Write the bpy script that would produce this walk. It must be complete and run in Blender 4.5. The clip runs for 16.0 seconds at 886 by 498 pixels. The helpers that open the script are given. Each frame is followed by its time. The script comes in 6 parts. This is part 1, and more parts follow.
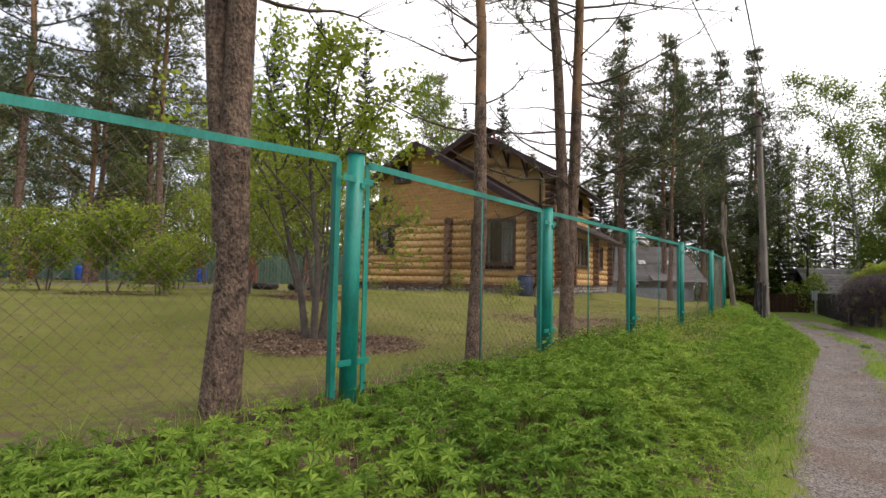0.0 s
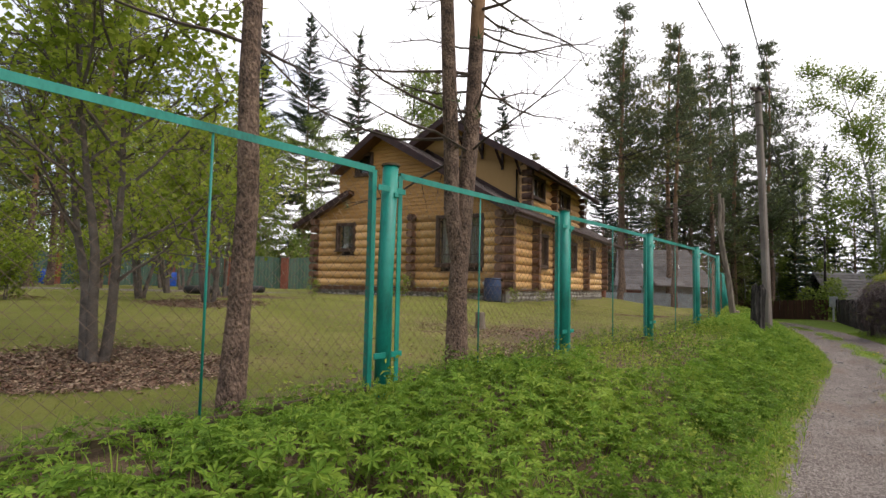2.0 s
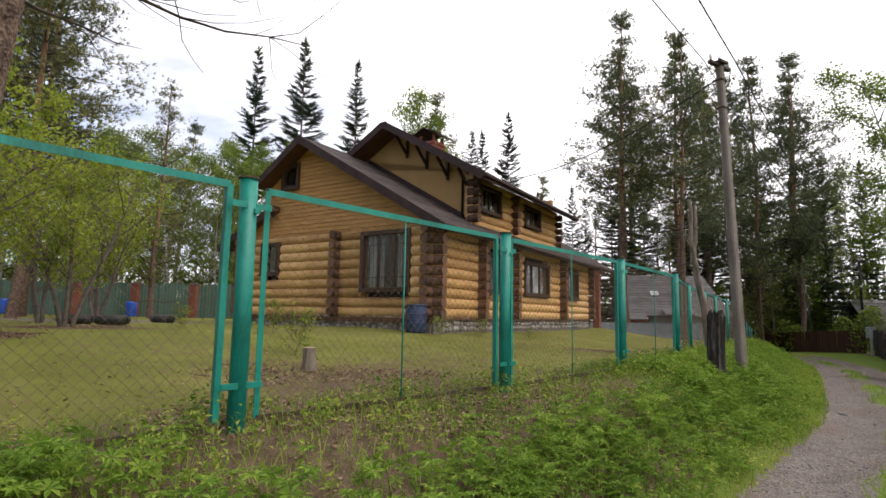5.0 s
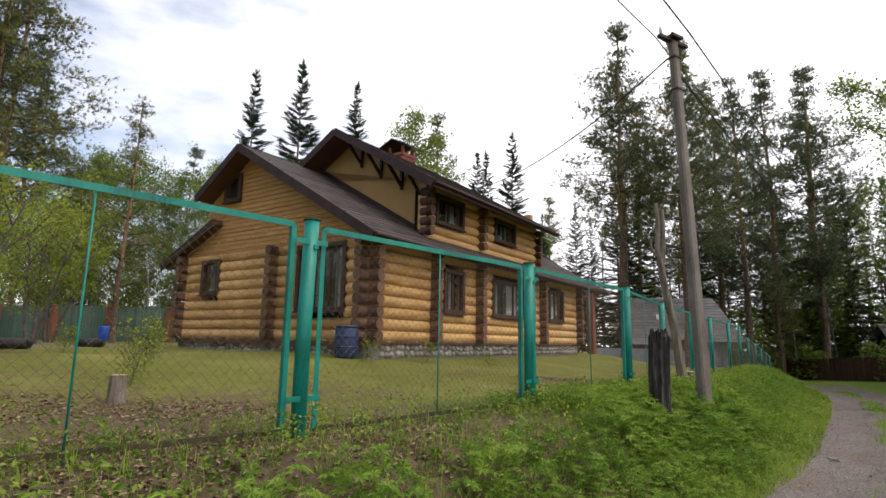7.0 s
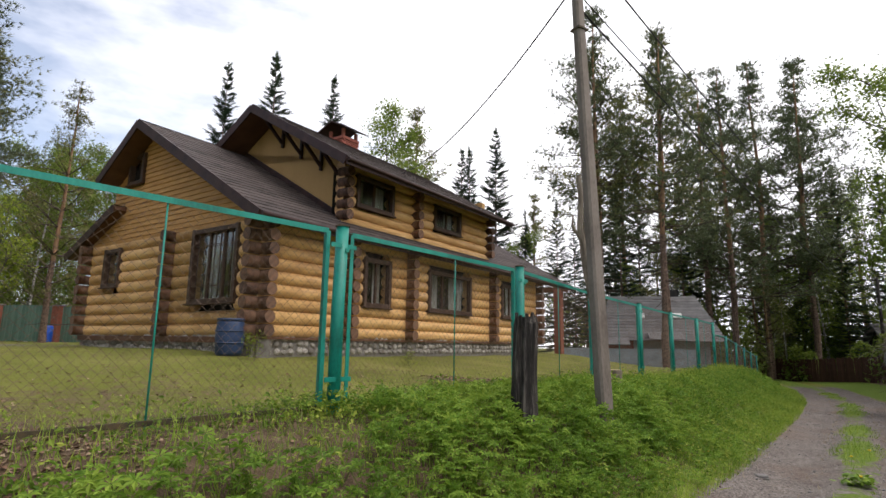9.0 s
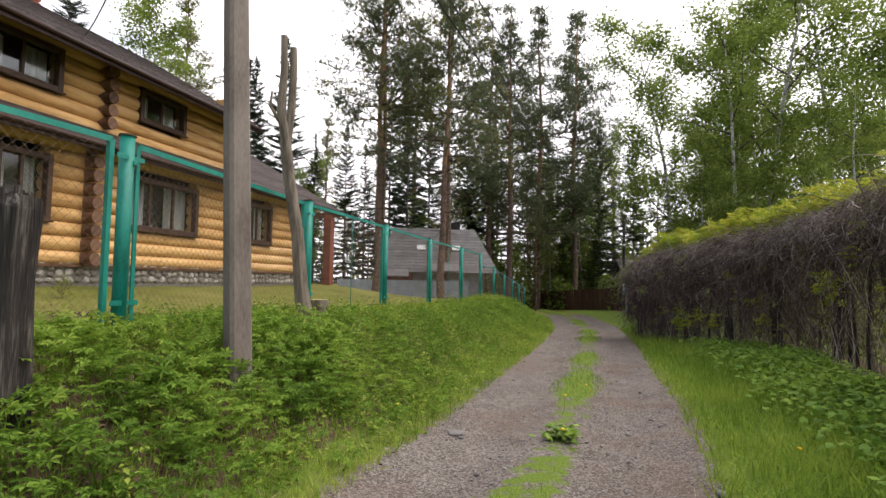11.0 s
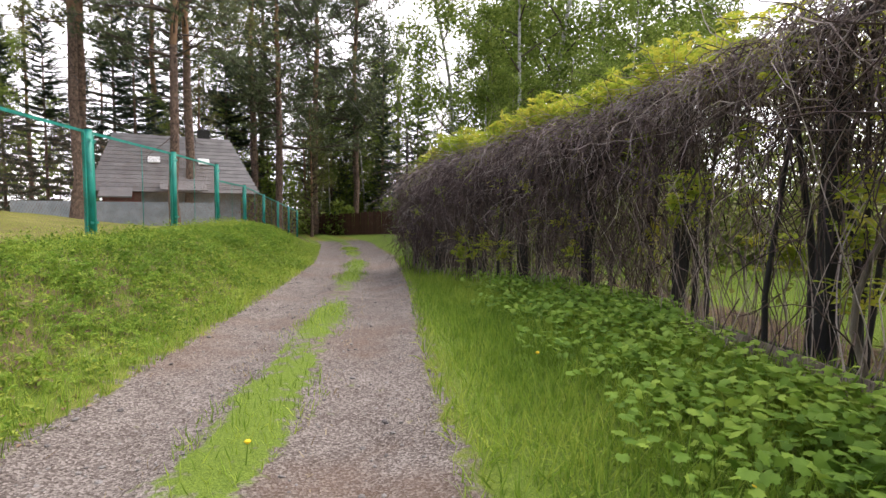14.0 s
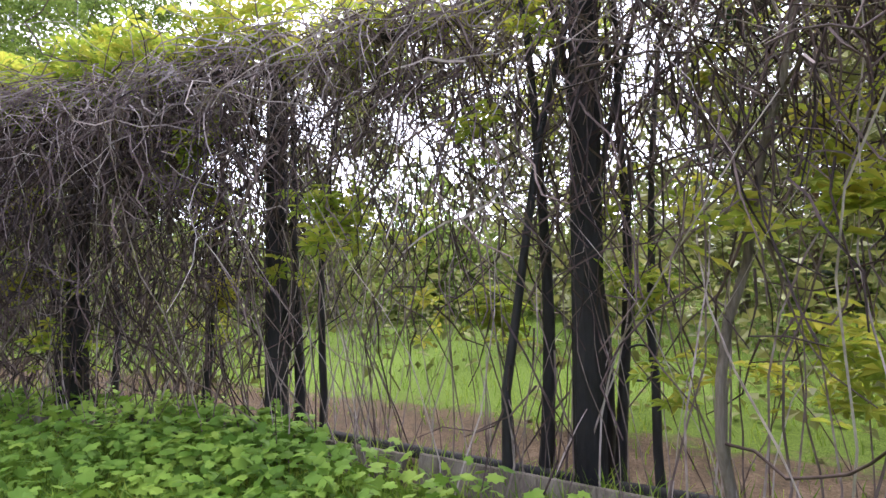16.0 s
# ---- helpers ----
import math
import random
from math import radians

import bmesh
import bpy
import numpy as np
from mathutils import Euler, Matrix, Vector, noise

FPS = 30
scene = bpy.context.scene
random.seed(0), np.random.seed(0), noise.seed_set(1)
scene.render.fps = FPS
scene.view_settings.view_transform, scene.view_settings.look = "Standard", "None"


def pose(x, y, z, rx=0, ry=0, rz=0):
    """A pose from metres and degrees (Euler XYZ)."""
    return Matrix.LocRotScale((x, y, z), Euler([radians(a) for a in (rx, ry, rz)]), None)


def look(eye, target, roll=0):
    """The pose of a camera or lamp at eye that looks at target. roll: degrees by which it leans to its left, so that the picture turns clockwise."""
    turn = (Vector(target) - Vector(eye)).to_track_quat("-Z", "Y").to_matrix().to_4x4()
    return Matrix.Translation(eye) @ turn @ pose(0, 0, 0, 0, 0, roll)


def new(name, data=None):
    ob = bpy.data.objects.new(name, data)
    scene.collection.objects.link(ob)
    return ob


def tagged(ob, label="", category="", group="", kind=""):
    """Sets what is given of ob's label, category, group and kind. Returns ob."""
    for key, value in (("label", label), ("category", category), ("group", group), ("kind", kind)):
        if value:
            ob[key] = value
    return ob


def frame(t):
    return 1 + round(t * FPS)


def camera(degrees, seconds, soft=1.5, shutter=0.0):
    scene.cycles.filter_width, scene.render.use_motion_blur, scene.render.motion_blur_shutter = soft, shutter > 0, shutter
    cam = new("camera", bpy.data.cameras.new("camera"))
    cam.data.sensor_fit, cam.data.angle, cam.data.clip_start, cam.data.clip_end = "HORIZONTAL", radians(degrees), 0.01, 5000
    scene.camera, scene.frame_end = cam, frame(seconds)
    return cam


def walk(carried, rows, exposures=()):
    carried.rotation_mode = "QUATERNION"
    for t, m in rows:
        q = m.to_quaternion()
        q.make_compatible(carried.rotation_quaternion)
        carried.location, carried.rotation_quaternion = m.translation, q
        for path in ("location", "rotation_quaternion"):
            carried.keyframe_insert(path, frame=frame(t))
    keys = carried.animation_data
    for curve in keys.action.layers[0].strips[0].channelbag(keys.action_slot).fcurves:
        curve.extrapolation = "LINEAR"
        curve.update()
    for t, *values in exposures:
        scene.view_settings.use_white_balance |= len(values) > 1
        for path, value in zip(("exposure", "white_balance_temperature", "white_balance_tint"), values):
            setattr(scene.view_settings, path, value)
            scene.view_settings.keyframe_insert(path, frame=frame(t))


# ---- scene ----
cam = camera(77.8, 16.0)
METRES, EYE, TILT, LEAN, TURN = 24.0, 1.5, 0.0, 0.0, 0.0
ROWS = [
    (0.0, 0.0, 0.0, 0.0, -0.06, 3.24, -1.1),
    (0.5, 0.0175, 0.0231, 0.0003, 0.25, 3.36, -1.22),
    (1.0, 0.0373, 0.0482, -0.0011, 0.67, 3.87, -1.13),
    (1.5, 0.0568, 0.0729, -0.0016, 0.99, 3.74, -1.22),
    (2.0, 0.0765, 0.0984, -0.0013, 1.38, 3.77, -1.18),
    (2.5, 0.0964, 0.1221, -0.0014, 1.88, 4.03, -1.2),
    (3.0, 0.1189, 0.1441, -0.001, 2.31, 4.61, -1.12),
    (3.5, 0.1404, 0.1638, -0.001, 2.59, 5.16, -1.04),
    (4.0, 0.1632, 0.1839, -0.0018, 3.38, 6.42, -0.98),
    (4.5, 0.1849, 0.2034, -0.0017, 4.07, 6.68, -1.01),
    (7.0, 0.2849, 0.3042, -0.0041, 6.99, 9.57, -1.05),
    (7.5, 0.3062, 0.3228, -0.0045, 7.45, 10.39, -0.99),
    (8.0, 0.3262, 0.3422, -0.0066, 7.96, 10.89, -1.01),
    (10.5, 0.4225, 0.4649, -0.0125, -4.2, 5.56, -1.01),
    (11.0, 0.4413, 0.4958, -0.0146, -12.78, 3.4, -0.96),
    (11.5, 0.4588, 0.5241, -0.015, -18.39, 0.27, -0.91),
    (12.0, 0.4789, 0.5537, -0.017, -23.53, -1.12, -0.8),
    (12.5, 0.4972, 0.5812, -0.0161, -26.06, -2.66, -0.8),
    (13.0, 0.5186, 0.6097, -0.0176, -28.15, -3.46, -0.7),
    (13.5, 0.537, 0.637, -0.0171, -29.5, -4.43, -0.72),
    (14.0, 0.5604, 0.6627, -0.0188, -34.25, -4.22, -0.56),
    (14.5, 0.5806, 0.6883, -0.0197, -44.81, -3.41, -0.35),
    (15.0, 0.6034, 0.7119, -0.0209, -57.97, -2.11, -0.09),
    (15.5, 0.6196, 0.7334, -0.0203, -75.71, 0.87, 0.15),
    (16.0, 0.6395, 0.762, -0.0206, -89.21, 1.35, 0.52),
]
walk(cam, [(t, pose(0, 0, EYE, TILT, LEAN, TURN) @ pose(METRES * x, METRES * y, METRES * z, 90 + pitch, roll, yaw)) for t, x, y, z, yaw, pitch, roll in ROWS], [(0.0, 0.5, 6650, 15), (4.5, 0.42, 6650, 15), (8.0, 0.35, 6500, 13), (10.5, 0.62, 6650, 14), (12.5, 0.98, 6800, 15), (14.5, 1.42, 6450, 18), (16.0, 1.95, 5900, 20)])

# ---- world and light ----
world = bpy.data.worlds.new("overcast_sky")
scene.world = world
world.use_nodes = True
wt = world.node_tree
wt.nodes.clear()
w_out = wt.nodes.new("ShaderNodeOutputWorld")
w_bg = wt.nodes.new("ShaderNodeBackground")
w_sky = wt.nodes.new("ShaderNodeTexSky")
w_sky.sky_type = "NISHITA"
w_sky.sun_disc = False
w_sky.sun_elevation = radians(57)
w_sky.sun_rotation = radians(111)
w_co = wt.nodes.new("ShaderNodeTexCoord")
w_map = wt.nodes.new("ShaderNodeMapping")
w_map.inputs["Scale"].default_value = (1.0, 1.0, 2.6)
w_no = wt.nodes.new("ShaderNodeTexNoise")
w_no.inputs["Scale"].default_value = 2.3
w_no.inputs["Detail"].default_value = 6
w_no.inputs["Roughness"].default_value = 0.55
w_dir = wt.nodes.new("ShaderNodeVectorMath")
w_dir.operation = "DOT_PRODUCT"
w_dir.inputs[1].default_value = (0.85, 0.25, 0.25)
w_add = wt.nodes.new("ShaderNodeMath")
w_add.operation = "MULTIPLY_ADD"
w_add.inputs[1].default_value = 0.5
w_ramp = wt.nodes.new("ShaderNodeValToRGB")
w_ramp.color_ramp.elements[0].position = 0.33
w_ramp.color_ramp.elements[0].color = (0.2, 0.2, 0.2, 1)
w_ramp.color_ramp.elements[1].position = 0.6
w_mix = wt.nodes.new("ShaderNodeMix")
w_mix.data_type = "RGBA"
w_mix.inputs[7].default_value = (9.6, 9.7, 10.0, 1)
wt.links.new(w_co.outputs["Generated"], w_map.inputs[0])
wt.links.new(w_map.outputs[0], w_no.inputs["Vector"])
wt.links.new(w_co.outputs["Generated"], w_dir.inputs[0])
wt.links.new(w_dir.outputs["Value"], w_add.inputs[0])
wt.links.new(w_no.outputs["Fac"], w_add.inputs[2])
wt.links.new(w_add.outputs[0], w_ramp.inputs[0])
wt.links.new(w_ramp.outputs[0], w_mix.inputs[0])
wt.links.new(w_sky.outputs[0], w_mix.inputs[6])
wt.links.new(w_mix.outputs[2], w_bg.inputs[0])
w_bg.inputs[1].default_value = 0.13
wt.links.new(w_bg.outputs[0], w_out.inputs[0])

sun_data = bpy.data.lights.new("sun", "SUN")
sun_data.energy = 1.4
sun_data.angle = radians(42)
sun_data.color = (1.0, 0.95, 0.86)
sun = new("sun", sun_data)
sun.matrix_world = look((36, -14, 60), (0, 0, 0))

# ---- materials ----
def material(name, stops, scale=6.0, rough=0.8, metal=0.0, bump=0.3, bump_scale=None, stretch=(1, 1, 1), fine=0.35, rand=0.0, island=0.0, dist=0.02, transl=0.0, spec=0.3):
    """A surface whose colour runs over stops along a coarse noise, broken by a fine one, with relief."""
    m = bpy.data.materials.new(name)
    m.use_nodes = True
    t = m.node_tree
    N, L = t.nodes, t.links
    b = N["Principled BSDF"]
    b.inputs["Roughness"].default_value = rough
    b.inputs["Metallic"].default_value = metal
    b.inputs["Specular IOR Level"].default_value = spec
    co = N.new("ShaderNodeTexCoord")
    mp = N.new("ShaderNodeMapping")
    mp.inputs["Scale"].default_value = stretch
    L.new(co.outputs["Object"], mp.inputs[0])
    n1 = N.new("ShaderNodeTexNoise")
    n1.inputs["Scale"].default_value = scale
    n1.inputs["Detail"].default_value = 5
    n2 = N.new("ShaderNodeTexNoise")
    n2.inputs["Scale"].default_value = bump_scale or scale * 8
    n2.inputs["Detail"].default_value = 4
    L.new(mp.outputs[0], n1.inputs["Vector"])
    L.new(mp.outputs[0], n2.inputs["Vector"])
    mx = N.new("ShaderNodeMath")
    mx.operation = "MULTIPLY_ADD"
    mx.inputs[1].default_value = fine
    L.new(n2.outputs["Fac"], mx.inputs[0])
    L.new(n1.outputs["Fac"], mx.inputs[2])
    last = mx.outputs[0]
    shift = fine * 0.5
    if rand:
        oi = N.new("ShaderNodeObjectInfo")
        ad = N.new("ShaderNodeMath")
        ad.operation = "MULTIPLY_ADD"
        ad.inputs[1].default_value = rand
        L.new(oi.outputs["Random"], ad.inputs[0])
        L.new(last, ad.inputs[2])
        last = ad.outputs[0]
        shift += rand * 0.5
    if island:
        ge = N.new("ShaderNodeNewGeometry")
        ad = N.new("ShaderNodeMath")
        ad.operation = "MULTIPLY_ADD"
        ad.inputs[1].default_value = island
        L.new(ge.outputs["Random Per Island"], ad.inputs[0])
        L.new(last, ad.inputs[2])
        last = ad.outputs[0]
        shift += island * 0.5
    sb = N.new("ShaderNodeMath")
    sb.operation = "SUBTRACT"
    sb.inputs[1].default_value = shift
    L.new(last, sb.inputs[0])
    rp = N.new("ShaderNodeValToRGB")
    el = rp.color_ramp.elements
    k = len(stops)
    for i, c in enumerate(stops):
        p = 0.25 + 0.5 * i / max(1, k - 1)
        e = el[i] if i < 2 else el.new(p)
        e.position = p
        e.color = (*c, 1)
    L.new(sb.outputs[0], rp.inputs[0])
    L.new(rp.outputs[0], b.inputs["Base Color"])
    if bump:
        bp = N.new("ShaderNodeBump")
        bp.inputs["Strength"].default_value = bump
        bp.inputs["Distance"].default_value = dist
        L.new(n2.outputs["Fac"], bp.inputs["Height"])
        L.new(bp.outputs[0], b.inputs["Normal"])
    if transl:
        tr = N.new("ShaderNodeBsdfTranslucent")
        ms = N.new("ShaderNodeMixShader")
        ms.inputs[0].default_value = transl
        L.new(rp.outputs[0], tr.inputs[0])
        L.new(b.outputs[0], ms.inputs[1])
        L.new(tr.outputs[0], ms.inputs[2])
        L.new(ms.outputs[0], N["Material Output"].inputs[0])
    return m


GREEN_PAINT = material("green_paint", [(0.0, 0.10, 0.075), (0.0, 0.19, 0.145), (0.01, 0.25, 0.19)], 5, 0.45, 0, 0.15, 60, (1, 1, 0.4), 0.4, dist=0.004, spec=0.45)
RUST_WIRE = material("rusty_wire", [(0.09, 0.065, 0.05), (0.2, 0.14, 0.1)], 8, 0.7, 0.4, 0)
RUST = material("rusty_iron", [(0.03, 0.03, 0.02), (0.10, 0.07, 0.035)], 20, 0.8, 0.2, 0.3)
LOG = material("honey_log", [(0.38, 0.20, 0.075), (0.57, 0.335, 0.13), (0.68, 0.43, 0.185)], 1.4, 0.42, 0, 0.25, 14, (1, 9, 9), 0.35, rand=0.22, dist=0.01, spec=0.4)
LOG_END = material("dark_log_end", [(0.05, 0.026, 0.018), (0.19, 0.10, 0.06)], 9, 0.6, 0, 0.4, rand=0.3)
CLAD = material("tan_board", [(0.36, 0.18, 0.055), (0.52, 0.28, 0.09)], 2.0, 0.6, 0, 0.15, 30, (1, 1, 6), 0.3, rand=0.2, dist=0.004)
PLASTER = material("tan_plaster", [(0.36, 0.21, 0.075), (0.46, 0.28, 0.11)], 1.2, 0.75, 0, 0.2, 40, (1, 1, 0.35), 0.4, dist=0.004)
ROOF = material("brown_shingle", [(0.032, 0.024, 0.023), (0.065, 0.05, 0.046), (0.09, 0.07, 0.064)], 3.0, 0.8, 0, 0.5, 40, (1, 1, 1), 0.5, rand=0.35, dist=0.01)
FASCIA = material("dark_brown_board", [(0.022, 0.010, 0.009), (0.055, 0.026, 0.021)], 4, 0.5, 0, 0.2, 30, (1, 1, 1), 0.4)
SOFFIT = material("brown_soffit", [(0.075, 0.033, 0.017), (0.13, 0.06, 0.03)], 3, 0.6, 0, 0.2, 30)
FRAME = material("window_frame_brown", [(0.03, 0.016, 0.01), (0.075, 0.04, 0.024)], 6, 0.5, 0, 0.2, 40)
CURTAIN = material("pale_curtain", [(0.28, 0.27, 0.25), (0.55, 0.53, 0.5)], 2.5, 0.9, 0, 0.3, 20, (6, 6, 0.4), 0.3)
# near-black that paints in the darkness of unlit rooms
ROOM_SHADE = material("room_shade_black", [(0.015, 0.013, 0.012), (0.03, 0.026, 0.022)], 2, 0.9, 0, 0)
FIELDSTONE = material("fieldstone", [(0.13, 0.115, 0.10), (0.27, 0.25, 0.22), (0.40, 0.37, 0.33)], 7, 0.85, 0, 0.5, 40, rand=0.5, dist=0.01)
MORTAR = material("mortar", [(0.12, 0.11, 0.10), (0.2, 0.185, 0.165)], 12, 0.9, 0, 0.5)
RED_BRICK = material("red_brick", [(0.22, 0.065, 0.045), (0.36, 0.12, 0.085)], 8, 0.8, 0, 0.4, rand=0.4)
BROWN_BRICK = material("pillar_brick", [(0.17, 0.055, 0.035), (0.28, 0.095, 0.06)], 8, 0.8, 0, 0.4, rand=0.3)
CONCRETE = material("weathered_concrete", [(0.105, 0.083, 0.07), (0.18, 0.15, 0.13), (0.24, 0.205, 0.18)], 3, 0.85, 0, 0.4, 50, (1, 1, 0.35), 0.45, dist=0.006)
TAR = material("tarred_steel", [(0.01, 0.01, 0.01), (0.03, 0.028, 0.026)], 8, 0.6, 0, 0.3)
DARK_WOOD = material("weathered_black_wood", [(0.010, 0.008, 0.008), (0.03, 0.025, 0.022), (0.15, 0.13, 0.115)], 3.5, 0.85, 0, 0.7, 18, (7, 7, 0.5), 0.6, dist=0.02)
GREY_BARK = material("grey_dead_wood", [(0.07, 0.055, 0.042), (0.16, 0.13, 0.10), (0.24, 0.2, 0.16)], 4, 0.85, 0, 0.6, 25, (4, 4, 0.6), 0.5)
PINE_BARK = material("pine_bark", [(0.045, 0.03, 0.024), (0.15, 0.098, 0.072), (0.27, 0.18, 0.13)], 7, 0.9, 0, 1.0, 30, (1.7, 1.7, 1.2), 1.0, dist=0.05)
PINE_BARK_UP = material("pine_bark_orange", [(0.10, 0.055, 0.03), (0.22, 0.125, 0.07), (0.30, 0.18, 0.10)], 4, 0.85, 0, 0.5, 25, (2, 2, 1), 0.5, dist=0.015)
BIRCH_BARK = material("birch_bark", [(0.05, 0.045, 0.04), (0.38, 0.36, 0.33), (0.55, 0.53, 0.5)], 3, 0.7, 0, 0.3, 9, (1, 1, 3), 0.6)
TWIG = material("bare_twig", [(0.045, 0.032, 0.026), (0.11, 0.085, 0.068)], 6, 0.9, 0, 0.2)
ORCHARD_BARK = material("orchard_bark", [(0.06, 0.05, 0.042), (0.15, 0.125, 0.105)], 8, 0.9, 0, 0.5)
NEEDLE = material("pine_needles", [(0.045, 0.062, 0.028), (0.09, 0.115, 0.05), (0.15, 0.175, 0.08)], 0.7, 0.6, 0, 0, island=0.35, transl=0.25)
NEEDLE_WARM = material("pine_needles_olive", [(0.085, 0.095, 0.028), (0.16, 0.165, 0.05), (0.25, 0.235, 0.08)], 0.6, 0.6, 0, 0, island=0.35, transl=0.25)
SPRUCE_NEEDLE = material("spruce_needles", [(0.012, 0.026, 0.014), (0.028, 0.052, 0.024), (0.055, 0.085, 0.036)], 0.8, 0.6, 0, 0, island=0.3, transl=0.2)
BIRCH_LEAF = material("birch_leaves", [(0.09, 0.135, 0.024), (0.175, 0.24, 0.045), (0.27, 0.33, 0.075)], 0.5, 0.55, 0, 0, island=0.4, transl=0.5, spec=0.12)
ORCHARD_LEAF = material("orchard_leaves", [(0.15, 0.21, 0.022), (0.27, 0.345, 0.044), (0.40, 0.44, 0.065)], 0.9, 0.5, 0, 0, island=0.4, transl=0.6, spec=0.12)
GARDEN_LEAF = material("garden_leaves", [(0.10, 0.11, 0.03), (0.175, 0.185, 0.05), (0.26, 0.25, 0.085)], 0.6, 0.55, 0, 0, island=0.4, transl=0.4)
FAR_LEAF = material("far_leaves", [(0.05, 0.08, 0.02), (0.095, 0.135, 0.032), (0.15, 0.19, 0.05)], 0.12, 0.7, 0, 0, island=0.3, transl=0.3)
LUPINE = material("lupine_leaves", [(0.08, 0.155, 0.02), (0.16, 0.27, 0.034), (0.27, 0.37, 0.055)], 0.7, 0.5, 0, 0, island=0.35, transl=0.42, spec=0.12)
WEED = material("broad_weed_leaves", [(0.085, 0.165, 0.022), (0.17, 0.285, 0.04), (0.28, 0.39, 0.06)], 0.9, 0.5, 0, 0, island=0.35, transl=0.35, spec=0.12)
GRASS = material("grass_blades", [(0.11, 0.19, 0.024), (0.215, 0.33, 0.042), (0.36, 0.43, 0.075)], 0.6, 0.55, 0, 0, island=0.45, transl=0.45, spec=0.12)
LAWN_GRASS = material("lawn_blades", [(0.10, 0.13, 0.018), (0.175, 0.20, 0.035), (0.28, 0.26, 0.075)], 0.35, 0.6, 0, 0, island=0.45, transl=0.3, spec=0.12)
HERB = material("bank_herbs", [(0.08, 0.15, 0.02), (0.18, 0.265, 0.036), (0.34, 0.39, 0.07)], 0.8, 0.55, 0, 0, island=0.5, transl=0.4, spec=0.12)
STRAW = material("dry_straw", [(0.17, 0.12, 0.06), (0.33, 0.26, 0.14), (0.46, 0.39, 0.24)], 2.0, 0.8, 0, 0, island=0.5, transl=0.2)
DRY = material("dry_leaves", [(0.10, 0.052, 0.034), (0.21, 0.125, 0.08), (0.34, 0.25, 0.17)], 6, 0.85, 0, 0, island=0.5)
VINE = material("dry_vine", [(0.078, 0.053, 0.048), (0.18, 0.132, 0.118), (0.40, 0.335, 0.305)], 3, 0.85, 0, 0, island=0.5)
# brown kept darker than VINE: shade between the strands is put into the colour
TANGLE = material("shaded_brown_tangle", [(0.03, 0.019, 0.018), (0.08, 0.052, 0.046), (0.16, 0.115, 0.102)], 3, 0.85, 0, 0, island=0.5)
VINE_LEAF = material("young_vine_leaves", [(0.2, 0.28, 0.03), (0.34, 0.41, 0.05), (0.5, 0.45, 0.07)], 0.8, 0.5, 0, 0, island=0.4, transl=0.45, spec=0.12)
PICKET = material("brown_picket", [(0.05, 0.022, 0.014), (0.11, 0.05, 0.032)], 4, 0.75, 0, 0.3, 25, (4, 4, 0.6), 0.4, rand=0.3)
DARK_PICKET = material("dark_picket", [(0.016, 0.013, 0.012), (0.045, 0.036, 0.032)], 4, 0.8, 0, 0.3, 25, (4, 4, 0.6), 0.4, rand=0.3)
POST_BLACK = material("black_post", [(0.012, 0.011, 0.012), (0.04, 0.036, 0.035)], 6, 0.7, 0, 0.4, 30, (2, 2, 0.5))
SLATE = material("grey_tile_roof", [(0.11, 0.105, 0.105), (0.19, 0.18, 0.178)], 2, 0.8, 0, 0.4, 20, rand=0.3)
RED_WALL = material("red_board", [(0.13, 0.025, 0.02), (0.2, 0.045, 0.035)], 3, 0.7, 0, 0.2)
GREY_WALL = material("grey_blue_board", [(0.17, 0.2, 0.22), (0.27, 0.30, 0.32)], 3, 0.7, 0, 0.2, rand=0.2)
GREEN_BOARD = material("faded_green_board", [(0.06, 0.115, 0.085), (0.115, 0.18, 0.14)], 3, 0.8, 0, 0.3, 20, (3, 3, 0.5), rand=0.35)
BLUE_PLASTIC = material("blue_plastic", [(0.015, 0.03, 0.075), (0.03, 0.055, 0.12)], 4, 0.4, 0, 0.1)
BRIGHT_BLUE = material("bright_blue_plastic", [(0.01, 0.05, 0.3), (0.02, 0.09, 0.45)], 4, 0.4, 0, 0.1)
WHITE_PAINT = material("white_paint", [(0.6, 0.6, 0.58), (0.78, 0.78, 0.76)], 4, 0.5, 0, 0.1)
METER_BOX = material("grey_meter_box", [(0.3, 0.31, 0.32), (0.45, 0.46, 0.47)], 4, 0.5, 0.2, 0.1)
CUT_WOOD = material("cut_wood", [(0.34, 0.26, 0.15), (0.5, 0.4, 0.25)], 8, 0.8, 0, 0.3)
STONE = material("road_stone", [(0.10, 0.09, 0.085), (0.24, 0.225, 0.21)], 9, 0.85, 0, 0.4, island=0.5)
YELLOW = material("dandelion_yellow", [(0.7, 0.45, 0.01), (0.85, 0.6, 0.02)], 9, 0.6, 0, 0)
CABLE = material("black_cable", [(0.01, 0.01, 0.01), (0.02, 0.02, 0.02)], 4, 0.5, 0, 0)

GLASS = bpy.data.materials.new("window_glass")
GLASS.use_nodes = True
g_b = GLASS.node_tree.nodes["Principled BSDF"]
g_b.inputs["Base Color"].default_value = (0.8, 0.84, 0.84, 1)
g_b.inputs["Roughness"].default_value = 0.03
g_b.inputs["IOR"].default_value = 1.52
g_b.inputs["Transmission Weight"].default_value = 1.0


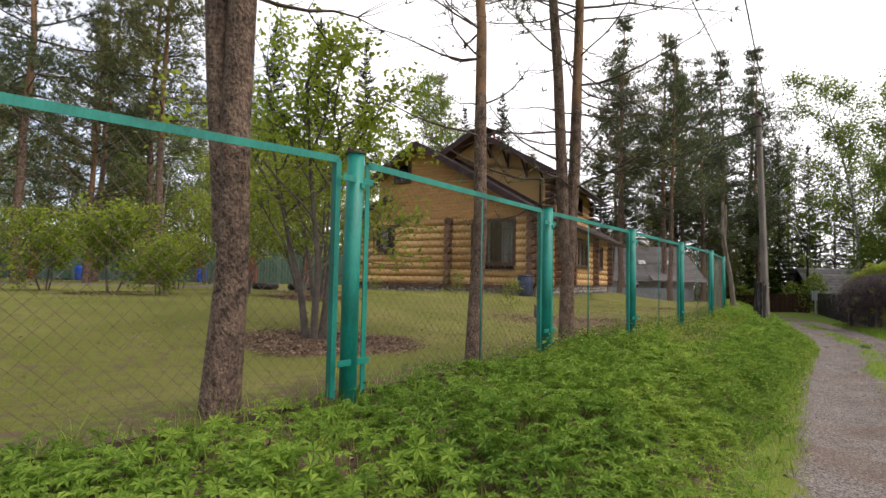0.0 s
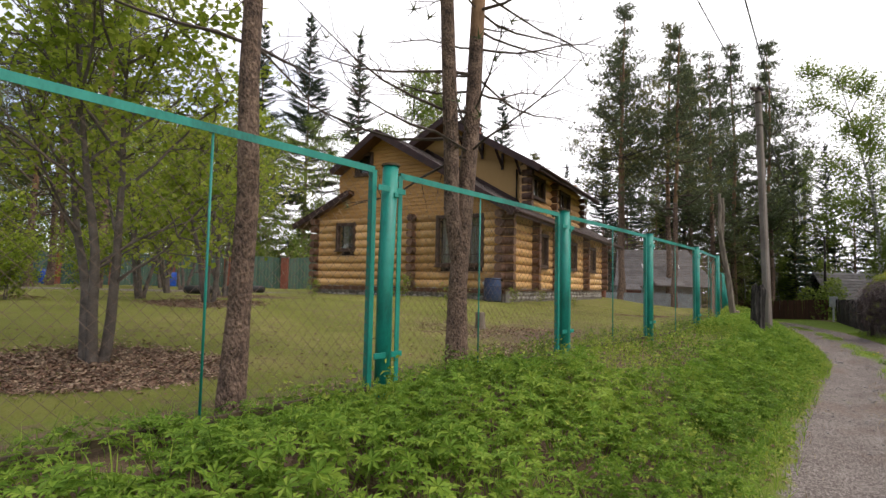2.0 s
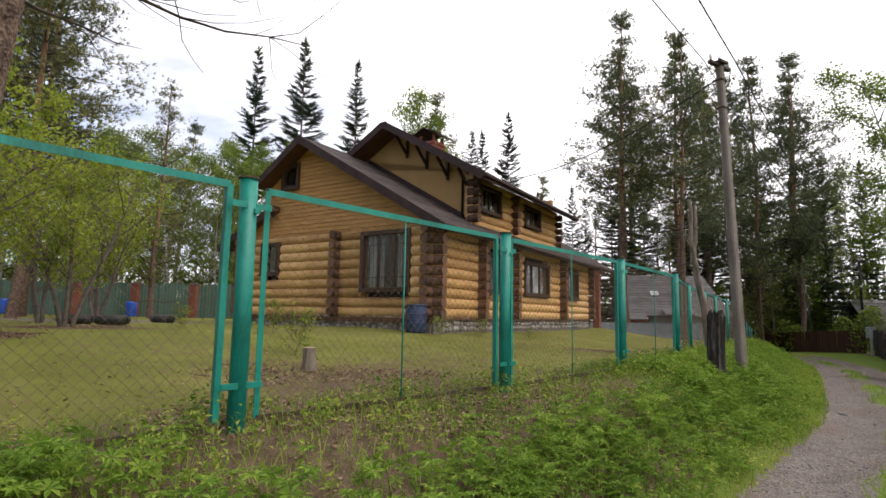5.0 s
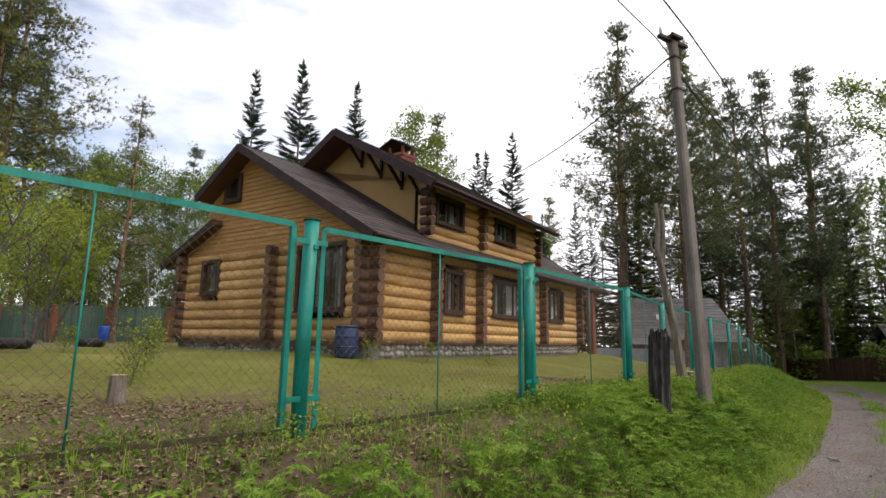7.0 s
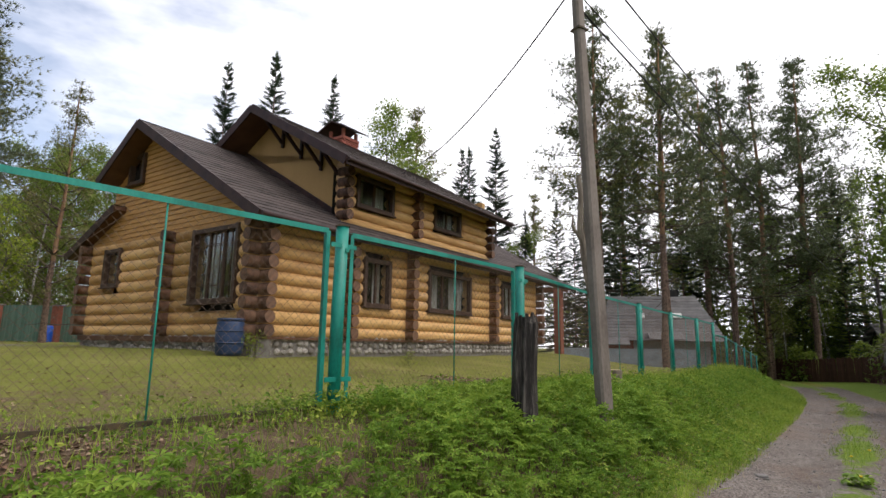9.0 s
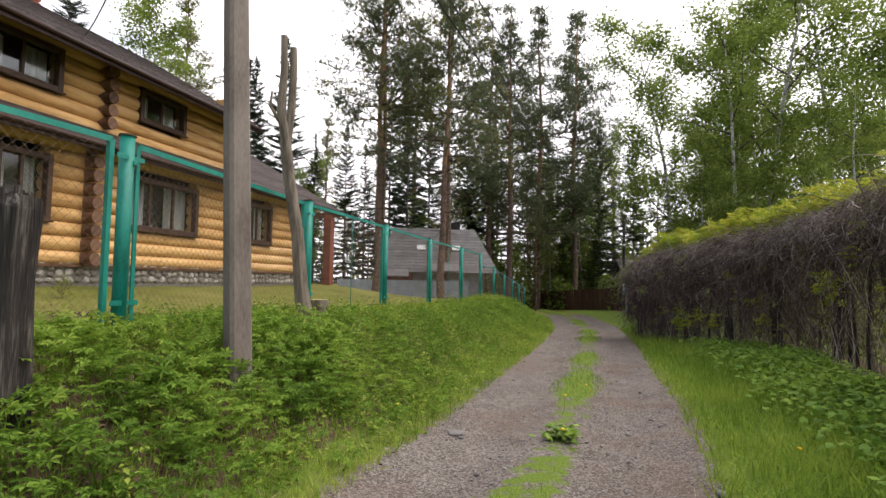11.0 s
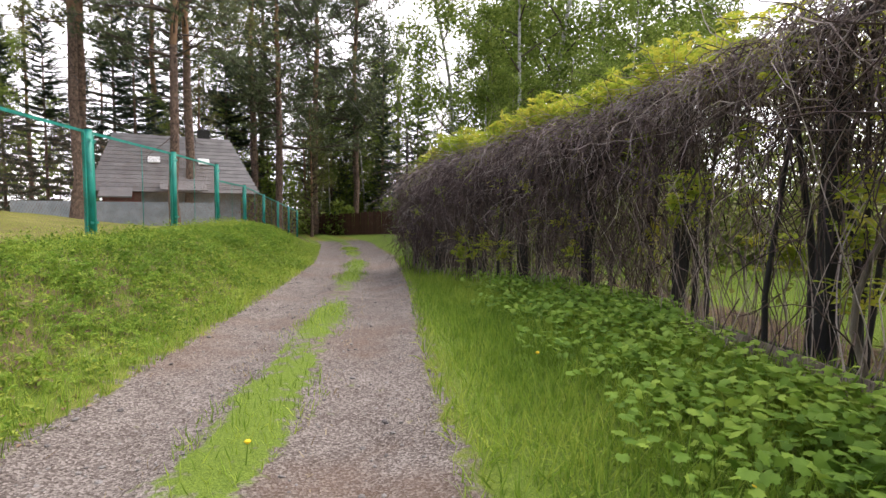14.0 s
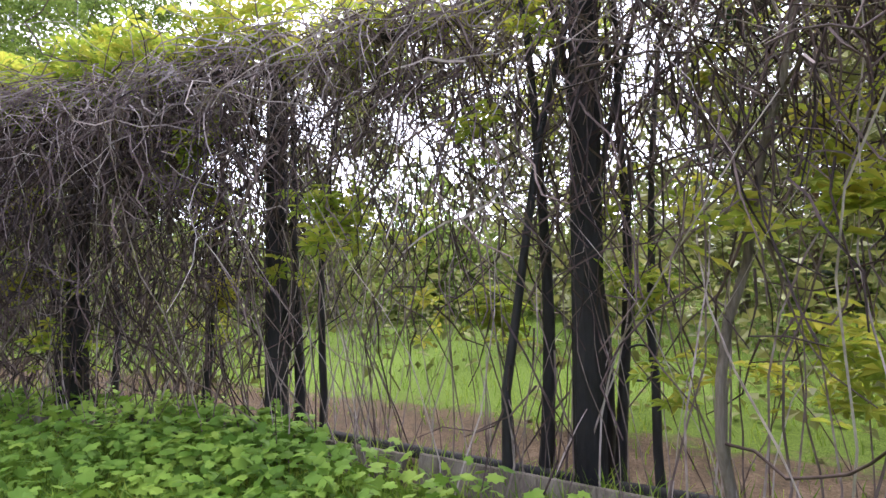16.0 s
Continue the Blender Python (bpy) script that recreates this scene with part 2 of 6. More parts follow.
def ground_material():
    """Lawn, bank soil and gravel, told apart by the distance from the lane's middle line."""
    m = bpy.data.materials.new("ground_cover")
    m.use_nodes = True
    t = m.node_tree
    N, L = t.nodes, t.links
    b = N["Principled BSDF"]
    b.inputs["Roughness"].default_value = 0.95
    b.inputs["Specular IOR Level"].default_value = 0.15
    co = N.new("ShaderNodeTexCoord")

    def noise_at(scale, detail=5, rough=0.6):
        n = N.new("ShaderNodeTexNoise")
        n.inputs["Scale"].default_value = scale
        n.inputs["Detail"].default_value = detail
        n.inputs["Roughness"].default_value = rough
        L.new(co.outputs["Object"], n.inputs["Vector"])
        return n.outputs["Fac"]

    def ramp(src, *stops):
        r = N.new("ShaderNodeValToRGB")
        el = r.color_ramp.elements
        for i, (p, c) in enumerate(stops):
            e = el[i] if i < 2 else el.new(p)
            e.position, e.color = p, (*c, 1)
        L.new(src, r.inputs[0])
        return r.outputs[0]

    def math_node(op, a, c):
        n = N.new("ShaderNodeMath")
        n.operation = op
        for i, s in enumerate((a, c)):
            if isinstance(s, (int, float)):
                n.inputs[i].default_value = s
            else:
                L.new(s, n.inputs[i])
        return n.outputs[0]

    def mix(f, a, c):
        n = N.new("ShaderNodeMix")
        n.data_type = "RGBA"
        L.new(f, n.inputs[0])
        L.new(a, n.inputs[6])
        L.new(c, n.inputs[7])
        return n.outputs[2]

    at = N.new("ShaderNodeAttribute")
    at.attribute_name = "gravel"
    an = N.new("ShaderNodeAttribute")
    an.attribute_name = "soil"
    fine, mid, big = noise_at(60, 6, 0.7), noise_at(7), noise_at(0.6)
    lawn = ramp(math_node("ADD", math_node("MULTIPLY", fine, 0.5), math_node("MULTIPLY", big, 0.5)), (0.33, (0.075, 0.085, 0.016)), (0.5, (0.14, 0.15, 0.028)), (0.66, (0.235, 0.205, 0.07)))
    af = N.new("ShaderNodeAttribute")
    af.attribute_name = "fresh"
    green = ramp(fine, (0.35, (0.06, 0.10, 0.014)), (0.65, (0.17, 0.235, 0.035)))
    lawn = mix(af.outputs["Fac"], lawn, green)
    soil = ramp(math_node("ADD", math_node("MULTIPLY", fine, 0.6), math_node("MULTIPLY", mid, 0.4)), (0.34, (0.035, 0.025, 0.017)), (0.5, (0.10, 0.068, 0.042)), (0.68, (0.21, 0.15, 0.10)))
    vo = N.new("ShaderNodeTexVoronoi")
    vo.inputs["Scale"].default_value = 75
    L.new(co.outputs["Object"], vo.inputs["Vector"])
    sep = N.new("ShaderNodeSeparateColor")
    L.new(vo.outputs["Color"], sep.inputs[0])
    gr_v = math_node("ADD", math_node("MULTIPLY", sep.outputs[0], 0.42), math_node("ADD", math_node("MULTIPLY", noise_at(2.2), 0.3), math_node("MULTIPLY", noise_at(150, 3), 0.28)))
    gravel = ramp(gr_v, (0.28, (0.062, 0.048, 0.041)), (0.5, (0.138, 0.116, 0.102)), (0.72, (0.28, 0.248, 0.225)))
    brown = ramp(fine, (0.35, (0.085, 0.052, 0.036)), (0.65, (0.185, 0.125, 0.088)))
    gravel = mix(ramp(noise_at(0.9), (0.5, (0, 0, 0)), (0.7, (0.6, 0.6, 0.6))), gravel, brown)
    f_soil = ramp(math_node("ADD", an.outputs["Fac"], math_node("MULTIPLY", math_node("SUBTRACT", mid, 0.5), 1.6)), (0.35, (0, 0, 0)), (0.65, (1, 1, 1)))
    f_gr = ramp(math_node("ADD", math_node("ADD", at.outputs["Fac"], math_node("MULTIPLY", math_node("SUBTRACT", noise_at(1.7), 0.5), 0.9)), math_node("MULTIPLY", math_node("SUBTRACT", mid, 0.5), 1.5)), (0.38, (0, 0, 0)), (0.6, (1, 1, 1)))
    L.new(mix(f_gr, mix(f_soil, lawn, soil), gravel), b.inputs["Base Color"])
    bp = N.new("ShaderNodeBump")
    bp.inputs["Strength"].default_value = 0.6
    bp.inputs["Distance"].default_value = 0.02
    L.new(math_node("ADD", fine, math_node("MULTIPLY", vo.outputs["Distance"], 0.7)), bp.inputs["Height"])
    L.new(bp.outputs[0], b.inputs["Normal"])
    return m


GROUND = ground_material()

# ---- building tools ----
rng = np.random.default_rng(7)


def np_mesh(name, V, F, mat, smooth=False):
    """A mesh from an array of points and an array of triangles or quads."""
    V, F = np.asarray(V, np.float32), np.asarray(F, np.int32)
    me = bpy.data.meshes.new(name)
    me.vertices.add(len(V))
    me.vertices.foreach_set("co", V.ravel())
    k = F.shape[1]
    me.loops.add(F.size)
    me.loops.foreach_set("vertex_index", F.ravel())
    me.polygons.add(len(F))
    me.polygons.foreach_set("loop_start", np.arange(0, F.size, k, dtype=np.int32))
    me.polygons.foreach_set("use_smooth", np.full(len(F), smooth))
    me.update(calc_edges=True)
    me.materials.append(mat)
    return me


def joined(chunks):
    """One array of points and one of faces from many (V, F) of the same face size."""
    vs, fs, n = [], [], 0
    for V, F in chunks:
        vs.append(V)
        fs.append(np.asarray(F) + n)
        n += len(V)
    return np.concatenate(vs), np.concatenate(fs)


def scattered(T, TF, R, P):
    """Copies of a small template at many turns (n,3,3) and places (n,3)."""
    V = np.einsum("nij,kj->nki", R, T) + P[:, None, :]
    F = TF[None] + (np.arange(len(P)) * len(T))[:, None, None]
    return V.reshape(-1, 3), F.reshape(-1, TF.shape[1])


def turns(n, size, tilt=0.5, r=None):
    """Random turns: any heading, leaning from upright by up to about tilt radians, scaled by size (array or number)."""
    r = r or rng
    yaw = r.uniform(0, 2 * np.pi, n)
    lean = r.normal(0, tilt, n)
    cy, sy, cl, sl = np.cos(yaw), np.sin(yaw), np.cos(lean), np.sin(lean)
    Z = np.zeros((n, 3, 3))
    Z[:, 0, 0], Z[:, 0, 1], Z[:, 1, 0], Z[:, 1, 1], Z[:, 2, 2] = cy, -sy, sy, cy, 1
    X = np.zeros((n, 3, 3))
    X[:, 0, 0], X[:, 1, 1], X[:, 1, 2], X[:, 2, 1], X[:, 2, 2] = 1, cl, -sl, sl, cl
    yaw2 = r.uniform(0, 2 * np.pi, n)
    Z2 = np.zeros((n, 3, 3))
    Z2[:, 0, 0], Z2[:, 0, 1], Z2[:, 1, 0], Z2[:, 1, 1], Z2[:, 2, 2] = np.cos(yaw2), -np.sin(yaw2), np.sin(yaw2), np.cos(yaw2), 1
    return Z @ X @ Z2 * np.broadcast_to(np.asarray(size, float), (n,))[:, None, None]


def tube(pts, radii, sides=6):
    """A tapered tube along points, as points and quads."""
    P = np.asarray(pts, float)
    rad = np.asarray(radii, float)
    n = len(P)
    D = np.gradient(P, axis=0)
    D /= np.linalg.norm(D, axis=1)[:, None] + 1e-9
    ref = np.where(np.abs(D[:, 2:3]) > 0.9, np.array([[1.0, 0, 0]]), np.array([[0, 0, 1.0]]))
    A = np.cross(D, ref)
    A /= np.linalg.norm(A, axis=1)[:, None] + 1e-9
    B = np.cross(D, A)
    th = np.arange(sides) * 2 * np.pi / sides
    V = P[:, None] + rad[:, None, None] * (np.cos(th)[None, :, None] * A[:, None] + np.sin(th)[None, :, None] * B[:, None])
    i, j = np.meshgrid(np.arange(n - 1), np.arange(sides), indexing="ij")
    k = (j + 1) % sides
    F = np.stack([i * sides + j, i * sides + k, (i + 1) * sides + k, (i + 1) * sides + j], -1).reshape(-1, 4)
    return V.reshape(-1, 3), F


def box_bm(bm, c, s, m=None, bevel=0.0):
    """Adds a box with centre c and sizes s, turned by m, its edges rounded by bevel."""
    r = bmesh.ops.create_cube(bm, size=1)
    vs = r["verts"]
    for v in vs:
        v.co = Vector((v.co.x * s[0], v.co.y * s[1], v.co.z * s[2]))
    if bevel:
        es = list({e for v in vs for e in v.link_edges})
        out = bmesh.ops.bevel(bm, geom=es, offset=bevel, segments=1, affect="EDGES")
        vs = list({v for f in out["faces"] for v in f.verts} | {v for v in vs if v.is_valid})
    mm = Matrix.Translation(c) @ (m or Matrix())
    for v in vs:
        v.co = mm @ v.co
    return vs


def part(name, bm, mat, parent=None, label="", smooth=False):
    """Links a bmesh (or a ready mesh) as one mesh object under a thing or a part."""
    if isinstance(bm, bpy.types.Mesh):
        me = bm
    else:
        me = bpy.data.meshes.new(name)
        bm.normal_update()
        bm.to_mesh(me)
        bm.free()
        me.materials.append(mat)
        if smooth:
            me.polygons.foreach_set("use_smooth", [True] * len(me.polygons))
    ob = new(name, me)
    if parent:
        ob.parent = parent
    if label:
        ob["label"] = label
    return ob


def box_part(name, c, s, mat, parent=None, m=None, bevel=0.0, label=""):
    bm = bmesh.new()
    box_bm(bm, c, s, m, bevel)
    return part(name, bm, mat, parent, label)


def tube_part(name, pts, radii, mat, parent=None, sides=8, label="", caps=True):
    V, F = tube(pts, radii, sides)
    if caps:
        me = bpy.data.meshes.new(name)
        faces = [tuple(map(int, f)) for f in F]
        n = len(V)
        faces += [tuple(range(sides))[::-1], tuple(range(n - sides, n))]
        me.from_pydata([tuple(map(float, v)) for v in V], [], faces)
        me.materials.append(mat)
        me.polygons.foreach_set("use_smooth", [True] * len(F) + [False, False])
    else:
        me = np_mesh(name, V, F, mat, True)
    return part(name, me, mat, parent, label)


def thing(name, at, label, category, group="", turn=0.0, kind=""):
    ob = new(name)
    ob.matrix_world = pose(*at, 0, 0, turn)
    return tagged(ob, label, category, group, kind)


# ---- the lay of the land ----
LANE_Y = np.array([-400, -20, 4.1, 9.4, 15.86, 18.1, 21.3, 24.9, 32.2, 45, 60, 100, 500.0])
LANE_X = np.array([-260, -12.0, 4.1, 7.65, 12.3, 13.65, 15.35, 17.4, 21.2, 26.5, 31, 40, 130.0])


def lane_x(y):
    """The lane's middle line."""
    y = np.asarray(y, float)
    return (np.interp(y - 1.5, LANE_Y, LANE_X) + 2 * np.interp(y, LANE_Y, LANE_X) + np.interp(y + 1.5, LANE_Y, LANE_X)) / 4


def across(x, y):
    """Metres from the lane's middle, to the right of it positive."""
    return (np.asarray(x, float) - lane_x(y)) * 0.85


def step(a, b, x):
    t = np.clip((x - a) / (b - a), 0, 1)
    return t * t * (3 - 2 * t)


def wave(x, y):
    return np.sin(x * 1.7 + 0.6 * y) * np.sin(y * 1.3 - 0.5 * x) + 0.5 * np.sin(3.1 * x + 1.0) * np.sin(3.7 * y + 0.4)


def height(x, y):
    """The ground's height: the sinking lane, the bank and lawn beyond it, the verge before the hedge."""
    x, y = np.asarray(x, float), np.asarray(y, float)
    q = across(x, y)
    s = 0.643 * lane_x(y) + 0.766 * y
    road = 0.1 - 0.021 * np.clip(s, -30, 62)
    far = step(60, 160, np.abs(q)) + step(70, 160, np.abs(y))
    d = -q - 4.0
    lawn = 0.6 + 0.45 * step(2.0, 7.5, d) - 1.3 * step(34, 55, y) - 0.18 * step(20, 26, y) * (1 - step(2.0, 7.5, d))
    right = road + 0.25
    rut = 0.035 * np.cos(np.clip(q, -1.3, 1.3) / 1.3 * 2 * np.pi)
    z = road + rut
    z = z + (lawn - z) * step(1.15, 3.5, -q)
    z = z + (right - z) * step(1.2, 3.9, q)
    z = z + 0.025 * wave(x, y) * step(1.0, 2.4, np.abs(q))
    return z - 0.5 * np.clip(far, 0, 1)


def on_ground(x, y, dz=0.0):
    return (x, y, float(height(x, y)) + dz)


# ---- ground ----
def build_ground():
    ys = np.concatenate([-np.geomspace(420, 8.5, 26), np.arange(-8, 46, 0.22), np.geomspace(46.5, 480, 34)])
    qs = np.concatenate([-np.geomspace(380, 12.4, 30), np.arange(-12, 7.6, 0.16), np.geomspace(8, 380, 32)])
    Y, Q = np.meshgrid(ys, qs, indexing="ij")
    X = lane_x(Y) + Q / 0.85
    Z = height(X, Y)
    near = (np.abs(Q) < 8) & (Y > -8) & (Y < 46)
    r = np.random.default_rng(3)
    Z = Z + near * r.normal(0, 0.006, Z.shape)
    n, k = Y.shape
    i, j = np.meshgrid(np.arange(n - 1), np.arange(k - 1), indexing="ij")
    F = np.stack([i * k + j, i * k + j + 1, (i + 1) * k + j + 1, (i + 1) * k + j], -1).reshape(-1, 4)
    me = np_mesh("ground", np.stack([X, Y, Z], -1).reshape(-1, 3), F, GROUND, True)
    a = np.abs(Q)
    gravel = (1 - step(1.1, 1.45, a)) * (0.36 + 0.24 * np.sin(1.15 * Y + 0.8) * np.sin(0.43 * Y) + 0.64 * step(0.1, 0.4, a))
    gravel *= 1 - step(46, 52, Y)
    gravel = np.maximum(gravel, 0.75 * step(20.8, 21.6, Y) * (1 - step(24.4, 25.2, Y)) * step(16.5, 18.5, -Q))
    soil = step(1.3, 1.9, -Q) * (1 - step(3.9, 5.2, -Q)) * (0.8 - 0.22 * step(14.5, 18.5, Y)) + step(3.4, 3.9, Q) * (1 - step(4.6, 5.4, Q)) * 0.9 + step(4.2, 4.8, -Q) * (0.26 + 0.1 * wave(X * 0.7, Y * 0.6))
    for mx, my, mr in ((-1.5, 7.5, 1.15), (-3.0, 12.9, 1.0), (-4.3, 16.8, 1.1), (7.9, 20.5, 0.8)):
        soil += 1.1 * (1 - step(mr * 0.7, mr * 1.1, np.hypot(X - mx, Y - my)))
    soil += 0.35 * np.exp(-(((X - 3.3) / 2.2) ** 2 + ((Y - 13.0) / 2.5) ** 2))
    fresh = (1 - step(0.5, 0.9, a)) + step(1.0, 1.5, Q) + step(1.1, 1.6, -Q) * (1 - step(4.2, 5.2, -Q))
    for name, val in (("gravel", gravel), ("soil", soil), ("fresh", np.clip(fresh, 0, 1))):
        at = me.attributes.new(name, "FLOAT", "POINT")
        at.data.foreach_set("value", val.astype(np.float32).ravel())
    return tagged(new("ground", me), "mown lawn, overgrown bank and two-track gravel lane", "ground", kind="structure")


build_ground()

# ---- the green fence along the lane ----
POSTS = [(-2.62, 1.35), (-0.67, 4.02), (1.27, 6.72), (3.17, 9.19), (5.11, 11.78), (7.06, 14.45), (8.86, 17.35), (10.4, 21.0), (12.04, 24.25), (13.8, 27.85), (15.7, 31.4), (17.5, 35.0), (19.3, 38.6), (21.1, 42.2), (22.9, 45.8), (24.7, 49.4), (26.5, 53.0)]
POST_TOP = 2.42
green_fence = tagged(new("green_fence"), "teal-painted steel fence with rusty chain-link panels on the bank", "fence")


def post_top(y):
    """The fence's top: level along the garden, a step down at the far end, a little lower at the near end."""
    if y < 2:
        return 2.24
    return POST_TOP if y < 38 else 1.95 - 0.075 * (y - 38)


def fence_part(name, at, turn):
    ob = new(name)
    ob.parent = green_fence
    ob.matrix_local = pose(*at, 0, 0, turn)
    return ob


def fence_post(p, nxt, prev, lean):
    x, y = p
    z0 = float(height(x, y))
    h = post_top(y) - z0
    d = Vector((nxt[0] - prev[0], nxt[1] - prev[1], 0)).normalized()
    turn = math.degrees(math.atan2(d.y, d.x))
    t = fence_part("fence_post", (x, y, z0), turn)
    tube_part("pipe", [(0, 0, -0.25), (0, 0, h * 0.5), (lean, 0, h)], [0.064] * 3, GREEN_PAINT, t, 16)
    bm = bmesh.new()
    bmesh.ops.create_cone(bm, cap_ends=True, segments=16, radius1=0.076, radius2=0.072, depth=0.016, matrix=Matrix.Translation((lean, 0, h + 0.008)))
    part("cap", bm, RUST, t, "rusty flat cap")
    for z in (h - 0.2, 0.32):
        for sx in (-1, 1):
            box_part("bracket", (sx * 0.092, -0.052, z), (0.13, 0.008, 0.045), GREEN_PAINT, t, None, 0.002)
    box_part("clamp", (0.03, -0.066, h - 0.24), (0.045, 0.02, 0.04), GREEN_PAINT, t, None, 0.003)
    return t


def fence_panel(p, q, mid_rod):
    zt0, zt1 = post_top(max(p[1], 0.0) if p[1] > 2 else p[1]) - 0.06, post_top(q[1]) - 0.06
    if q[1] > 38:
        zt0 = post_top(max(p[1], 38.01)) - 0.06
    d = Vector((q[0] - p[0], q[1] - p[1], 0))
    n = d.length
    d.normalize()
    a, b = 0.15, n - 0.15
    g = lambda s: float(height(p[0] + d.x * s, p[1] + d.y * s))
    z0 = g(0)
    t = fence_part("fence_panel", (p[0], p[1], z0), math.degrees(math.atan2(d.y, d.x)))
    top = lambda s: zt0 + (zt1 - zt0) * s / n - z0
    low = lambda s: max(g(s) - z0 + 0.07, 0.03)
    slope = math.atan2(zt1 - zt0, n)
    tilt = Matrix.Rotation(-slope, 4, "Y")
    bm = bmesh.new()
    box_bm(bm, ((a + b) / 2, 0, top(n / 2)), (b - a, 0.006, 0.05), tilt)
    box_bm(bm, ((a + b) / 2, 0.025, top(n / 2) + 0.022), (b - a, 0.05, 0.006), tilt)
    part("top_rail", bm, GREEN_PAINT, t)
    for s in (a, b):
        zt, zb = top(s), low(s)
        bm = bmesh.new()
        box_bm(bm, (s, 0, (zt + zb) / 2), (0.045, 0.006, zt - zb))
        box_bm(bm, (s + (0.02 if s == a else -0.02), 0.022, (zt + zb) / 2), (0.006, 0.045, zt - zb))
        part("stile", bm, GREEN_PAINT, t)
    bm = bmesh.new()
    box_bm(bm, ((a + b) / 2, 0, (low(a) + low(b)) / 2), (b - a, 0.03, 0.04), Matrix.Rotation(-math.atan2(low(b) - low(a), b - a), 4, "Y"))
    part("bottom_rail", bm, RUST, t)
    for s in (mid_rod,) if mid_rod else ():
        tube_part("rod", [(n * s, 0.012, low(n * s) - 0.05), (n * s, 0.012, top(n * s))], [0.008, 0.008], GREEN_PAINT, t, 6)
    chunks = []
    pitch, run = 0.085, 1.0
    for sgn in (1, -1):
        for c in np.arange(a - 2.2, b + 2.2, pitch):
            pts = []
            z_lo, z_hi = low((a + b) / 2), top(n / 2)
            s0, s1 = (c, c + (z_hi - z_lo) * run) if sgn > 0 else (c, c - (z_hi - z_lo) * run)
            f0, f1 = 0.0, 1.0
            for lim, side in ((a, 1), (b, -1)):
                if side * (s0 - lim) < 0 and side * (s1 - lim) < 0:
                    f0 = 2
                    break
                if side * (s0 - lim) < 0:
                    f0 = max(f0, (lim - s0) / (s1 - s0))
                elif side * (s1 - lim) < 0:
                    f1 = min(f1, (lim - s0) / (s1 - s0))
            if f0 >= f1:
                continue
            for f in (f0, f1):
                s = s0 + (s1 - s0) * f
                pts.append((s, 0.015 + 0.003 * sgn, low(s) + f * (top(s) - low(s))))
            chunks.append(tube(pts, [0.0015, 0.0015], 3))
    V, F = joined(chunks)
    part("chain_link", np_mesh("chain_link", V, F, RUST_WIRE), None, t, "rust-brown chain-link mesh")
    return t


for i, p in enumerate(POSTS):
    fence_post(p, POSTS[min(i + 1, len(POSTS) - 1)], POSTS[max(i - 1, 0)], (0.0, 0.02, 0.03, -0.01, 0.02, 0.015)[i % 6])
for i, (p, q) in enumerate(zip(POSTS, POSTS[1:])):
    fence_panel(p, q, (0.0, 0.55, 0.42, 0.5, 0.5, 0.55, 0.45, 0.5)[i % 8])

# ---- the log house ----
HOUSE_AT = Vector((3.35, 20.44, 0))
HU, HV = Vector((0.4616, 0.887, 0)), Vector((-0.887, 0.4616, 0))
HM = Matrix(((HU.x, HV.x, 0, HOUSE_AT.x), (HU.y, HV.y, 0, HOUSE_AT.y), (0, 0, 1, 0), (0, 0, 0, 1)))
BASE, PITCH = 1.36, 0.292
LEN, WID = 13.6, 7.9
RIDGE_B, RIDGE_Z, SR, SL = 4.85, 7.12, 0.583, 0.66
house = tagged(new("log_house"), "two-storey honey log house with dark brown shingle roof", "house")
house.matrix_world = HM

CYL = {}


def log_mesh(length, mat, r=0.158, sides=12):
    key = (round(length, 2), mat.name)
    if key not in CYL:
        n = 4
        xs = np.linspace(0, length, n)
        V, F = tube([(x, 0, 0) for x in xs], [r] * n, sides)
        me = bpy.data.meshes.new("log")
        me.from_pydata([tuple(map(float, v)) for v in V], [], [tuple(map(int, f)) for f in F] + [tuple(range(sides)), tuple(range(len(V) - sides, len(V)))[::-1]])
        me.polygons.foreach_set("use_smooth", [True] * len(F) + [False] * 2)
        me.materials.append(mat)
        CYL[key] = me
    return CYL[key]


def log(parent, a, b, z, length, along, mat=LOG, name="log"):
    """One log from (a, b, z), along the long side ('a') or the gable side ('b')."""
    ob = new(name, log_mesh(length, mat, 0.158 if mat is LOG else 0.135))
    ob.parent = parent
    ob.matrix_local = pose(a, b, z, rng.uniform(0, 360), 0, 0) if along == "a" else pose(a, b, z, 0, 0, 90)
    return ob


def house_part(name):
    ob = new(name)
    ob.parent = house
    return ob


def spans(lo, hi, holes, z):
    """What is left of lo..hi beside the holes (from, to, bottom, top) at height z."""
    out, at = [], lo
    for h0, h1, b, t in sorted(holes):
        if b - 0.1 < z < t + 0.1:
            if h0 > at:
                out.append((at, h0))
            at = max(at, h1)
    if hi > at:
        out.append((at, hi))
    return out


LONG_WIN = [(3.12, 4.1, 2.27, 3.45), (5.98, 8.3, 2.3, 3.45), (10.55, 11.9, 2.32, 3.47)]
GABLE_WIN = [(0.68, 2.4, 2.17, 3.83), (6.05, 6.85, 2.75, 3.72)]
UP_WIN = [(2.98, 4.42, 4.93, 5.72), (6.55, 8.0, 4.96, 5.66)]


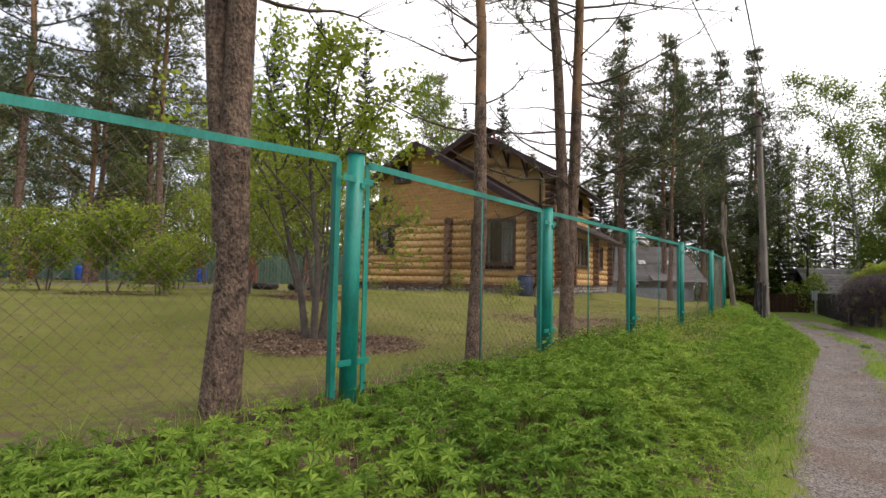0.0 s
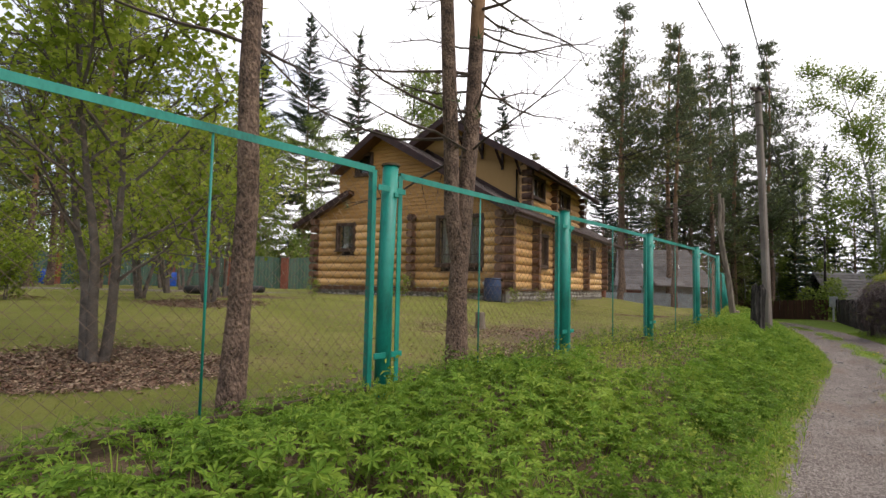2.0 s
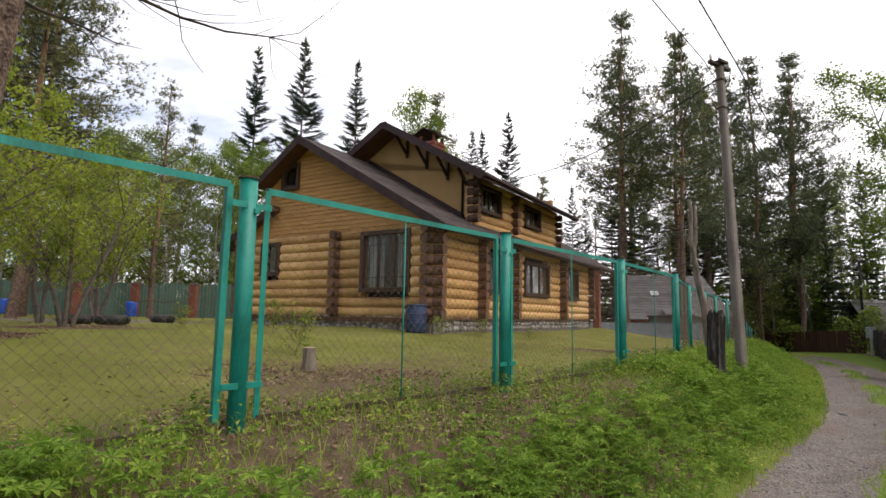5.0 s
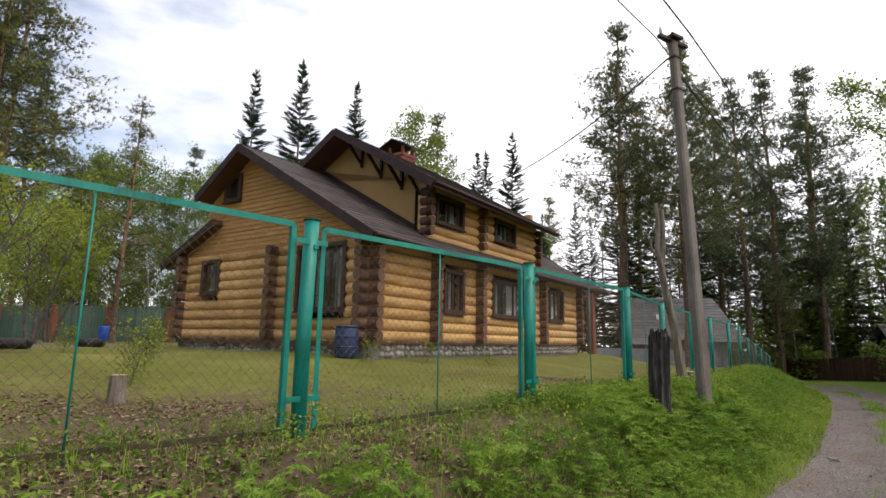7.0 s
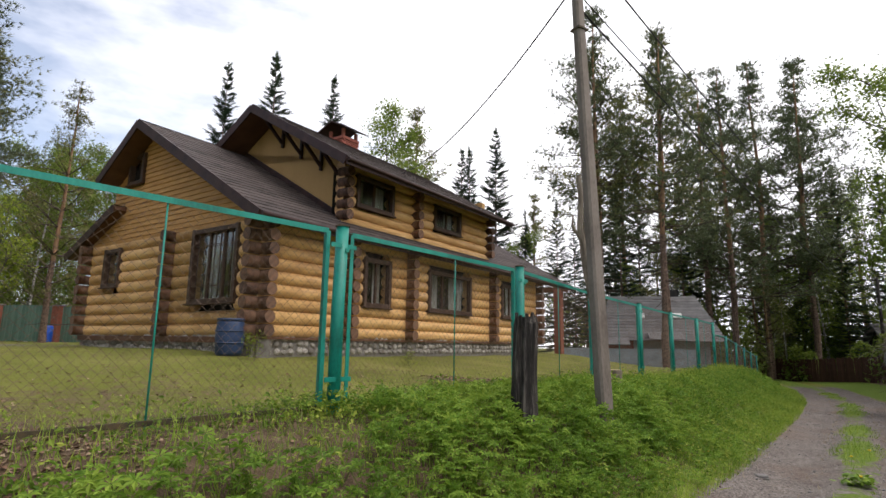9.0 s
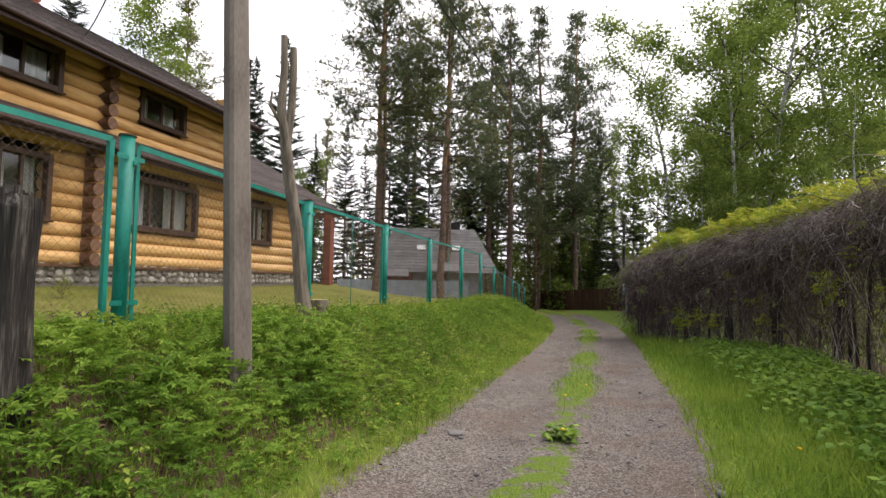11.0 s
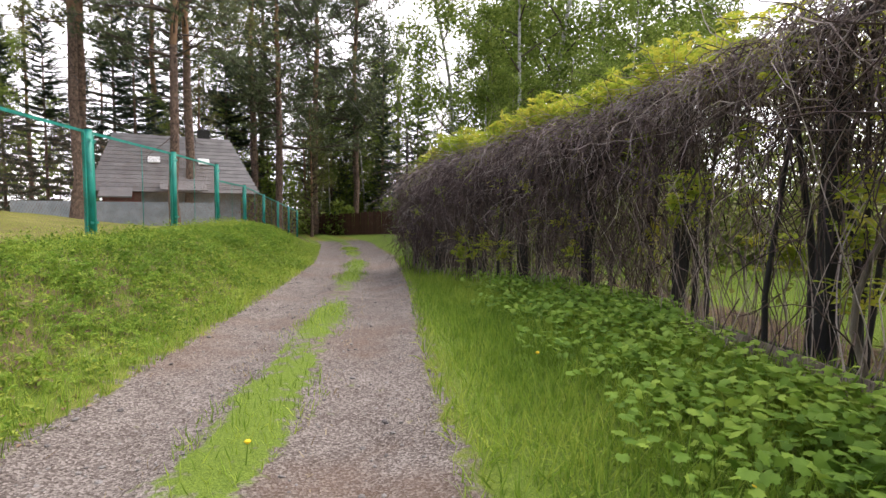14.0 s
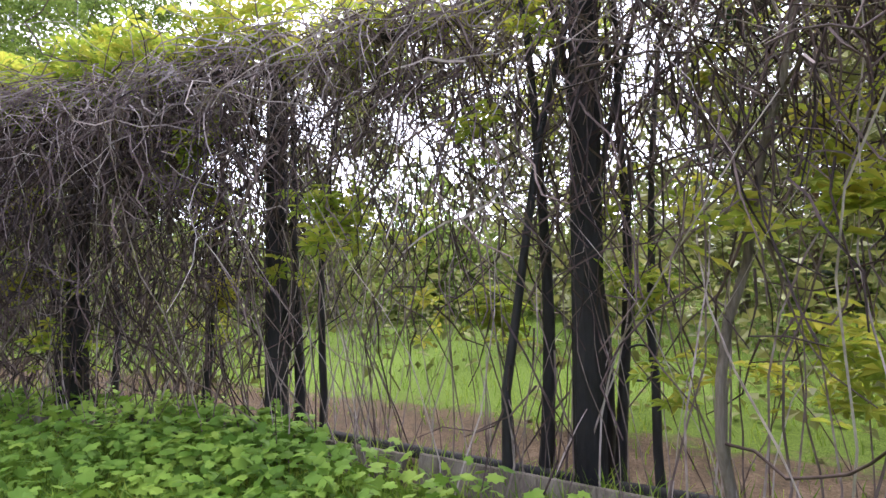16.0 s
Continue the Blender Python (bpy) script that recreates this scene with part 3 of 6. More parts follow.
def log_walls():
    rows = [BASE + 0.146 + PITCH * i for i in range(9)]
    wall = house_part("long_wall")
    for z in rows:
        for s0, s1 in spans(-0.05, LEN, LONG_WIN, z):
            log(wall, s0, 0, z, s1 - s0, "a")
    wall2 = house_part("gable_wall")
    for z in rows:
        zz = z + PITCH / 2 - 0.146
        for s0, s1 in spans(-0.05, WID, GABLE_WIN, zz):
            log(wall2, 0, s0, zz, s1 - s0, "b")
    wall3 = house_part("end_wall")
    for z in rows:
        log(wall3, LEN, -0.05, z + PITCH / 2 - 0.146, WID, "b")
    for a in (0.0, 2.55, 5.0, 9.75, LEN):
        col = house_part("cross_wall_ends")
        for z in rows:
            log(col, a, -0.42, z + PITCH / 2 - 0.146, 0.44, "b", LOG_END, "log_end")
    for b in (0.0, 3.4, WID):
        col = house_part("cross_wall_ends")
        for z in rows:
            log(col, -0.42, b, z, 0.44, "a", LOG_END, "log_end")
    up = house_part("upper_wall")
    for i in range(6):
        z = 4.42 + PITCH * i
        for s0, s1 in spans(2.45, 10.0, UP_WIN, z):
            log(up, s0, 0.25, z, s1 - s0, "a")
    for a in (2.5, 5.55, 9.95):
        col = house_part("cross_wall_ends")
        for i in range(5):
            log(col, a, -0.12, 4.55 + PITCH * i, 0.4, "b", LOG_END, "log_end")
    # plain inner shell that closes the rooms; its near-black colour stands for their shade
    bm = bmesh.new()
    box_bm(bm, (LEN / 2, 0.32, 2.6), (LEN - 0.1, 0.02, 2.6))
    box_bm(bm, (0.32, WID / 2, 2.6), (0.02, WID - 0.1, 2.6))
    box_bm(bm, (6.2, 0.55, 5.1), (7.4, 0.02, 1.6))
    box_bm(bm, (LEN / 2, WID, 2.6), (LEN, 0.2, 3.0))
    part("room_shade_sheets", bm, ROOM_SHADE, house)


def window_at(h0, h1, z0, z1, along, off, parts=2, name="window", curtain=True, bars=False):
    """A framed window; along 'a' it faces the lane, along 'b' the drive."""
    w = house_part(name)
    if along == "a":
        w.matrix_local = pose(0, off, 0)
    else:
        w.matrix_local = Matrix(((0, 1, 0, off), (1, 0, 0, 0), (0, 0, 1, 0), (0, 0, 0, 1)))
    f = 0.11
    y = -0.13
    for c, s in (((h0, y, (z0 + z1) / 2), (f, 0.16, z1 - z0 + 0.14)), ((h1, y, (z0 + z1) / 2), (f, 0.16, z1 - z0 + 0.14)), (((h0 + h1) / 2, y + 0.004, z0), (h1 - h0 - f, 0.15, f)), (((h0 + h1) / 2, y + 0.004, z1), (h1 - h0 - f, 0.15, f))):
        box_part("casing", c, s, FRAME, w, None, 0.01)
    box_part("sill", ((h0 + h1) / 2, y - 0.06, z0 - 0.07), (h1 - h0 + 0.16, 0.14, 0.035), FRAME, w, None, 0.006)
    for k in range(1, parts):
        s = h0 + (h1 - h0) * k / parts
        box_part("mullion", (s, y + 0.05, (z0 + z1) / 2), (0.06, 0.06, z1 - z0 - f), FRAME, w)
    for k in range(parts):
        s = h0 + (h1 - h0) * (k + 0.5) / parts
        pn = box_part("pane", (s, y + 0.06, (z0 + z1) / 2), ((h1 - h0) / parts - 0.05, 0.006, z1 - z0 - f), GLASS, w)
        pn.visible_shadow = False
    if bars:
        for k in range(1, 8):
            s = h0 + (h1 - h0) * k / 8
            tube_part("bar", [(s, y - 0.02, z0 + 0.04), (s, y - 0.02, z1 - 0.04)], [0.009, 0.009], FRAME, w, 5)
        for zz in (z0 + 0.35, z1 - 0.35):
            box_part("bar", ((h0 + h1) / 2, y - 0.02, zz), (h1 - h0 - f, 0.012, 0.02), FRAME, w)
    if curtain:
        n = 40
        for c0, c1 in ((h0 + 0.05, h0 + (h1 - h0) * 0.36), (h1 - (h1 - h0) * 0.36, h1 - 0.05)):
            xs = np.linspace(c0, c1, n)
            yy = 0.16 + 0.02 * np.sin(np.linspace(0, 22, n))
            V = np.concatenate([np.stack([xs, yy, np.full(n, z0 + 0.02)], 1), np.stack([xs, yy, np.full(n, z1 - 0.02)], 1)])
            F = np.array([(i, i + 1, n + i + 1, n + i) for i in range(n - 1)])
            part("curtain", np_mesh("curtain", V, F, CURTAIN, True), None, w, "pale drawn curtain")
    return w


def slab(name, corners, thick, mat, parent):
    """A flat sheet through four corners, with thickness downwards."""
    me = bpy.data.meshes.new(name)
    c = [Vector(p) for p in corners]
    nrm = (c[1] - c[0]).cross(c[3] - c[0]).normalized()
    if nrm.z < 0:
        nrm = -nrm
    low = [p - nrm * thick for p in c]
    me.from_pydata([tuple(p) for p in c + low], [], [(0, 1, 2, 3), (7, 6, 5, 4), (0, 4, 5, 1), (1, 5, 6, 2), (2, 6, 7, 3), (3, 7, 4, 0)])
    me.materials.append(mat)
    return part(name, me, mat, parent)


def shingled(parent, a0, a1, b0, z0, b1, z1, row=0.26):
    """Rows of shingle strips on a slope from its eave (b0, z0) up to (b1, z1), each row a part proud of the one above."""
    v = Vector((0, b1 - b0, z1 - z0))
    n = int(v.length / row)
    u = v / n
    nr = Vector((1, 0, 0)).cross(v).normalized()
    if nr.z < 0:
        nr = -nr
    for i in range(n):
        lo = Vector((0, b0, z0)) + u * i + nr * 0.022
        hi = Vector((0, b0, z0)) + u * (i + 1.12) + nr * 0.006
        me = bpy.data.meshes.new("shingle_course")
        vs, fs = [], []
        at = a0
        while at < a1 - 0.01:
            w = min(0.33 + rng.uniform(-0.02, 0.02), a1 - at)
            j = rng.uniform(-0.012, 0.012)
            k = len(vs)
            p0, p1 = lo - u.normalized() * j, hi
            for p, up in ((p0, 0.0), (p0, -0.02), (p1, 0.0)):
                for s in (at + 0.004, at + w - 0.004):
                    vs.append((s, p.y + nr.y * up, p.z + nr.z * up))
            fs += [(k, k + 1, k + 5, k + 4), (k + 2, k + 3, k + 1, k)]
            at += w
        me.from_pydata(vs, [], fs)
        me.materials.append(ROOF)
        part("shingle_course", me, ROOF, parent)


def roofs():
    r = house_part("main_roof")
    zr = lambda b: RIDGE_Z - SR * (RIDGE_B - b)
    zl = lambda b: RIDGE_Z - SL * (b - RIDGE_B)
    A0, A1, E = -0.62, 16.3, -0.64
    slab("deck", [(A0, E, zr(E)), (A1, E, zr(E)), (A1, RIDGE_B, RIDGE_Z), (A0, RIDGE_B, RIDGE_Z)], 0.16, SOFFIT, r)
    slab("deck", [(A0, 6.9, zl(6.9)), (A0, RIDGE_B, RIDGE_Z), (A1, RIDGE_B, RIDGE_Z), (A1, 6.9, zl(6.9))], 0.16, SOFFIT, r)
    zn = lambda b: 4.98 - 0.445 * (b - 6.2)
    slab("deck", [(-0.4, 8.95, zn(8.95)), (-0.4, 6.2, zn(6.2)), (A1, 6.2, zn(6.2)), (A1, 8.95, zn(8.95))], 0.14, SOFFIT, r)
    shingled(r, A0 - 0.03, A1 + 0.03, E - 0.03, zr(E - 0.03), RIDGE_B, RIDGE_Z)
    shingled(r, A0 - 0.03, A1, 6.9, zl(6.9), RIDGE_B, RIDGE_Z)
    shingled(r, -0.43, A1, 8.98, zn(8.98), 6.2, zn(6.2))

    def fascia(p, q, h=0.2, t=0.035, name="fascia", mat=FASCIA):
        p, q = Vector(p), Vector(q)
        d = q - p
        m = d.to_track_quat("X", "Z").to_matrix().to_4x4()
        bm = bmesh.new()
        box_bm(bm, (p + q) / 2, (d.length, t, h), m)
        part(name, bm, mat, r)
    fascia((A0 - 0.02, E, zr(E) - 0.09), (A0 - 0.02, RIDGE_B, RIDGE_Z - 0.09), 0.24)
    fascia((A0 - 0.02, 6.9, zl(6.9) - 0.09), (A0 - 0.02, RIDGE_B, RIDGE_Z - 0.09), 0.24)
    fascia((-0.42, 8.95, zn(8.95) - 0.09), (-0.42, 6.2, zn(6.2) - 0.09), 0.24)
    fascia((A0, E - 0.02, zr(E) - 0.1), (A1, E - 0.02, zr(E) - 0.1), 0.17)
    fascia((A1, E, zr(E) - 0.1), (A1, RIDGE_B, RIDGE_Z - 0.1), 0.22)
    tube_part("gutter", [(A0, E - 0.09, zr(E) - 0.06), (A1, E - 0.09, zr(E) - 0.1)], [0.055, 0.055], FASCIA, r, 8)
    # the raised upper storey with its own gable
    d = house_part("upper_roof")
    pb, pz, eb, ez, d0, d1 = 3.3, 8.07, -0.65, 5.77, 1.75, 10.35
    s = (pz - ez) / (pb - eb)
    lb, lz = 5.6, pz - s * (5.6 - pb)
    slab("deck", [(d0, eb, ez), (d1, eb, ez), (d1, pb, pz), (d0, pb, pz)], 0.15, SOFFIT, d)
    slab("deck", [(d0, pb, pz), (d1, pb, pz), (d1, lb, lz), (d0, lb, lz)], 0.15, SOFFIT, d)
    shingled(d, d0 - 0.03, d1 + 0.03, eb - 0.03, ez - 0.02, pb, pz)
    shingled(d, d0 - 0.03, d1 + 0.03, lb, lz, pb, pz)
    r = d
    fascia((d0 - 0.02, eb, ez - 0.08), (d0 - 0.02, pb, pz - 0.08), 0.24)
    fascia((d0 - 0.02, lb, lz - 0.08), (d0 - 0.02, pb, pz - 0.08), 0.24)
    fascia((d0, eb - 0.02, ez - 0.1), (d1, eb - 0.02, ez - 0.1), 0.17)
    tube_part("gutter", [(d0, eb - 0.08, ez - 0.06), (d1, eb - 0.08, ez - 0.09)], [0.05, 0.05], FASCIA, d, 8)
    # plastered side wall of the upper storey, above the main slope
    me = bpy.data.meshes.new("upper_gable")
    wa = 2.62
    pts = [(0.15, zr(0.15)), (0.15, ez + s * (0.15 - eb) - 0.1), (pb, pz - 0.1), (lb - 0.3, lz + 0.08), (RIDGE_B, RIDGE_Z)]
    vs = [(wa, b, z) for b, z in pts] + [(wa + 0.2, b, z) for b, z in pts]
    me.from_pydata(vs, [], [(0, 1, 2, 3, 4), (9, 8, 7, 6, 5)] + [(i, i + 5, (i + 1) % 5 + 5, (i + 1) % 5) for i in range(5)])
    me.materials.append(PLASTER)
    g = part("upper_gable", me, PLASTER, house, "tan plastered gable of the upper storey")
    bm = bmesh.new()
    p, q = Vector((wa - 0.03, 0.1, zr(0.1) + 0.07)), Vector((wa - 0.03, 4.6, zr(4.6) + 0.07))
    box_bm(bm, (p + q) / 2, (q - p).length and ((q - p).length, 0.05, 0.16), (q - p).to_track_quat("X", "Z").to_matrix().to_4x4())
    part("flashing", bm, FASCIA, g)
    for b in (0.35, 1.15, 2.0, 2.85):
        zt = ez + s * (b - eb) - 0.2
        br = house_part("eave_bracket")
        box_part("strut", (wa - 0.05, b, zt - 0.36), (0.09, 0.08, 0.62), FASCIA, br, None, 0.01)
        bm = bmesh.new()
        p, q = Vector((wa - 0.06, b, zt - 0.55)), Vector((d0 + 0.15, b, zt - 0.02))
        box_bm(bm, (p + q) / 2, ((q - p).length, 0.07, 0.08), (q - p).to_track_quat("X", "Z").to_matrix().to_4x4())
        part("brace", bm, FASCIA, br)
    # boarded gable of the main roof
    gw = house_part("board_gable")
    z = 3.98
    while z < RIDGE_Z - 0.2:
        b0 = max(-0.25, RIDGE_B - (RIDGE_Z - 0.1 - z) / SR)
        b1 = min(WID + 0.1, RIDGE_B + (RIDGE_Z - 0.1 - z) / SL, max(6.9, 6.2 + (4.88 - z) / 0.445))
        if b1 > b0:
            for s0, s1 in spans(b0, b1, [(5.35, 6.05, 5.62, 6.38)], z):
                ob = box_part("board", (-0.06 + rng.uniform(-0.004, 0.004), (s0 + s1) / 2, z), (0.03, s1 - s0, 0.135), CLAD, gw, Matrix.Rotation(0.2, 4, "Y"))
        z += 0.135
    box_part("belt_board", (-0.1, WID / 2, 3.96), (0.06, WID + 0.3, 0.1), CLAD, gw)
    # sheet behind the boards and attic pane, attic shade put into its colour
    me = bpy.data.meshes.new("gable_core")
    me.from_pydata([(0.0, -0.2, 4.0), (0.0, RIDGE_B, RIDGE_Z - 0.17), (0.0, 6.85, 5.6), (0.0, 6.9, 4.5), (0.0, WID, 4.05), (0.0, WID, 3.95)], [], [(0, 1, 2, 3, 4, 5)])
    me.materials.append(ROOM_SHADE)
    part("gable_core", me, ROOM_SHADE, house)
    me = bpy.data.meshes.new("end_gable")
    me.from_pydata([(LEN, 0.0, 4.0), (LEN, RIDGE_B, RIDGE_Z - 0.17), (LEN, 6.85, 5.6), (LEN, 6.9, 4.5), (LEN, WID, 4.05), (LEN, WID, 3.95)], [], [(0, 1, 2, 3, 4, 5)])
    me.materials.append(CLAD)
    part("end_gable", me, CLAD, house)
    # ends of the upper storey
    box_part("upper_end_wall", (9.95, 2.6, 5.6), (0.2, 4.6, 1.9), PLASTER, house)
    # chimney
    c = house_part("chimney")
    cx, cy = 6.67, 4.55
    for i in range(17):
        z = 7.5 + i * 0.075
        o = 0.0 if i % 2 else 0.13
        for side in range(4):
            for k in range(3):
                ob = new("brick", CYL.setdefault("brick", None) or brick_mesh())
                ob.parent = c
                s = -0.26 + 0.26 * k + o - 0.065
                ob.matrix_local = Matrix.Translation((cx, cy, z)) @ Matrix.Rotation(side * math.pi / 2, 4, "Z") @ pose(s, -0.36, 0)
    box_part("core", (cx, cy, 7.9), (0.66, 0.66, 1.6), MORTAR, c)
    box_part("crown", (cx, cy, 8.8), (0.86, 0.86, 0.12), RED_BRICK, c, None, 0.015)
    for sx in (-1, 1):
        for sy in (-1, 1):
            box_part("cap_leg", (cx + sx * 0.33, cy + sy * 0.33, 9.0), (0.1, 0.1, 0.3), RED_BRICK, c)
    for sg in (-1, 1):
        bm = bmesh.new()
        box_bm(bm, (cx, cy + sg * 0.32, 9.25), (1.35, 0.75, 0.03), Matrix.Rotation(-sg * 0.42, 4, "X"))
        part("cap_roof", bm, FASCIA, c, "small brown metal hood")


def brick_mesh():
    bm = bmesh.new()
    box_bm(bm, (0, 0, 0), (0.245, 0.06, 0.063), None, 0.006)
    me = bpy.data.meshes.new("brick")
    bm.to_mesh(me)
    bm.free()
    me.materials.append(RED_BRICK)
    CYL["brick"] = me
    return me


def footing():
    """The fieldstone footing along the lane side and the drive side."""
    f = house_part("stone_footing")
    box_part("mortar", (LEN / 2, 0.1, 0.93), (LEN + 0.3, 0.35, 0.8), MORTAR, f)
    box_part("mortar", (0.1, WID / 2, 0.93), (0.35, WID + 0.3, 0.8), MORTAR, f)
    shapes = []
    for k in range(6):
        bm = bmesh.new()
        bmesh.ops.create_icosphere(bm, subdivisions=1, radius=1)
        rr = random.Random(k)
        for v in bm.verts:
            v.co = Vector((v.co.x * rr.uniform(0.85, 1.1), v.co.y * 0.5, v.co.z * rr.uniform(0.8, 1.1)))
        me = bpy.data.meshes.new("stone")
        bm.to_mesh(me)
        bm.free()
        me.materials.append(FIELDSTONE)
        shapes.append(me)
    for along, n, ln in (("a", 210, LEN), ("b", 85, WID)):
        cols = int(ln / 0.2)
        for c in range(cols):
            z = 0.98
            while z < 1.3:
                h = rng.uniform(0.06, 0.1)
                ob = new("stone", shapes[rng.integers(6)])
                ob.parent = f
                s = (c + 0.5) * ln / cols + rng.uniform(-0.04, 0.04)
                m = pose(s, -0.08, z + h, 0, rng.uniform(-25, 25), rng.uniform(-8, 8)) if along == "a" else pose(-0.08, s, z + h, 0, rng.uniform(-25, 25), 90)
                ob.matrix_local = m @ Matrix.Diagonal((rng.uniform(0.09, 0.125), 0.12, h, 1))
                z += h * 2 - 0.01
    box_part("sill_board", (LEN / 2, -0.14, BASE - 0.01), (LEN + 0.3, 0.06, 0.05), SOFFIT, f)
    box_part("sill_board", (-0.14, WID / 2, BASE - 0.06), (0.06, WID + 0.3, 0.13), SOFFIT, f)


def carport():
    c = house_part("carport")
    for a, b in ((18.3, 0.9), (18.3, 6.5)):
        box_part("brick_column", (a, b, 2.4), (0.36, 0.36, 3.3), BROWN_BRICK, c, None, 0.01)
    box_part("beam", (18.3, 3.7, 4.05), (0.2, 6.6, 0.22), SOFFIT, c)


log_walls()
for h in LONG_WIN:
    window_at(*h, "a", 0, 3 if h[1] - h[0] > 2 else 2)
window_at(*GABLE_WIN[0], "b", 0, 3, bars=True)
window_at(*GABLE_WIN[1], "b", 0, 1)
window_at(5.35, 6.05, 5.62, 6.38, "b", 0.04, 1, curtain=False)
for h in UP_WIN:
    window_at(*h, "a", 0.25, 2)
roofs()
footing()
carport()

# ---- pole, wires, stumps ----
def utility_pole():
    x, y = 9.95, 16.9
    z0 = float(height(x, y))
    t = thing("utility_pole", (x, y, z0), "tapered grey concrete utility pole with steel cross-arm on the bank", "utility pole", turn=38)
    bm = bmesh.new()
    lean = Vector((-0.275, 0.04, 0))
    rings = []
    for z, w, d in ((-0.4, 0.215, 0.165), (3.2, 0.185, 0.15), (6.5, 0.15, 0.13)):
        k = 0.028
        ring = []
        for sx, sy in ((1, 1), (-1, 1), (-1, -1), (1, -1)):
            a = [(sx * w / 2, sy * (d / 2 - k)), (sx * (w / 2 - k), sy * d / 2)]
            if sx * sy < 0:
                a.reverse()
            ring += [bm.verts.new((px + lean.x * z / 6.5, py + lean.y * z / 6.5, z)) for px, py in a]
        rings.append(ring)
    for r0, r1 in zip(rings, rings[1:]):
        for i in range(8):
            bm.faces.new((r0[i], r0[(i + 1) % 8], r1[(i + 1) % 8], r1[i]))
    bm.faces.new(rings[-1])
    bm.faces.new(rings[0][::-1])
    part("shaft", bm, CONCRETE, t)
    top = Vector((lean.x, lean.y, 6.5))
    box_part("cross_arm", top + Vector((0, 0, 0.02)), (0.75, 0.09, 0.07), FASCIA, t, None, 0.008)
    box_part("cap_plate", top + Vector((0, 0, 0.075)), (0.26, 0.24, 0.05), FASCIA, t)
    for s in (-0.32, 0.0, 0.32):
        tube_part("insulator", [top + Vector((s, 0, 0.05)), top + Vector((s, 0, 0.12)), top + Vector((s, 0, 0.2))], [0.014, 0.035, 0.025], WHITE_PAINT if s else TAR, t, 8)
    for z in (5.6, 6.2):
        box_part("band", Vector((lean.x * z / 6.5, lean.y * z / 6.5, z)), (0.19, 0.175, 0.03), RUST, t)
    return t.matrix_world @ top


POLE_TOP = utility_pole()


def wire(p, q, sag, rad, label, group="overhead wires"):
    p, q = Vector(p), Vector(q)
    pts = []
    for i in range(17):
        f = i / 16
        v = p.lerp(q, f)
        v.z -= sag * 4 * f * (1 - f)
        pts.append(v)
    V, F = tube(pts, [rad] * 17, 5)
    return tagged(new("overhead_cable", np_mesh("overhead_cable", V, F, CABLE, True)), label, "cable", group)


def wires():
    back = Vector((-9.5, -12.0, 6.8))
    fwd = Vector((35.5, 53.4, 5.4))
    for s, rad in ((-0.3, 0.011), (0.28, 0.014)):
        wire(back + Vector((s * 2.4, -s * 1.2, 0)), POLE_TOP + Vector((s, -0.1 * s, 0.16)), 0.5, rad, "black overhead power cable strung between poles")
        wire(POLE_TOP + Vector((s, -0.1 * s, 0.16)), fwd + Vector((s, 0, 0)), 0.55, rad, "black overhead power cable strung between poles")
    wire(POLE_TOP + Vector((0, 0, -0.5)), fwd + Vector((0, 0, -0.7)), 0.75, 0.016, "twisted black telephone cable sagging along the lane")
    wire(POLE_TOP + Vector((-0.1, 0, -0.3)), HM @ Vector((5.2, 0.4, 6.45)), 0.45, 0.014, "thin service cable from the pole to the house roof")


wires()


def far_pole():
    x, y = 35.5, 53.4
    t = thing("utility_pole", on_ground(x, y), "dark weathered wooden utility pole with street lamp by the fence", "utility pole")
    tube_part("shaft", [(0, 0, -0.3), (0, 0, 4), (0.05, 0, 7.6)], [0.13, 0.11, 0.09], DARK_WOOD, t, 10)
    tube_part("lamp_arm", [(0, 0, 5.0), (-0.3, -0.5, 5.25), (-0.5, -0.8, 5.3)], [0.025] * 3, TAR, t, 6)
    tube_part("lamp_head", [(-0.45, -0.75, 5.3), (-0.6, -1.0, 5.32), (-0.68, -1.15, 5.3)], [0.05, 0.09, 0.04], METER_BOX, t, 10)
    box_part("cross_arm", (0.05, 0, 7.4), (0.9, 0.09, 0.08), DARK_WOOD, t)


far_pole()


def rough_log(pts, radii, mat, parent, name, seed, sides=14, amp=0.12, cap=None):
    """An uneven upright timber: a tube whose sides are fluted and worn."""
    V, F = tube(pts, radii, sides)
    r = np.random.default_rng(seed)
    n = len(pts)
    P = np.repeat(np.asarray(pts, float), sides, axis=0)
    flute = np.tile(1 + r.normal(0, amp, sides), n) * (1 + r.normal(0, amp * 0.3, len(V)))
    V = P + (V - P) * flute[:, None]
    me = bpy.data.meshes.new(name)
    me.from_pydata([tuple(map(float, v)) for v in V], [], [tuple(map(int, f)) for f in F] + [tuple(range(len(V) - sides, len(V)))])
    me.materials.append(mat)
    if cap:
        me.materials.append(cap)
        me.polygons[len(F)].material_index = 1
    return part(name, me, mat, parent)


def old_post():
    t = thing("old_timber_post", on_ground(8.86, 15.4), "short weathered black timber stub post in the weeds", "timber post")
    rough_log([(0, 0, -0.2), (0.0, 0, 0.3), (0.015, 0, 0.8), (0.03, 0, 1.2), (0.03, 0, 1.27)], [0.14, 0.135, 0.125, 0.125, 0.11], DARK_WOOD, t, "stub", 4, 18, 0.16)
    for k in range(9):
        a = k * 0.7
        box_part("splinter", (0.03 + 0.1 * math.cos(a), 0.1 * math.sin(a), 1.22), (0.035, 0.03, 0.14 + 0.03 * (k % 3)), DARK_WOOD, t, Matrix.Rotation(a, 4, "Z"), 0.006)


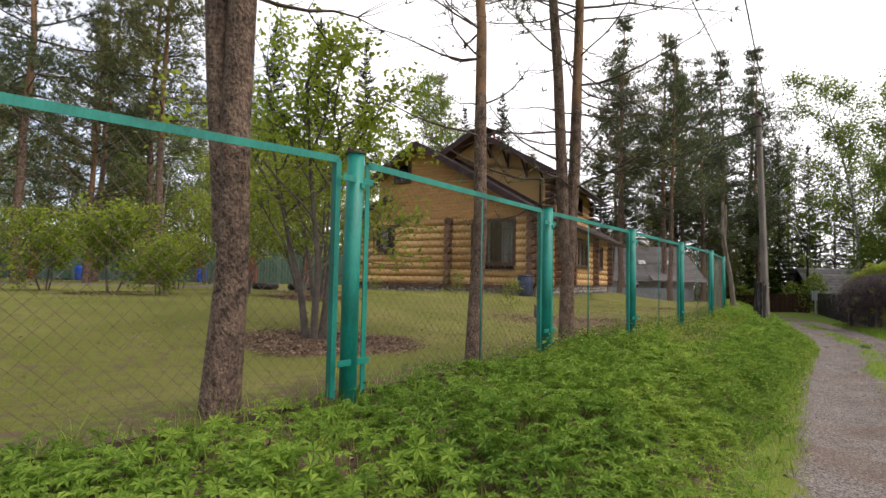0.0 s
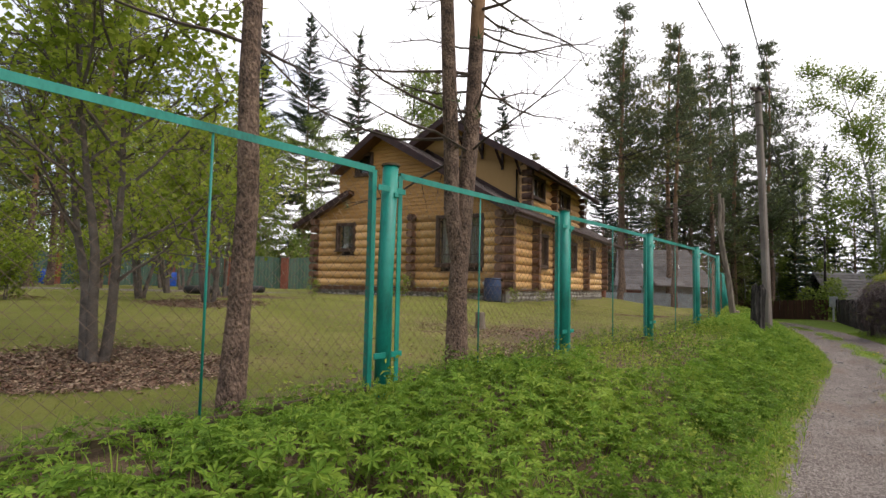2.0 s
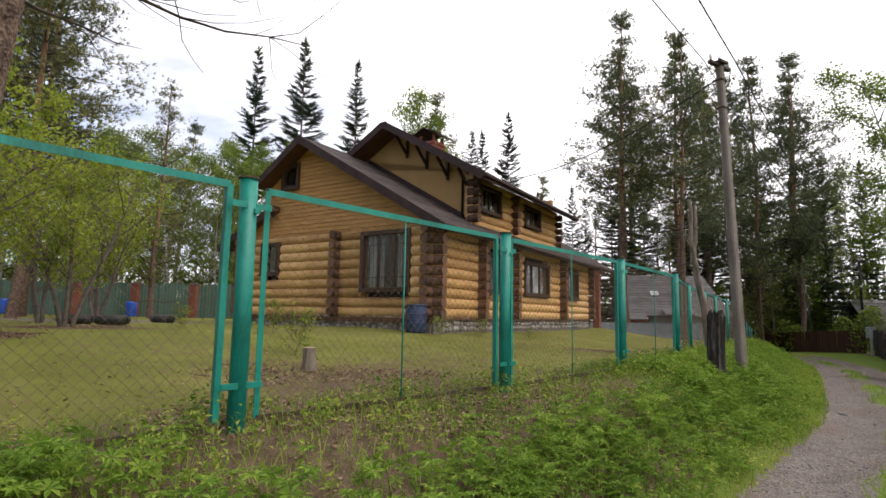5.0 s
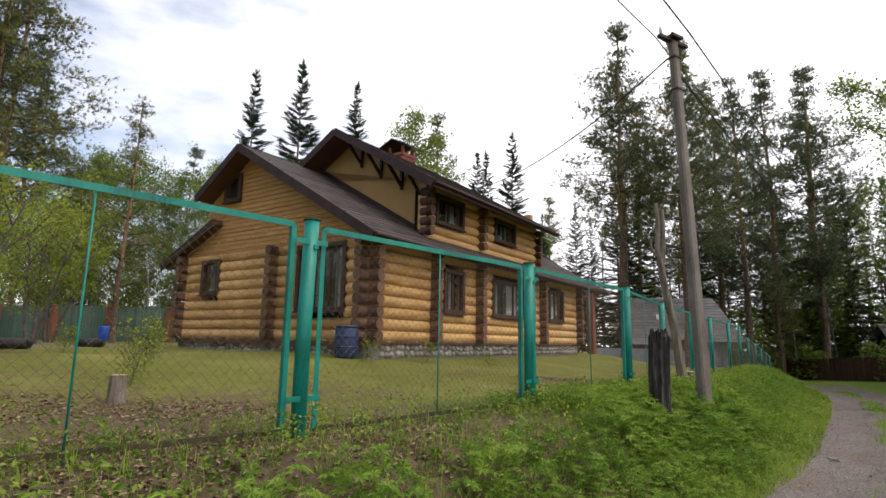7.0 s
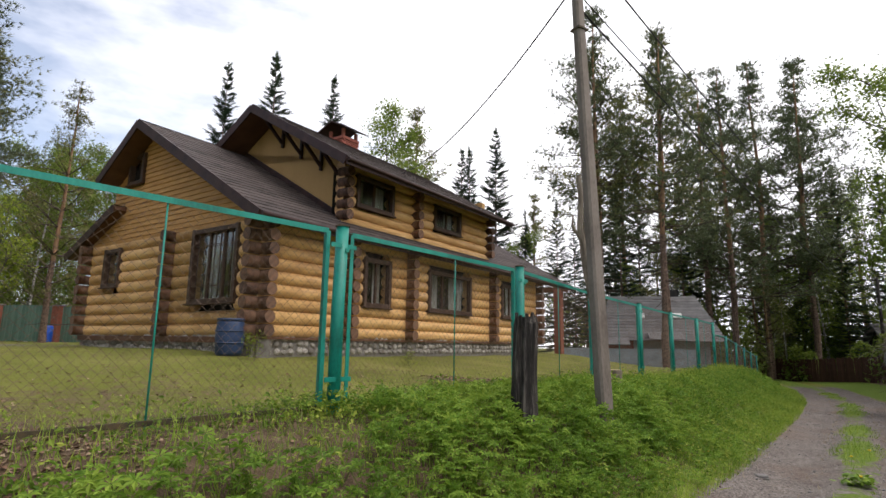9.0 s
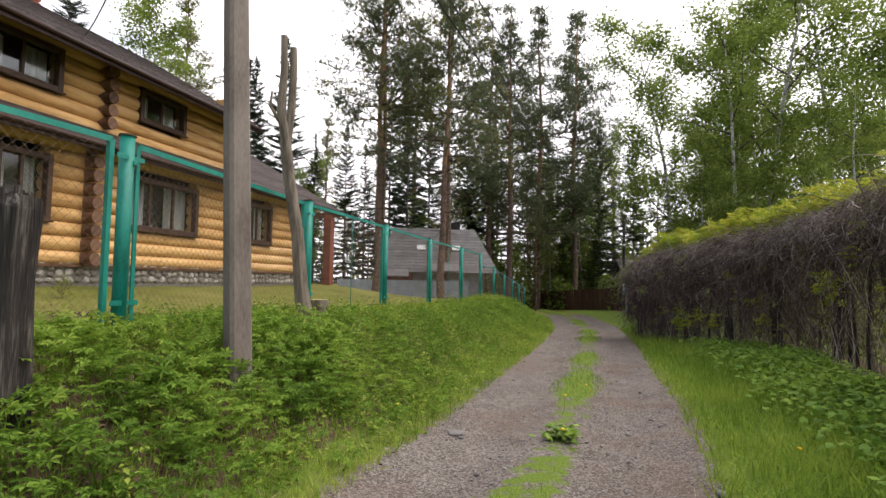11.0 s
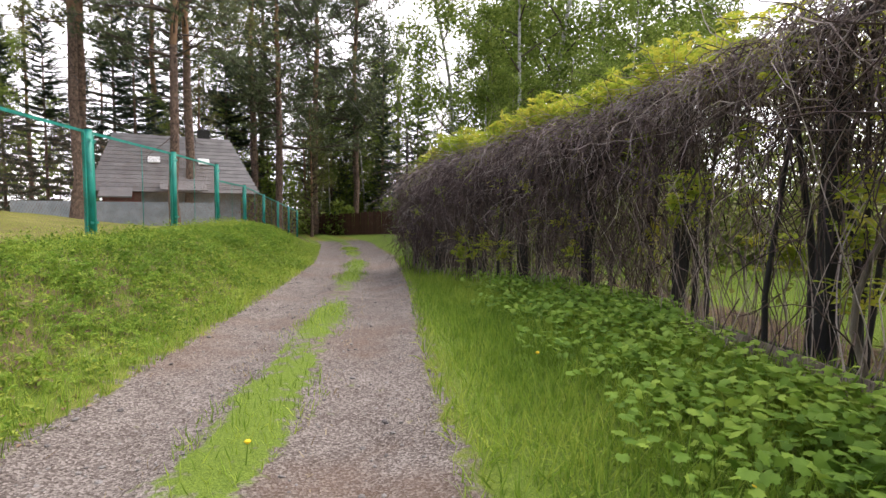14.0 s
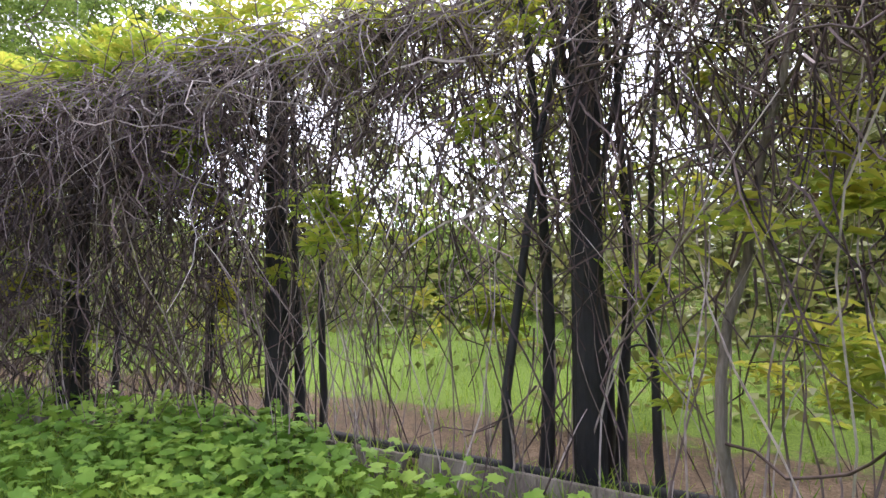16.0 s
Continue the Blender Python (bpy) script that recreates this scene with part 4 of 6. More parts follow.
def dead_tree():
    t = thing("dead_tree", on_ground(10.36, 19.65), "bare forked dead tree trunk with broken tops", "dead tree")
    rough_log([(0.12, 0, -0.2), (0.02, 0, 0.4), (-0.06, 0, 1.2), (-0.2, 0.03, 2.0), (-0.26, 0.05, 2.5)], [0.13, 0.1, 0.085, 0.08, 0.075], GREY_BARK, t, "trunk", 9, 12, 0.1)
    rough_log([(-0.26, 0.05, 2.45), (-0.34, 0, 2.9), (-0.31, 0, 3.5), (-0.33, 0, 3.95)], [0.07, 0.055, 0.05, 0.042], GREY_BARK, t, "fork", 10, 10, 0.1)
    rough_log([(-0.26, 0.05, 2.45), (-0.2, 0.06, 2.95), (-0.19, 0.06, 3.5), (-0.2, 0.06, 3.82)], [0.065, 0.055, 0.05, 0.045], GREY_BARK, t, "fork", 11, 10, 0.1)
    tube_part("snag", [(-0.33, 0, 2.7), (-0.48, -0.02, 2.95), (-0.46, -0.02, 3.15)], [0.03, 0.025, 0.015], GREY_BARK, t, 6)


def stump(at, r, h, label):
    t = thing("tree_stump", on_ground(*at), label, "tree stump", "stumps")
    rough_log([(0, 0, -0.1), (0, 0, h * 0.4), (0, 0, h)], [r * 1.25, r * 1.02, r], GREY_BARK, t, "bole", int(r * 1000), 14, 0.07, CUT_WOOD)


old_post()
dead_tree()
stump((10.62, 19.95), 0.13, 0.3, "sawn tree stump with pale top in the grass")
stump((2.32, 13.31), 0.09, 0.32, "small grey sawn stump on the lawn")


def barrel():
    t = thing("water_barrel", on_ground(3.0, 20.0), "dark blue plastic rain barrel by the house corner", "barrel")
    V = [(0, 0, 0), (0, 0, 0.06), (0, 0, 0.35), (0, 0, 0.65), (0, 0, 0.72), (0, 0, 0.72)]
    tube_part("drum", V[:5], [0.24, 0.27, 0.29, 0.27, 0.25], BLUE_PLASTIC, t, 20)
    for z in (0.24, 0.48):
        tube_part("hoop", [(0, 0, z), (0, 0, z + 0.03)], [0.295, 0.295], BLUE_PLASTIC, t, 20)
    tube_part("rim", [(0, 0, 0.7), (0, 0, 0.75)], [0.275, 0.275], BLUE_PLASTIC, t, 20)
    tube_part("tap_rag", [(-0.25, 0.05, 0.68), (-0.3, 0.05, 0.6), (-0.29, 0.05, 0.5)], [0.03, 0.04, 0.02], WHITE_PAINT, t, 6)


barrel()


def planter(at, r):
    t = thing("tyre_planter", on_ground(*at), "old dark tyre flower planter on the lawn", "planter", "planters on the lawn")
    bm = bmesh.new()
    pts = [(r * math.cos(a), r * math.sin(a), 0.13) for a in np.linspace(0, 2 * np.pi, 25)]
    V, F = tube(pts, [0.13] * 25, 8)
    bm.free()
    part("tyre", np_mesh("tyre", V, F, TAR, True), None, t)
    tube_part("soil", [(0, 0, 0.02), (0, 0, 0.16)], [r * 0.8, r * 0.8], DRY, t, 16)


planter((-4.96, 19.2), 0.3)
planter((-6.3, 19.6), 0.34)
planter((-5.6, 22.5), 0.26)


def meter_box():
    t = thing("meter_box", on_ground(31.8, 46.9), "grey electric meter box on a short post", "meter box")
    box_part("post", (0, 0, 0.75), (0.1, 0.1, 1.6), METER_BOX, t)
    box_part("cabinet", (0, -0.05, 1.55), (0.55, 0.25, 0.8), METER_BOX, t, None, 0.015)


meter_box()


# ---- wooden fences ----
def picket_fence(name, pts, h, mat, label, gap=0.13, w=0.1, rails=True):
    p0 = pts[0]
    t = thing(name, (p0[0], p0[1], 0), label, "fence")
    k = 0
    meshes = []
    for j in range(3):
        bm = bmesh.new()
        vs = box_bm(bm, (0, 0, h / 2), (w, 0.025, h))
        for v in vs:
            if v.co.z > h * 0.9:
                v.co.z += (0.05 if abs(v.co.x) < 0.01 else 0) + 0.02 * (j - 1)
        me = bpy.data.meshes.new("picket")
        bm.to_mesh(me)
        bm.free()
        me.materials.append(mat)
        meshes.append(me)
    for a, b in zip(pts, pts[1:]):
        d = Vector((b[0] - a[0], b[1] - a[1], 0))
        n = int(d.length / gap)
        ang = math.degrees(math.atan2(d.y, d.x))
        for i in range(n):
            x, y = a[0] + d.x * i / n, a[1] + d.y * i / n
            ob = new("picket", meshes[k % 3])
            ob.parent = t
            ob.matrix_local = pose(x - p0[0], y - p0[1], float(height(x, y)) - 0.03 + 0.03 * math.sin(k * 2.3), rng.uniform(-2, 2), rng.uniform(-1.5, 1.5), ang)
            k += 1
        for f in (0.25, 0.8):
            u, v = Vector((a[0] - p0[0], a[1] - p0[1], float(height(*a)) + h * f)), Vector((b[0] - p0[0], b[1] - p0[1], float(height(*b)) + h * f))
            bm = bmesh.new()
            off = Vector((d.y, -d.x, 0)).normalized() * 0.035
            box_bm(bm, (u + v) / 2 + off, ((v - u).length, 0.03, 0.07), (v - u).to_track_quat("X", "Z").to_matrix().to_4x4())
            part("rail", bm, mat, t)


picket_fence("brown_board_fence", [(33.2, 49.8), (32.0, 56.0), (30.2, 63.5), (27.5, 70.0)], 1.75, PICKET, "low brown board fence along the lane's far end", 0.2, 0.19)
picket_fence("dark_picket_fence", [(20.9, 26.2), (23.2, 31.2), (27.5, 39.0), (31.6, 46.3)], 1.75, DARK_PICKET, "blackened picket fence at the end of the hedge", 0.16, 0.11)


def back_fence():
    t = thing("green_board_fence", (0, 0, 0), "faded green board fence with red brick pillars behind the garden", "fence")
    bm = bmesh.new()
    box_bm(bm, (0, 0, 1.0), (0.19, 0.025, 2.0))
    me = bpy.data.meshes.new("board")
    bm.to_mesh(me)
    bm.free()
    me.materials.append(GREEN_BOARD)
    x = -38.0
    i = 0
    while x < -1.5:
        y = 37.0 + 0.05 * (x + 20)
        ob = new("board", me)
        ob.parent = t
        bay = (x + 38.0) % 3.6
        ob.matrix_local = pose(x, y, float(height(x, y)) + 0.12 * math.sin(bay / 3.6 * math.pi), 0, 0, 0)
        x += 0.205
        i += 1
    for k in range(11):
        x = -38.0 + 3.6 * k
        y = 37.0 + 0.05 * (x + 20)
        p = box_part("pillar", (x, y - 0.1, float(height(x, y)) + 1.0), (0.42, 0.42, 2.1), BROWN_BRICK, t, None, 0.01)
        box_part("coping", (x, y - 0.1, float(height(x, y)) + 2.09), (0.5, 0.5, 0.08), CONCRETE, t, None, 0.01)


back_fence()
for at in ((-23.2, 35.2), (-15.6, 35.6)):
    b_t = thing("blue_drum", on_ground(*at), "bright blue plastic drum by the back fence", "drum", "blue drums")
    tube_part("drum", [(0, 0, 0), (0, 0, 0.1), (0, 0, 0.8), (0, 0, 0.9)], [0.27, 0.3, 0.3, 0.26], BRIGHT_BLUE, b_t, 16)


# ---- neighbouring buildings ----
def garden_shed():
    t = thing("garden_shed", on_ground(-30.5, 34.2), "grey-green board shed with flat roof and blue base board", "shed", turn=28)
    box_part("body", (0, 0, 1.2), (4.0, 2.4, 2.3), DARK_PICKET, t)
    for k in range(20):
        box_part("board", (-1.9 + 0.2 * k, -1.215, 1.28), (0.185, 0.025, 2.1), GREEN_BOARD, t, None, 0.004)
    box_part("base_board", (0, -1.24, 0.14), (4.2, 0.05, 0.2), BRIGHT_BLUE, t, None, 0.006, "bright blue base board")
    box_part("roof", (0, -0.1, 2.42), (4.5, 3.0, 0.1), SLATE, t, Matrix.Rotation(0.08, 4, "X"), 0.01)
    d = box_part("door", (0.9, -1.245, 1.1), (0.85, 0.04, 1.85), GREY_WALL, t, None, 0.006)
    box_part("handle", (0.58, -1.28, 1.1), (0.03, 0.04, 0.14), RUST, d, None, 0.004)


garden_shed()


def neighbour_house():
    t = thing("neighbour_house", (18.3, 49.0, -0.5), "low house with steep grey tiled roof and skylights", "house", turn=-6)
    box_part("wall", (0, 0, 1.3), (5.9, 6.0, 2.6), GREY_WALL, t)
    box_part("wall", (-2.4, -3.1, 1.2), (1.6, 0.3, 2.2), RED_WALL, t)
    r = part("roof", bmesh.new(), SLATE, t)
    for i in range(15):
        f = i / 15
        y, z = -3.9 + 3.9 * f, 2.2 + 3.1 * f
        half = 3.75 - 0.95 * f
        box_part("tile_course", (0, y + 0.13, z + 0.1), (2 * half, 0.34, 0.035), SLATE, r, Matrix.Rotation(0.62, 4, "X"))
        box_part("tile_course", (0, -y - 0.13, z + 0.1), (2 * half, 0.34, 0.035), SLATE, r, Matrix.Rotation(-0.62, 4, "X"))
    for x in (-1.0, 1.3):
        box_part("skylight", (x, -2.0, 3.86), (0.55, 0.5, 0.06), WHITE_PAINT, t, Matrix.Rotation(0.67, 4, "X"))
    box_part("chimney", (1.5, 0.2, 5.4), (0.6, 0.5, 0.7), TAR, t)
    bm = bmesh.new()
    box_bm(bm, (0.2, -4.2, 2.5), (2.0, 1.5, 0.05), Matrix.Rotation(0.3, 4, "X"))
    part("porch_roof", bm, SLATE, t)
    box_part("porch_roof", (-2.6, -4.4, 2.15), (1.3, 1.3, 0.06), SLATE, t, Matrix.Rotation(0.35, 4, "X"))


neighbour_house()


def sheet_fence():
    t = thing("sheet_fence", (0, 0, 0), "grey-blue metal sheet fence before the neighbouring house", "fence")
    for k in range(5):
        x = 12.4 + 1.5 * k
        box_part("sheet", (x, 42.6 + 0.1 * k, 0.35), (1.56, 0.03, 1.7), GREY_WALL, t)


sheet_fence()


def barn():
    t = thing("barn", (38.8, 59.8, -2.4), "dark timber barn with pale grey tiled roof", "barn", turn=6)
    box_part("wall", (4.2, -0.2, 0.9), (8.0, 6.6, 2.6), DARK_PICKET, t)
    for sg in (-1, 1):
        r = slab("roof", [(-0.35, sg * 4.1, 1.0), (8.8, sg * 4.1, 1.0), (8.8, 0, 5.95), (-0.35, 0, 5.95)], 0.08, SLATE, t)
        for k in range(16):
            f = (k + 0.5) / 16
            box_part("tile_course", (4.22, sg * 4.1 * (1 - f), 1.06 + 4.95 * f), (9.2, 0.34, 0.04), SLATE, r, Matrix.Rotation(-sg * 0.86, 4, "X"))
    me = bpy.data.meshes.new("gable")
    me.from_pydata([(0.18, -3.4, 1.7), (0.18, 3.2, 1.7), (0.18, 0, 5.75), (8.2, -3.4, 1.7), (8.2, 3.2, 1.7), (8.2, 0, 5.75)], [], [(0, 1, 2), (3, 4, 5)])
    me.materials.append(DARK_PICKET)
    part("gable", me, DARK_PICKET, t)


barn()


# ---- trees ----
NEEDLE_T = []
for k in range(6):
    a = k * 2 * np.pi / 6 + 0.3 * (k % 2)
    up = 0.25 + 0.5 * (k % 3) / 2
    d = np.array([np.cos(a), np.sin(a), up])
    s = np.array([-np.sin(a), np.cos(a), 0]) * 0.13
    NEEDLE_T += [s * 0.6, -s * 0.6, d]
NEEDLE_T = np.array(NEEDLE_T)
NEEDLE_F = np.arange(18).reshape(6, 3)
LEAF_T = np.array([(0, 0, 0), (0.38, 0.45, 0.1), (0, 1.0, -0.06), (-0.38, 0.45, 0.1)])
LEAF_F = np.array([(0, 1, 2), (0, 2, 3)])


def bent(p, d, length, n, r, wander=0.12, lift=0.0):
    """Points of a limb that starts at p towards d, wanders, and bends up (or down) by lift."""
    pts = [np.asarray(p, float)]
    d = np.asarray(d, float) / np.linalg.norm(d)
    for i in range(n):
        d = d + r.normal(0, wander, 3) + np.array([0, 0, lift])
        d /= np.linalg.norm(d)
        pts.append(pts[-1] + d * length / n)
    return np.array(pts)


def pine_data(seed, h, crown_from, spread, r0, needles=NEEDLE, tuft=0.17, density=1.0, dead_from=0.25, stem=None, whorl=0.55, twigs=1.0):
    """Meshes of a Scots pine: trunk, upper trunk, bare and living limbs, needle crown."""
    r = np.random.default_rng(seed)
    n = 14
    tz = np.linspace(0, h, n)
    bend = np.cumsum(r.normal(0, 0.035 * h / 14, (n, 2)), axis=0)
    bend[0] = 0
    trunk = np.column_stack([bend, tz]) if stem is None else stem
    rad = r0 * (1 - 0.85 * (tz / h) ** 1.1)
    rad[0] *= 1.25
    limbs, tufts = [], []
    at = lambda z: np.array([np.interp(z, trunk[:, 2], trunk[:, 0]), np.interp(z, trunk[:, 2], trunk[:, 1]), z])
    z = h * dead_from
    while z < h * 0.985:
        f = (z - h * crown_from) / (h * (1 - crown_from))
        live = f > 0
        for k in range(r.integers(2, 4) if not live else r.integers(3, 6)):
            a = r.uniform(0, 2 * np.pi)
            if live:
                ln = spread * (0.35 + 0.75 * math.sin(min(1, f * 0.9 + 0.25) * math.pi) ** 0.8) * r.uniform(0.6, 1.15) * (1.0 - 0.55 * max(0, f - 0.6) / 0.4)
                el = r.uniform(-0.1, 0.35) + 0.5 * f
            else:
                ln = spread * r.uniform(0.3, 0.85)
                el = r.uniform(-0.15, 0.3)
            d = np.array([np.cos(a), np.sin(a), el])
            pts = bent(at(z), d, ln, 6, r, 0.13, 0.05 if live else 0.04)
            limbs.append(tube(pts, np.linspace((0.014 if twigs < 2 else 0.007) * ln + 0.006, 0.004, 7), 4))
            subs = int(3 + ln * (2.2 if live else 1.6 * max(twigs, 1)))
            for s in range(subs):
                g = r.uniform(0.3, 1.0)
                b = pts[min(6, int(g * 6))]
                sd = pts[-1] - pts[0]
                sd = sd / np.linalg.norm(sd) + r.normal(0, 0.6, 3)
                sp = bent(b, sd, ln * r.uniform(0.15, 0.4), 3, r, 0.25, 0.06)
                if twigs > 0.5:
                    limbs.append(tube(sp, np.linspace(0.0055, 0.002, 4), 3))
                if live:
                    for q in range(int(5 * density)):
                        tufts.append(sp[r.integers(1, 4)] + r.normal(0, tuft * 0.75, 3))
                    for q in range(int(2 * density)):
                        tufts.append(sp[-1] + r.normal(0, tuft * 0.6, 3))
                elif r.uniform() < 0.12:
                    tufts.append(sp[-1])
        z += r.uniform(0.6, 1.3) * whorl * (1.0 if live else 1.2)
    cut = n // 3
    tv, tf = tube(trunk[:cut + 1], rad[:cut + 1], 12)
    uv, uf = tube(trunk[cut:], rad[cut:], 9)
    out = [("trunk", np_mesh("trunk", tv, tf, PINE_BARK, True)), ("upper_trunk", np_mesh("upper_trunk", uv, uf, PINE_BARK_UP, True))]
    lv, lf = joined(limbs)
    out.append(("branchwork", np_mesh("branchwork", lv, lf, TWIG)))
    P = np.array(tufts)
    V, F = scattered(NEEDLE_T, NEEDLE_F, turns(len(P), r.uniform(0.7, 1.3, len(P)) * tuft, 0.7, r), P)
    out.append(("crown", np_mesh("crown", V, F, needles)))
    return out


def facing(D, size, r, roll=0.25):
    """Turns whose first axis runs along each direction of D, with their third axis near upright, scaled by size."""
    D = D / (np.linalg.norm(D, axis=1)[:, None] + 1e-9)
    U = np.array([0, 0, 1.0]) + r.normal(0, roll, D.shape)
    S = np.cross(U, D)
    S /= np.linalg.norm(S, axis=1)[:, None] + 1e-9
    return np.stack([D, S, np.cross(D, S)], -1) * np.asarray(size)[:, None, None]


# a flat spray: one leading spike and three pairs of side spikes that hang a little
SPRAY_T = [(0.0, 0.08, 0), (0.0, -0.08, 0), (1.0, 0, -0.05)]
for at_x, ln in ((0.05, 0.42), (0.3, 0.4), (0.55, 0.32)):
    for sg in (1, -1):
        SPRAY_T += [(at_x - 0.05, 0, 0), (at_x + 0.13, 0, 0), (at_x + ln * 0.75, sg * ln * 0.8, -0.14 * ln)]
SPRAY_T = np.array(SPRAY_T)
SPRAY_F = np.arange(len(SPRAY_T)).reshape(-1, 3)


def spruce_data(seed, h, spread, r0=0.16, low=0.05):
    """Meshes of a spruce: a straight trunk, whorls of limbs that droop and lift at the tip, flat needle sprays along them."""
    r = np.random.default_rng(seed)
    trunk = np.column_stack([np.zeros(8), np.zeros(8), np.linspace(0, h, 8)])
    limbs, at, way, size = [], [], [], []
    z = h * low
    while z < h * 0.99:
        f = z / h
        for k in range(r.integers(5, 8)):
            a = r.uniform(0, 2 * np.pi)
            ln = max(0.22, spread * (1 - f) ** 0.85 * r.uniform(0.62, 1.1))
            pts = bent((0, 0, z), (np.cos(a), np.sin(a), 0.45 * f - 0.42 * (1 - f)), ln, 5, r, 0.05, 0.07)
            limbs.append(tube(pts, np.linspace(0.02, 0.005, 6), 3))
            for q in np.linspace(0.12, 0.97, int(4 + ln * 4.2)):
                i = min(4, int(q * 5))
                d = pts[i + 1] - pts[i]
                d /= np.linalg.norm(d)
                p = pts[i] + (pts[i + 1] - pts[i]) * (q * 5 - i)
                for sg in (-0.7, 0.7) if q < 0.9 else (0.0,):
                    at.append(p)
                    way.append(d + sg * np.array([-d[1], d[0], 0]) * r.uniform(0.5, 1.4) + r.normal(0, 0.12, 3) - np.array([0, 0, 0.22]))
                    size.append(r.uniform(0.5, 0.85) * min(1.0, 0.35 + 0.3 * ln))
        z += 0.34 + 0.22 * (1 - f)
    for q in range(6):
        at.append(np.array([0, 0, h * (0.96 + 0.006 * q)]))
        way.append(np.array([r.normal(0, 0.25), r.normal(0, 0.25), 1.0]))
        size.append(0.6)
    V0, F0 = tube(trunk, np.linspace(r0, 0.015, 8), 8)
    LV, LF = joined(limbs)
    V, F = scattered(SPRAY_T, SPRAY_F, facing(np.array(way), np.array(size), r), np.array(at))
    return [("trunk", np_mesh("trunk", V0, F0, PINE_BARK, True)), ("branchwork", np_mesh("branchwork", LV, LF, TWIG)), ("crown", np_mesh("crown", V, F, SPRUCE_NEEDLE))]


# a brush of needles round a shoot
BRUSH_T = []
for k in range(8):
    a = k * 2.4
    up = 0.35 + 0.6 * ((k * 5) % 8) / 8
    d = np.array([up, np.cos(a) * (1.1 - 0.6 * up), np.sin(a) * (1.1 - 0.6 * up) * 0.7])
    w = np.array([0, -np.sin(a), np.cos(a)]) * 0.07
    BRUSH_T += [w, -w, d]
BRUSH_T = np.array(BRUSH_T)
BRUSH_F = np.arange(24).reshape(8, 3)


def tall_pine_data(seed, h, crown_from, spread, r0, needles, lean=0.0):
    """Meshes of a tall forest pine: bare trunk with dead snags, level limbs that turn up, needle pads at the ends of their shoots."""
    r = np.random.default_rng(seed)
    n = 14
    tz = np.linspace(0, h, n)
    sway = np.cumsum(r.normal(0, 0.05, (n, 2)), axis=0)
    sway[0] = 0
    trunk = np.column_stack([sway[:, 0] + lean * (tz / h) ** 1.3, sway[:, 1], tz])
    rad = r0 * (1 - 0.85 * (tz / h) ** 1.2)
    rad[0] *= 1.25
    spot = lambda z: np.array([np.interp(z, tz, trunk[:, 0]), np.interp(z, tz, trunk[:, 1]), z])
    limbs, at, way, size = [], [], [], []
    z = h * 0.2
    while z < h * 0.99:
        f = (z - h * crown_from) / (h * (1 - crown_from))
        live = f > 0
        for k in range(r.integers(3, 6) if live else r.integers(1, 4)):
            a = r.uniform(0, 2 * np.pi)
            if live:
                ln = spread * max(0.16, (0.55 + 0.5 * math.sin(math.pi * min(1.0, f + 0.22))) * (1 - f ** 2.2)) * r.uniform(0.5, 1.15)
                el = r.uniform(-0.2, 0.25) + 0.7 * f * f
            else:
                ln, el = spread * r.uniform(0.12, 0.6), r.uniform(-0.3, 0.15)
            pts = bent(spot(z), (np.cos(a), np.sin(a), el), ln, 6, r, 0.13, 0.06 if live else -0.02)
            limbs.append(tube(pts, np.linspace(0.012 * ln + 0.008, 0.005, 7), 4))
            for q in range(int(4 + ln * 3.4) if live else int(1 + ln)):
                g = r.uniform(0.35, 1.0)
                b = pts[min(6, int(g * 6.99))]
                sd = (pts[-1] - pts[0]) / ln + r.normal(0, 0.6, 3) * np.array([1, 1, 0.35])
                sp = bent(b, sd, ln * r.uniform(0.15, 0.38) + 0.15, 3, r, 0.2, 0.1)
                limbs.append(tube(sp, np.linspace(0.008, 0.003, 4), 3))
                if live or r.uniform() < 0.06:
                    for c in range(5):
                        at.append(sp[r.integers(1, 4)] + r.normal(0, 1, 3) * np.array([0.2, 0.2, 0.09]))
                        way.append(sd + r.normal(0, 0.6, 3) + np.array([0, 0, 0.45]))
                        size.append(r.uniform(0.17, 0.32))
        z += r.uniform(0.45, 1.0)
    cut = 5
    tv, tf = tube(trunk[:cut + 1], rad[:cut + 1], 12)
    uv, uf = tube(trunk[cut:], rad[cut:], 9)
    V, F = scattered(BRUSH_T, BRUSH_F, facing(np.array(way), np.array(size), r, 0.6), np.array(at))
    return [("trunk", np_mesh("trunk", tv, tf, PINE_BARK, True)), ("upper_trunk", np_mesh("upper_trunk", uv, uf, PINE_BARK_UP, True)),
            ("branchwork", np_mesh("branchwork", *joined(limbs), TWIG)), ("crown", np_mesh("crown", V, F, needles))]


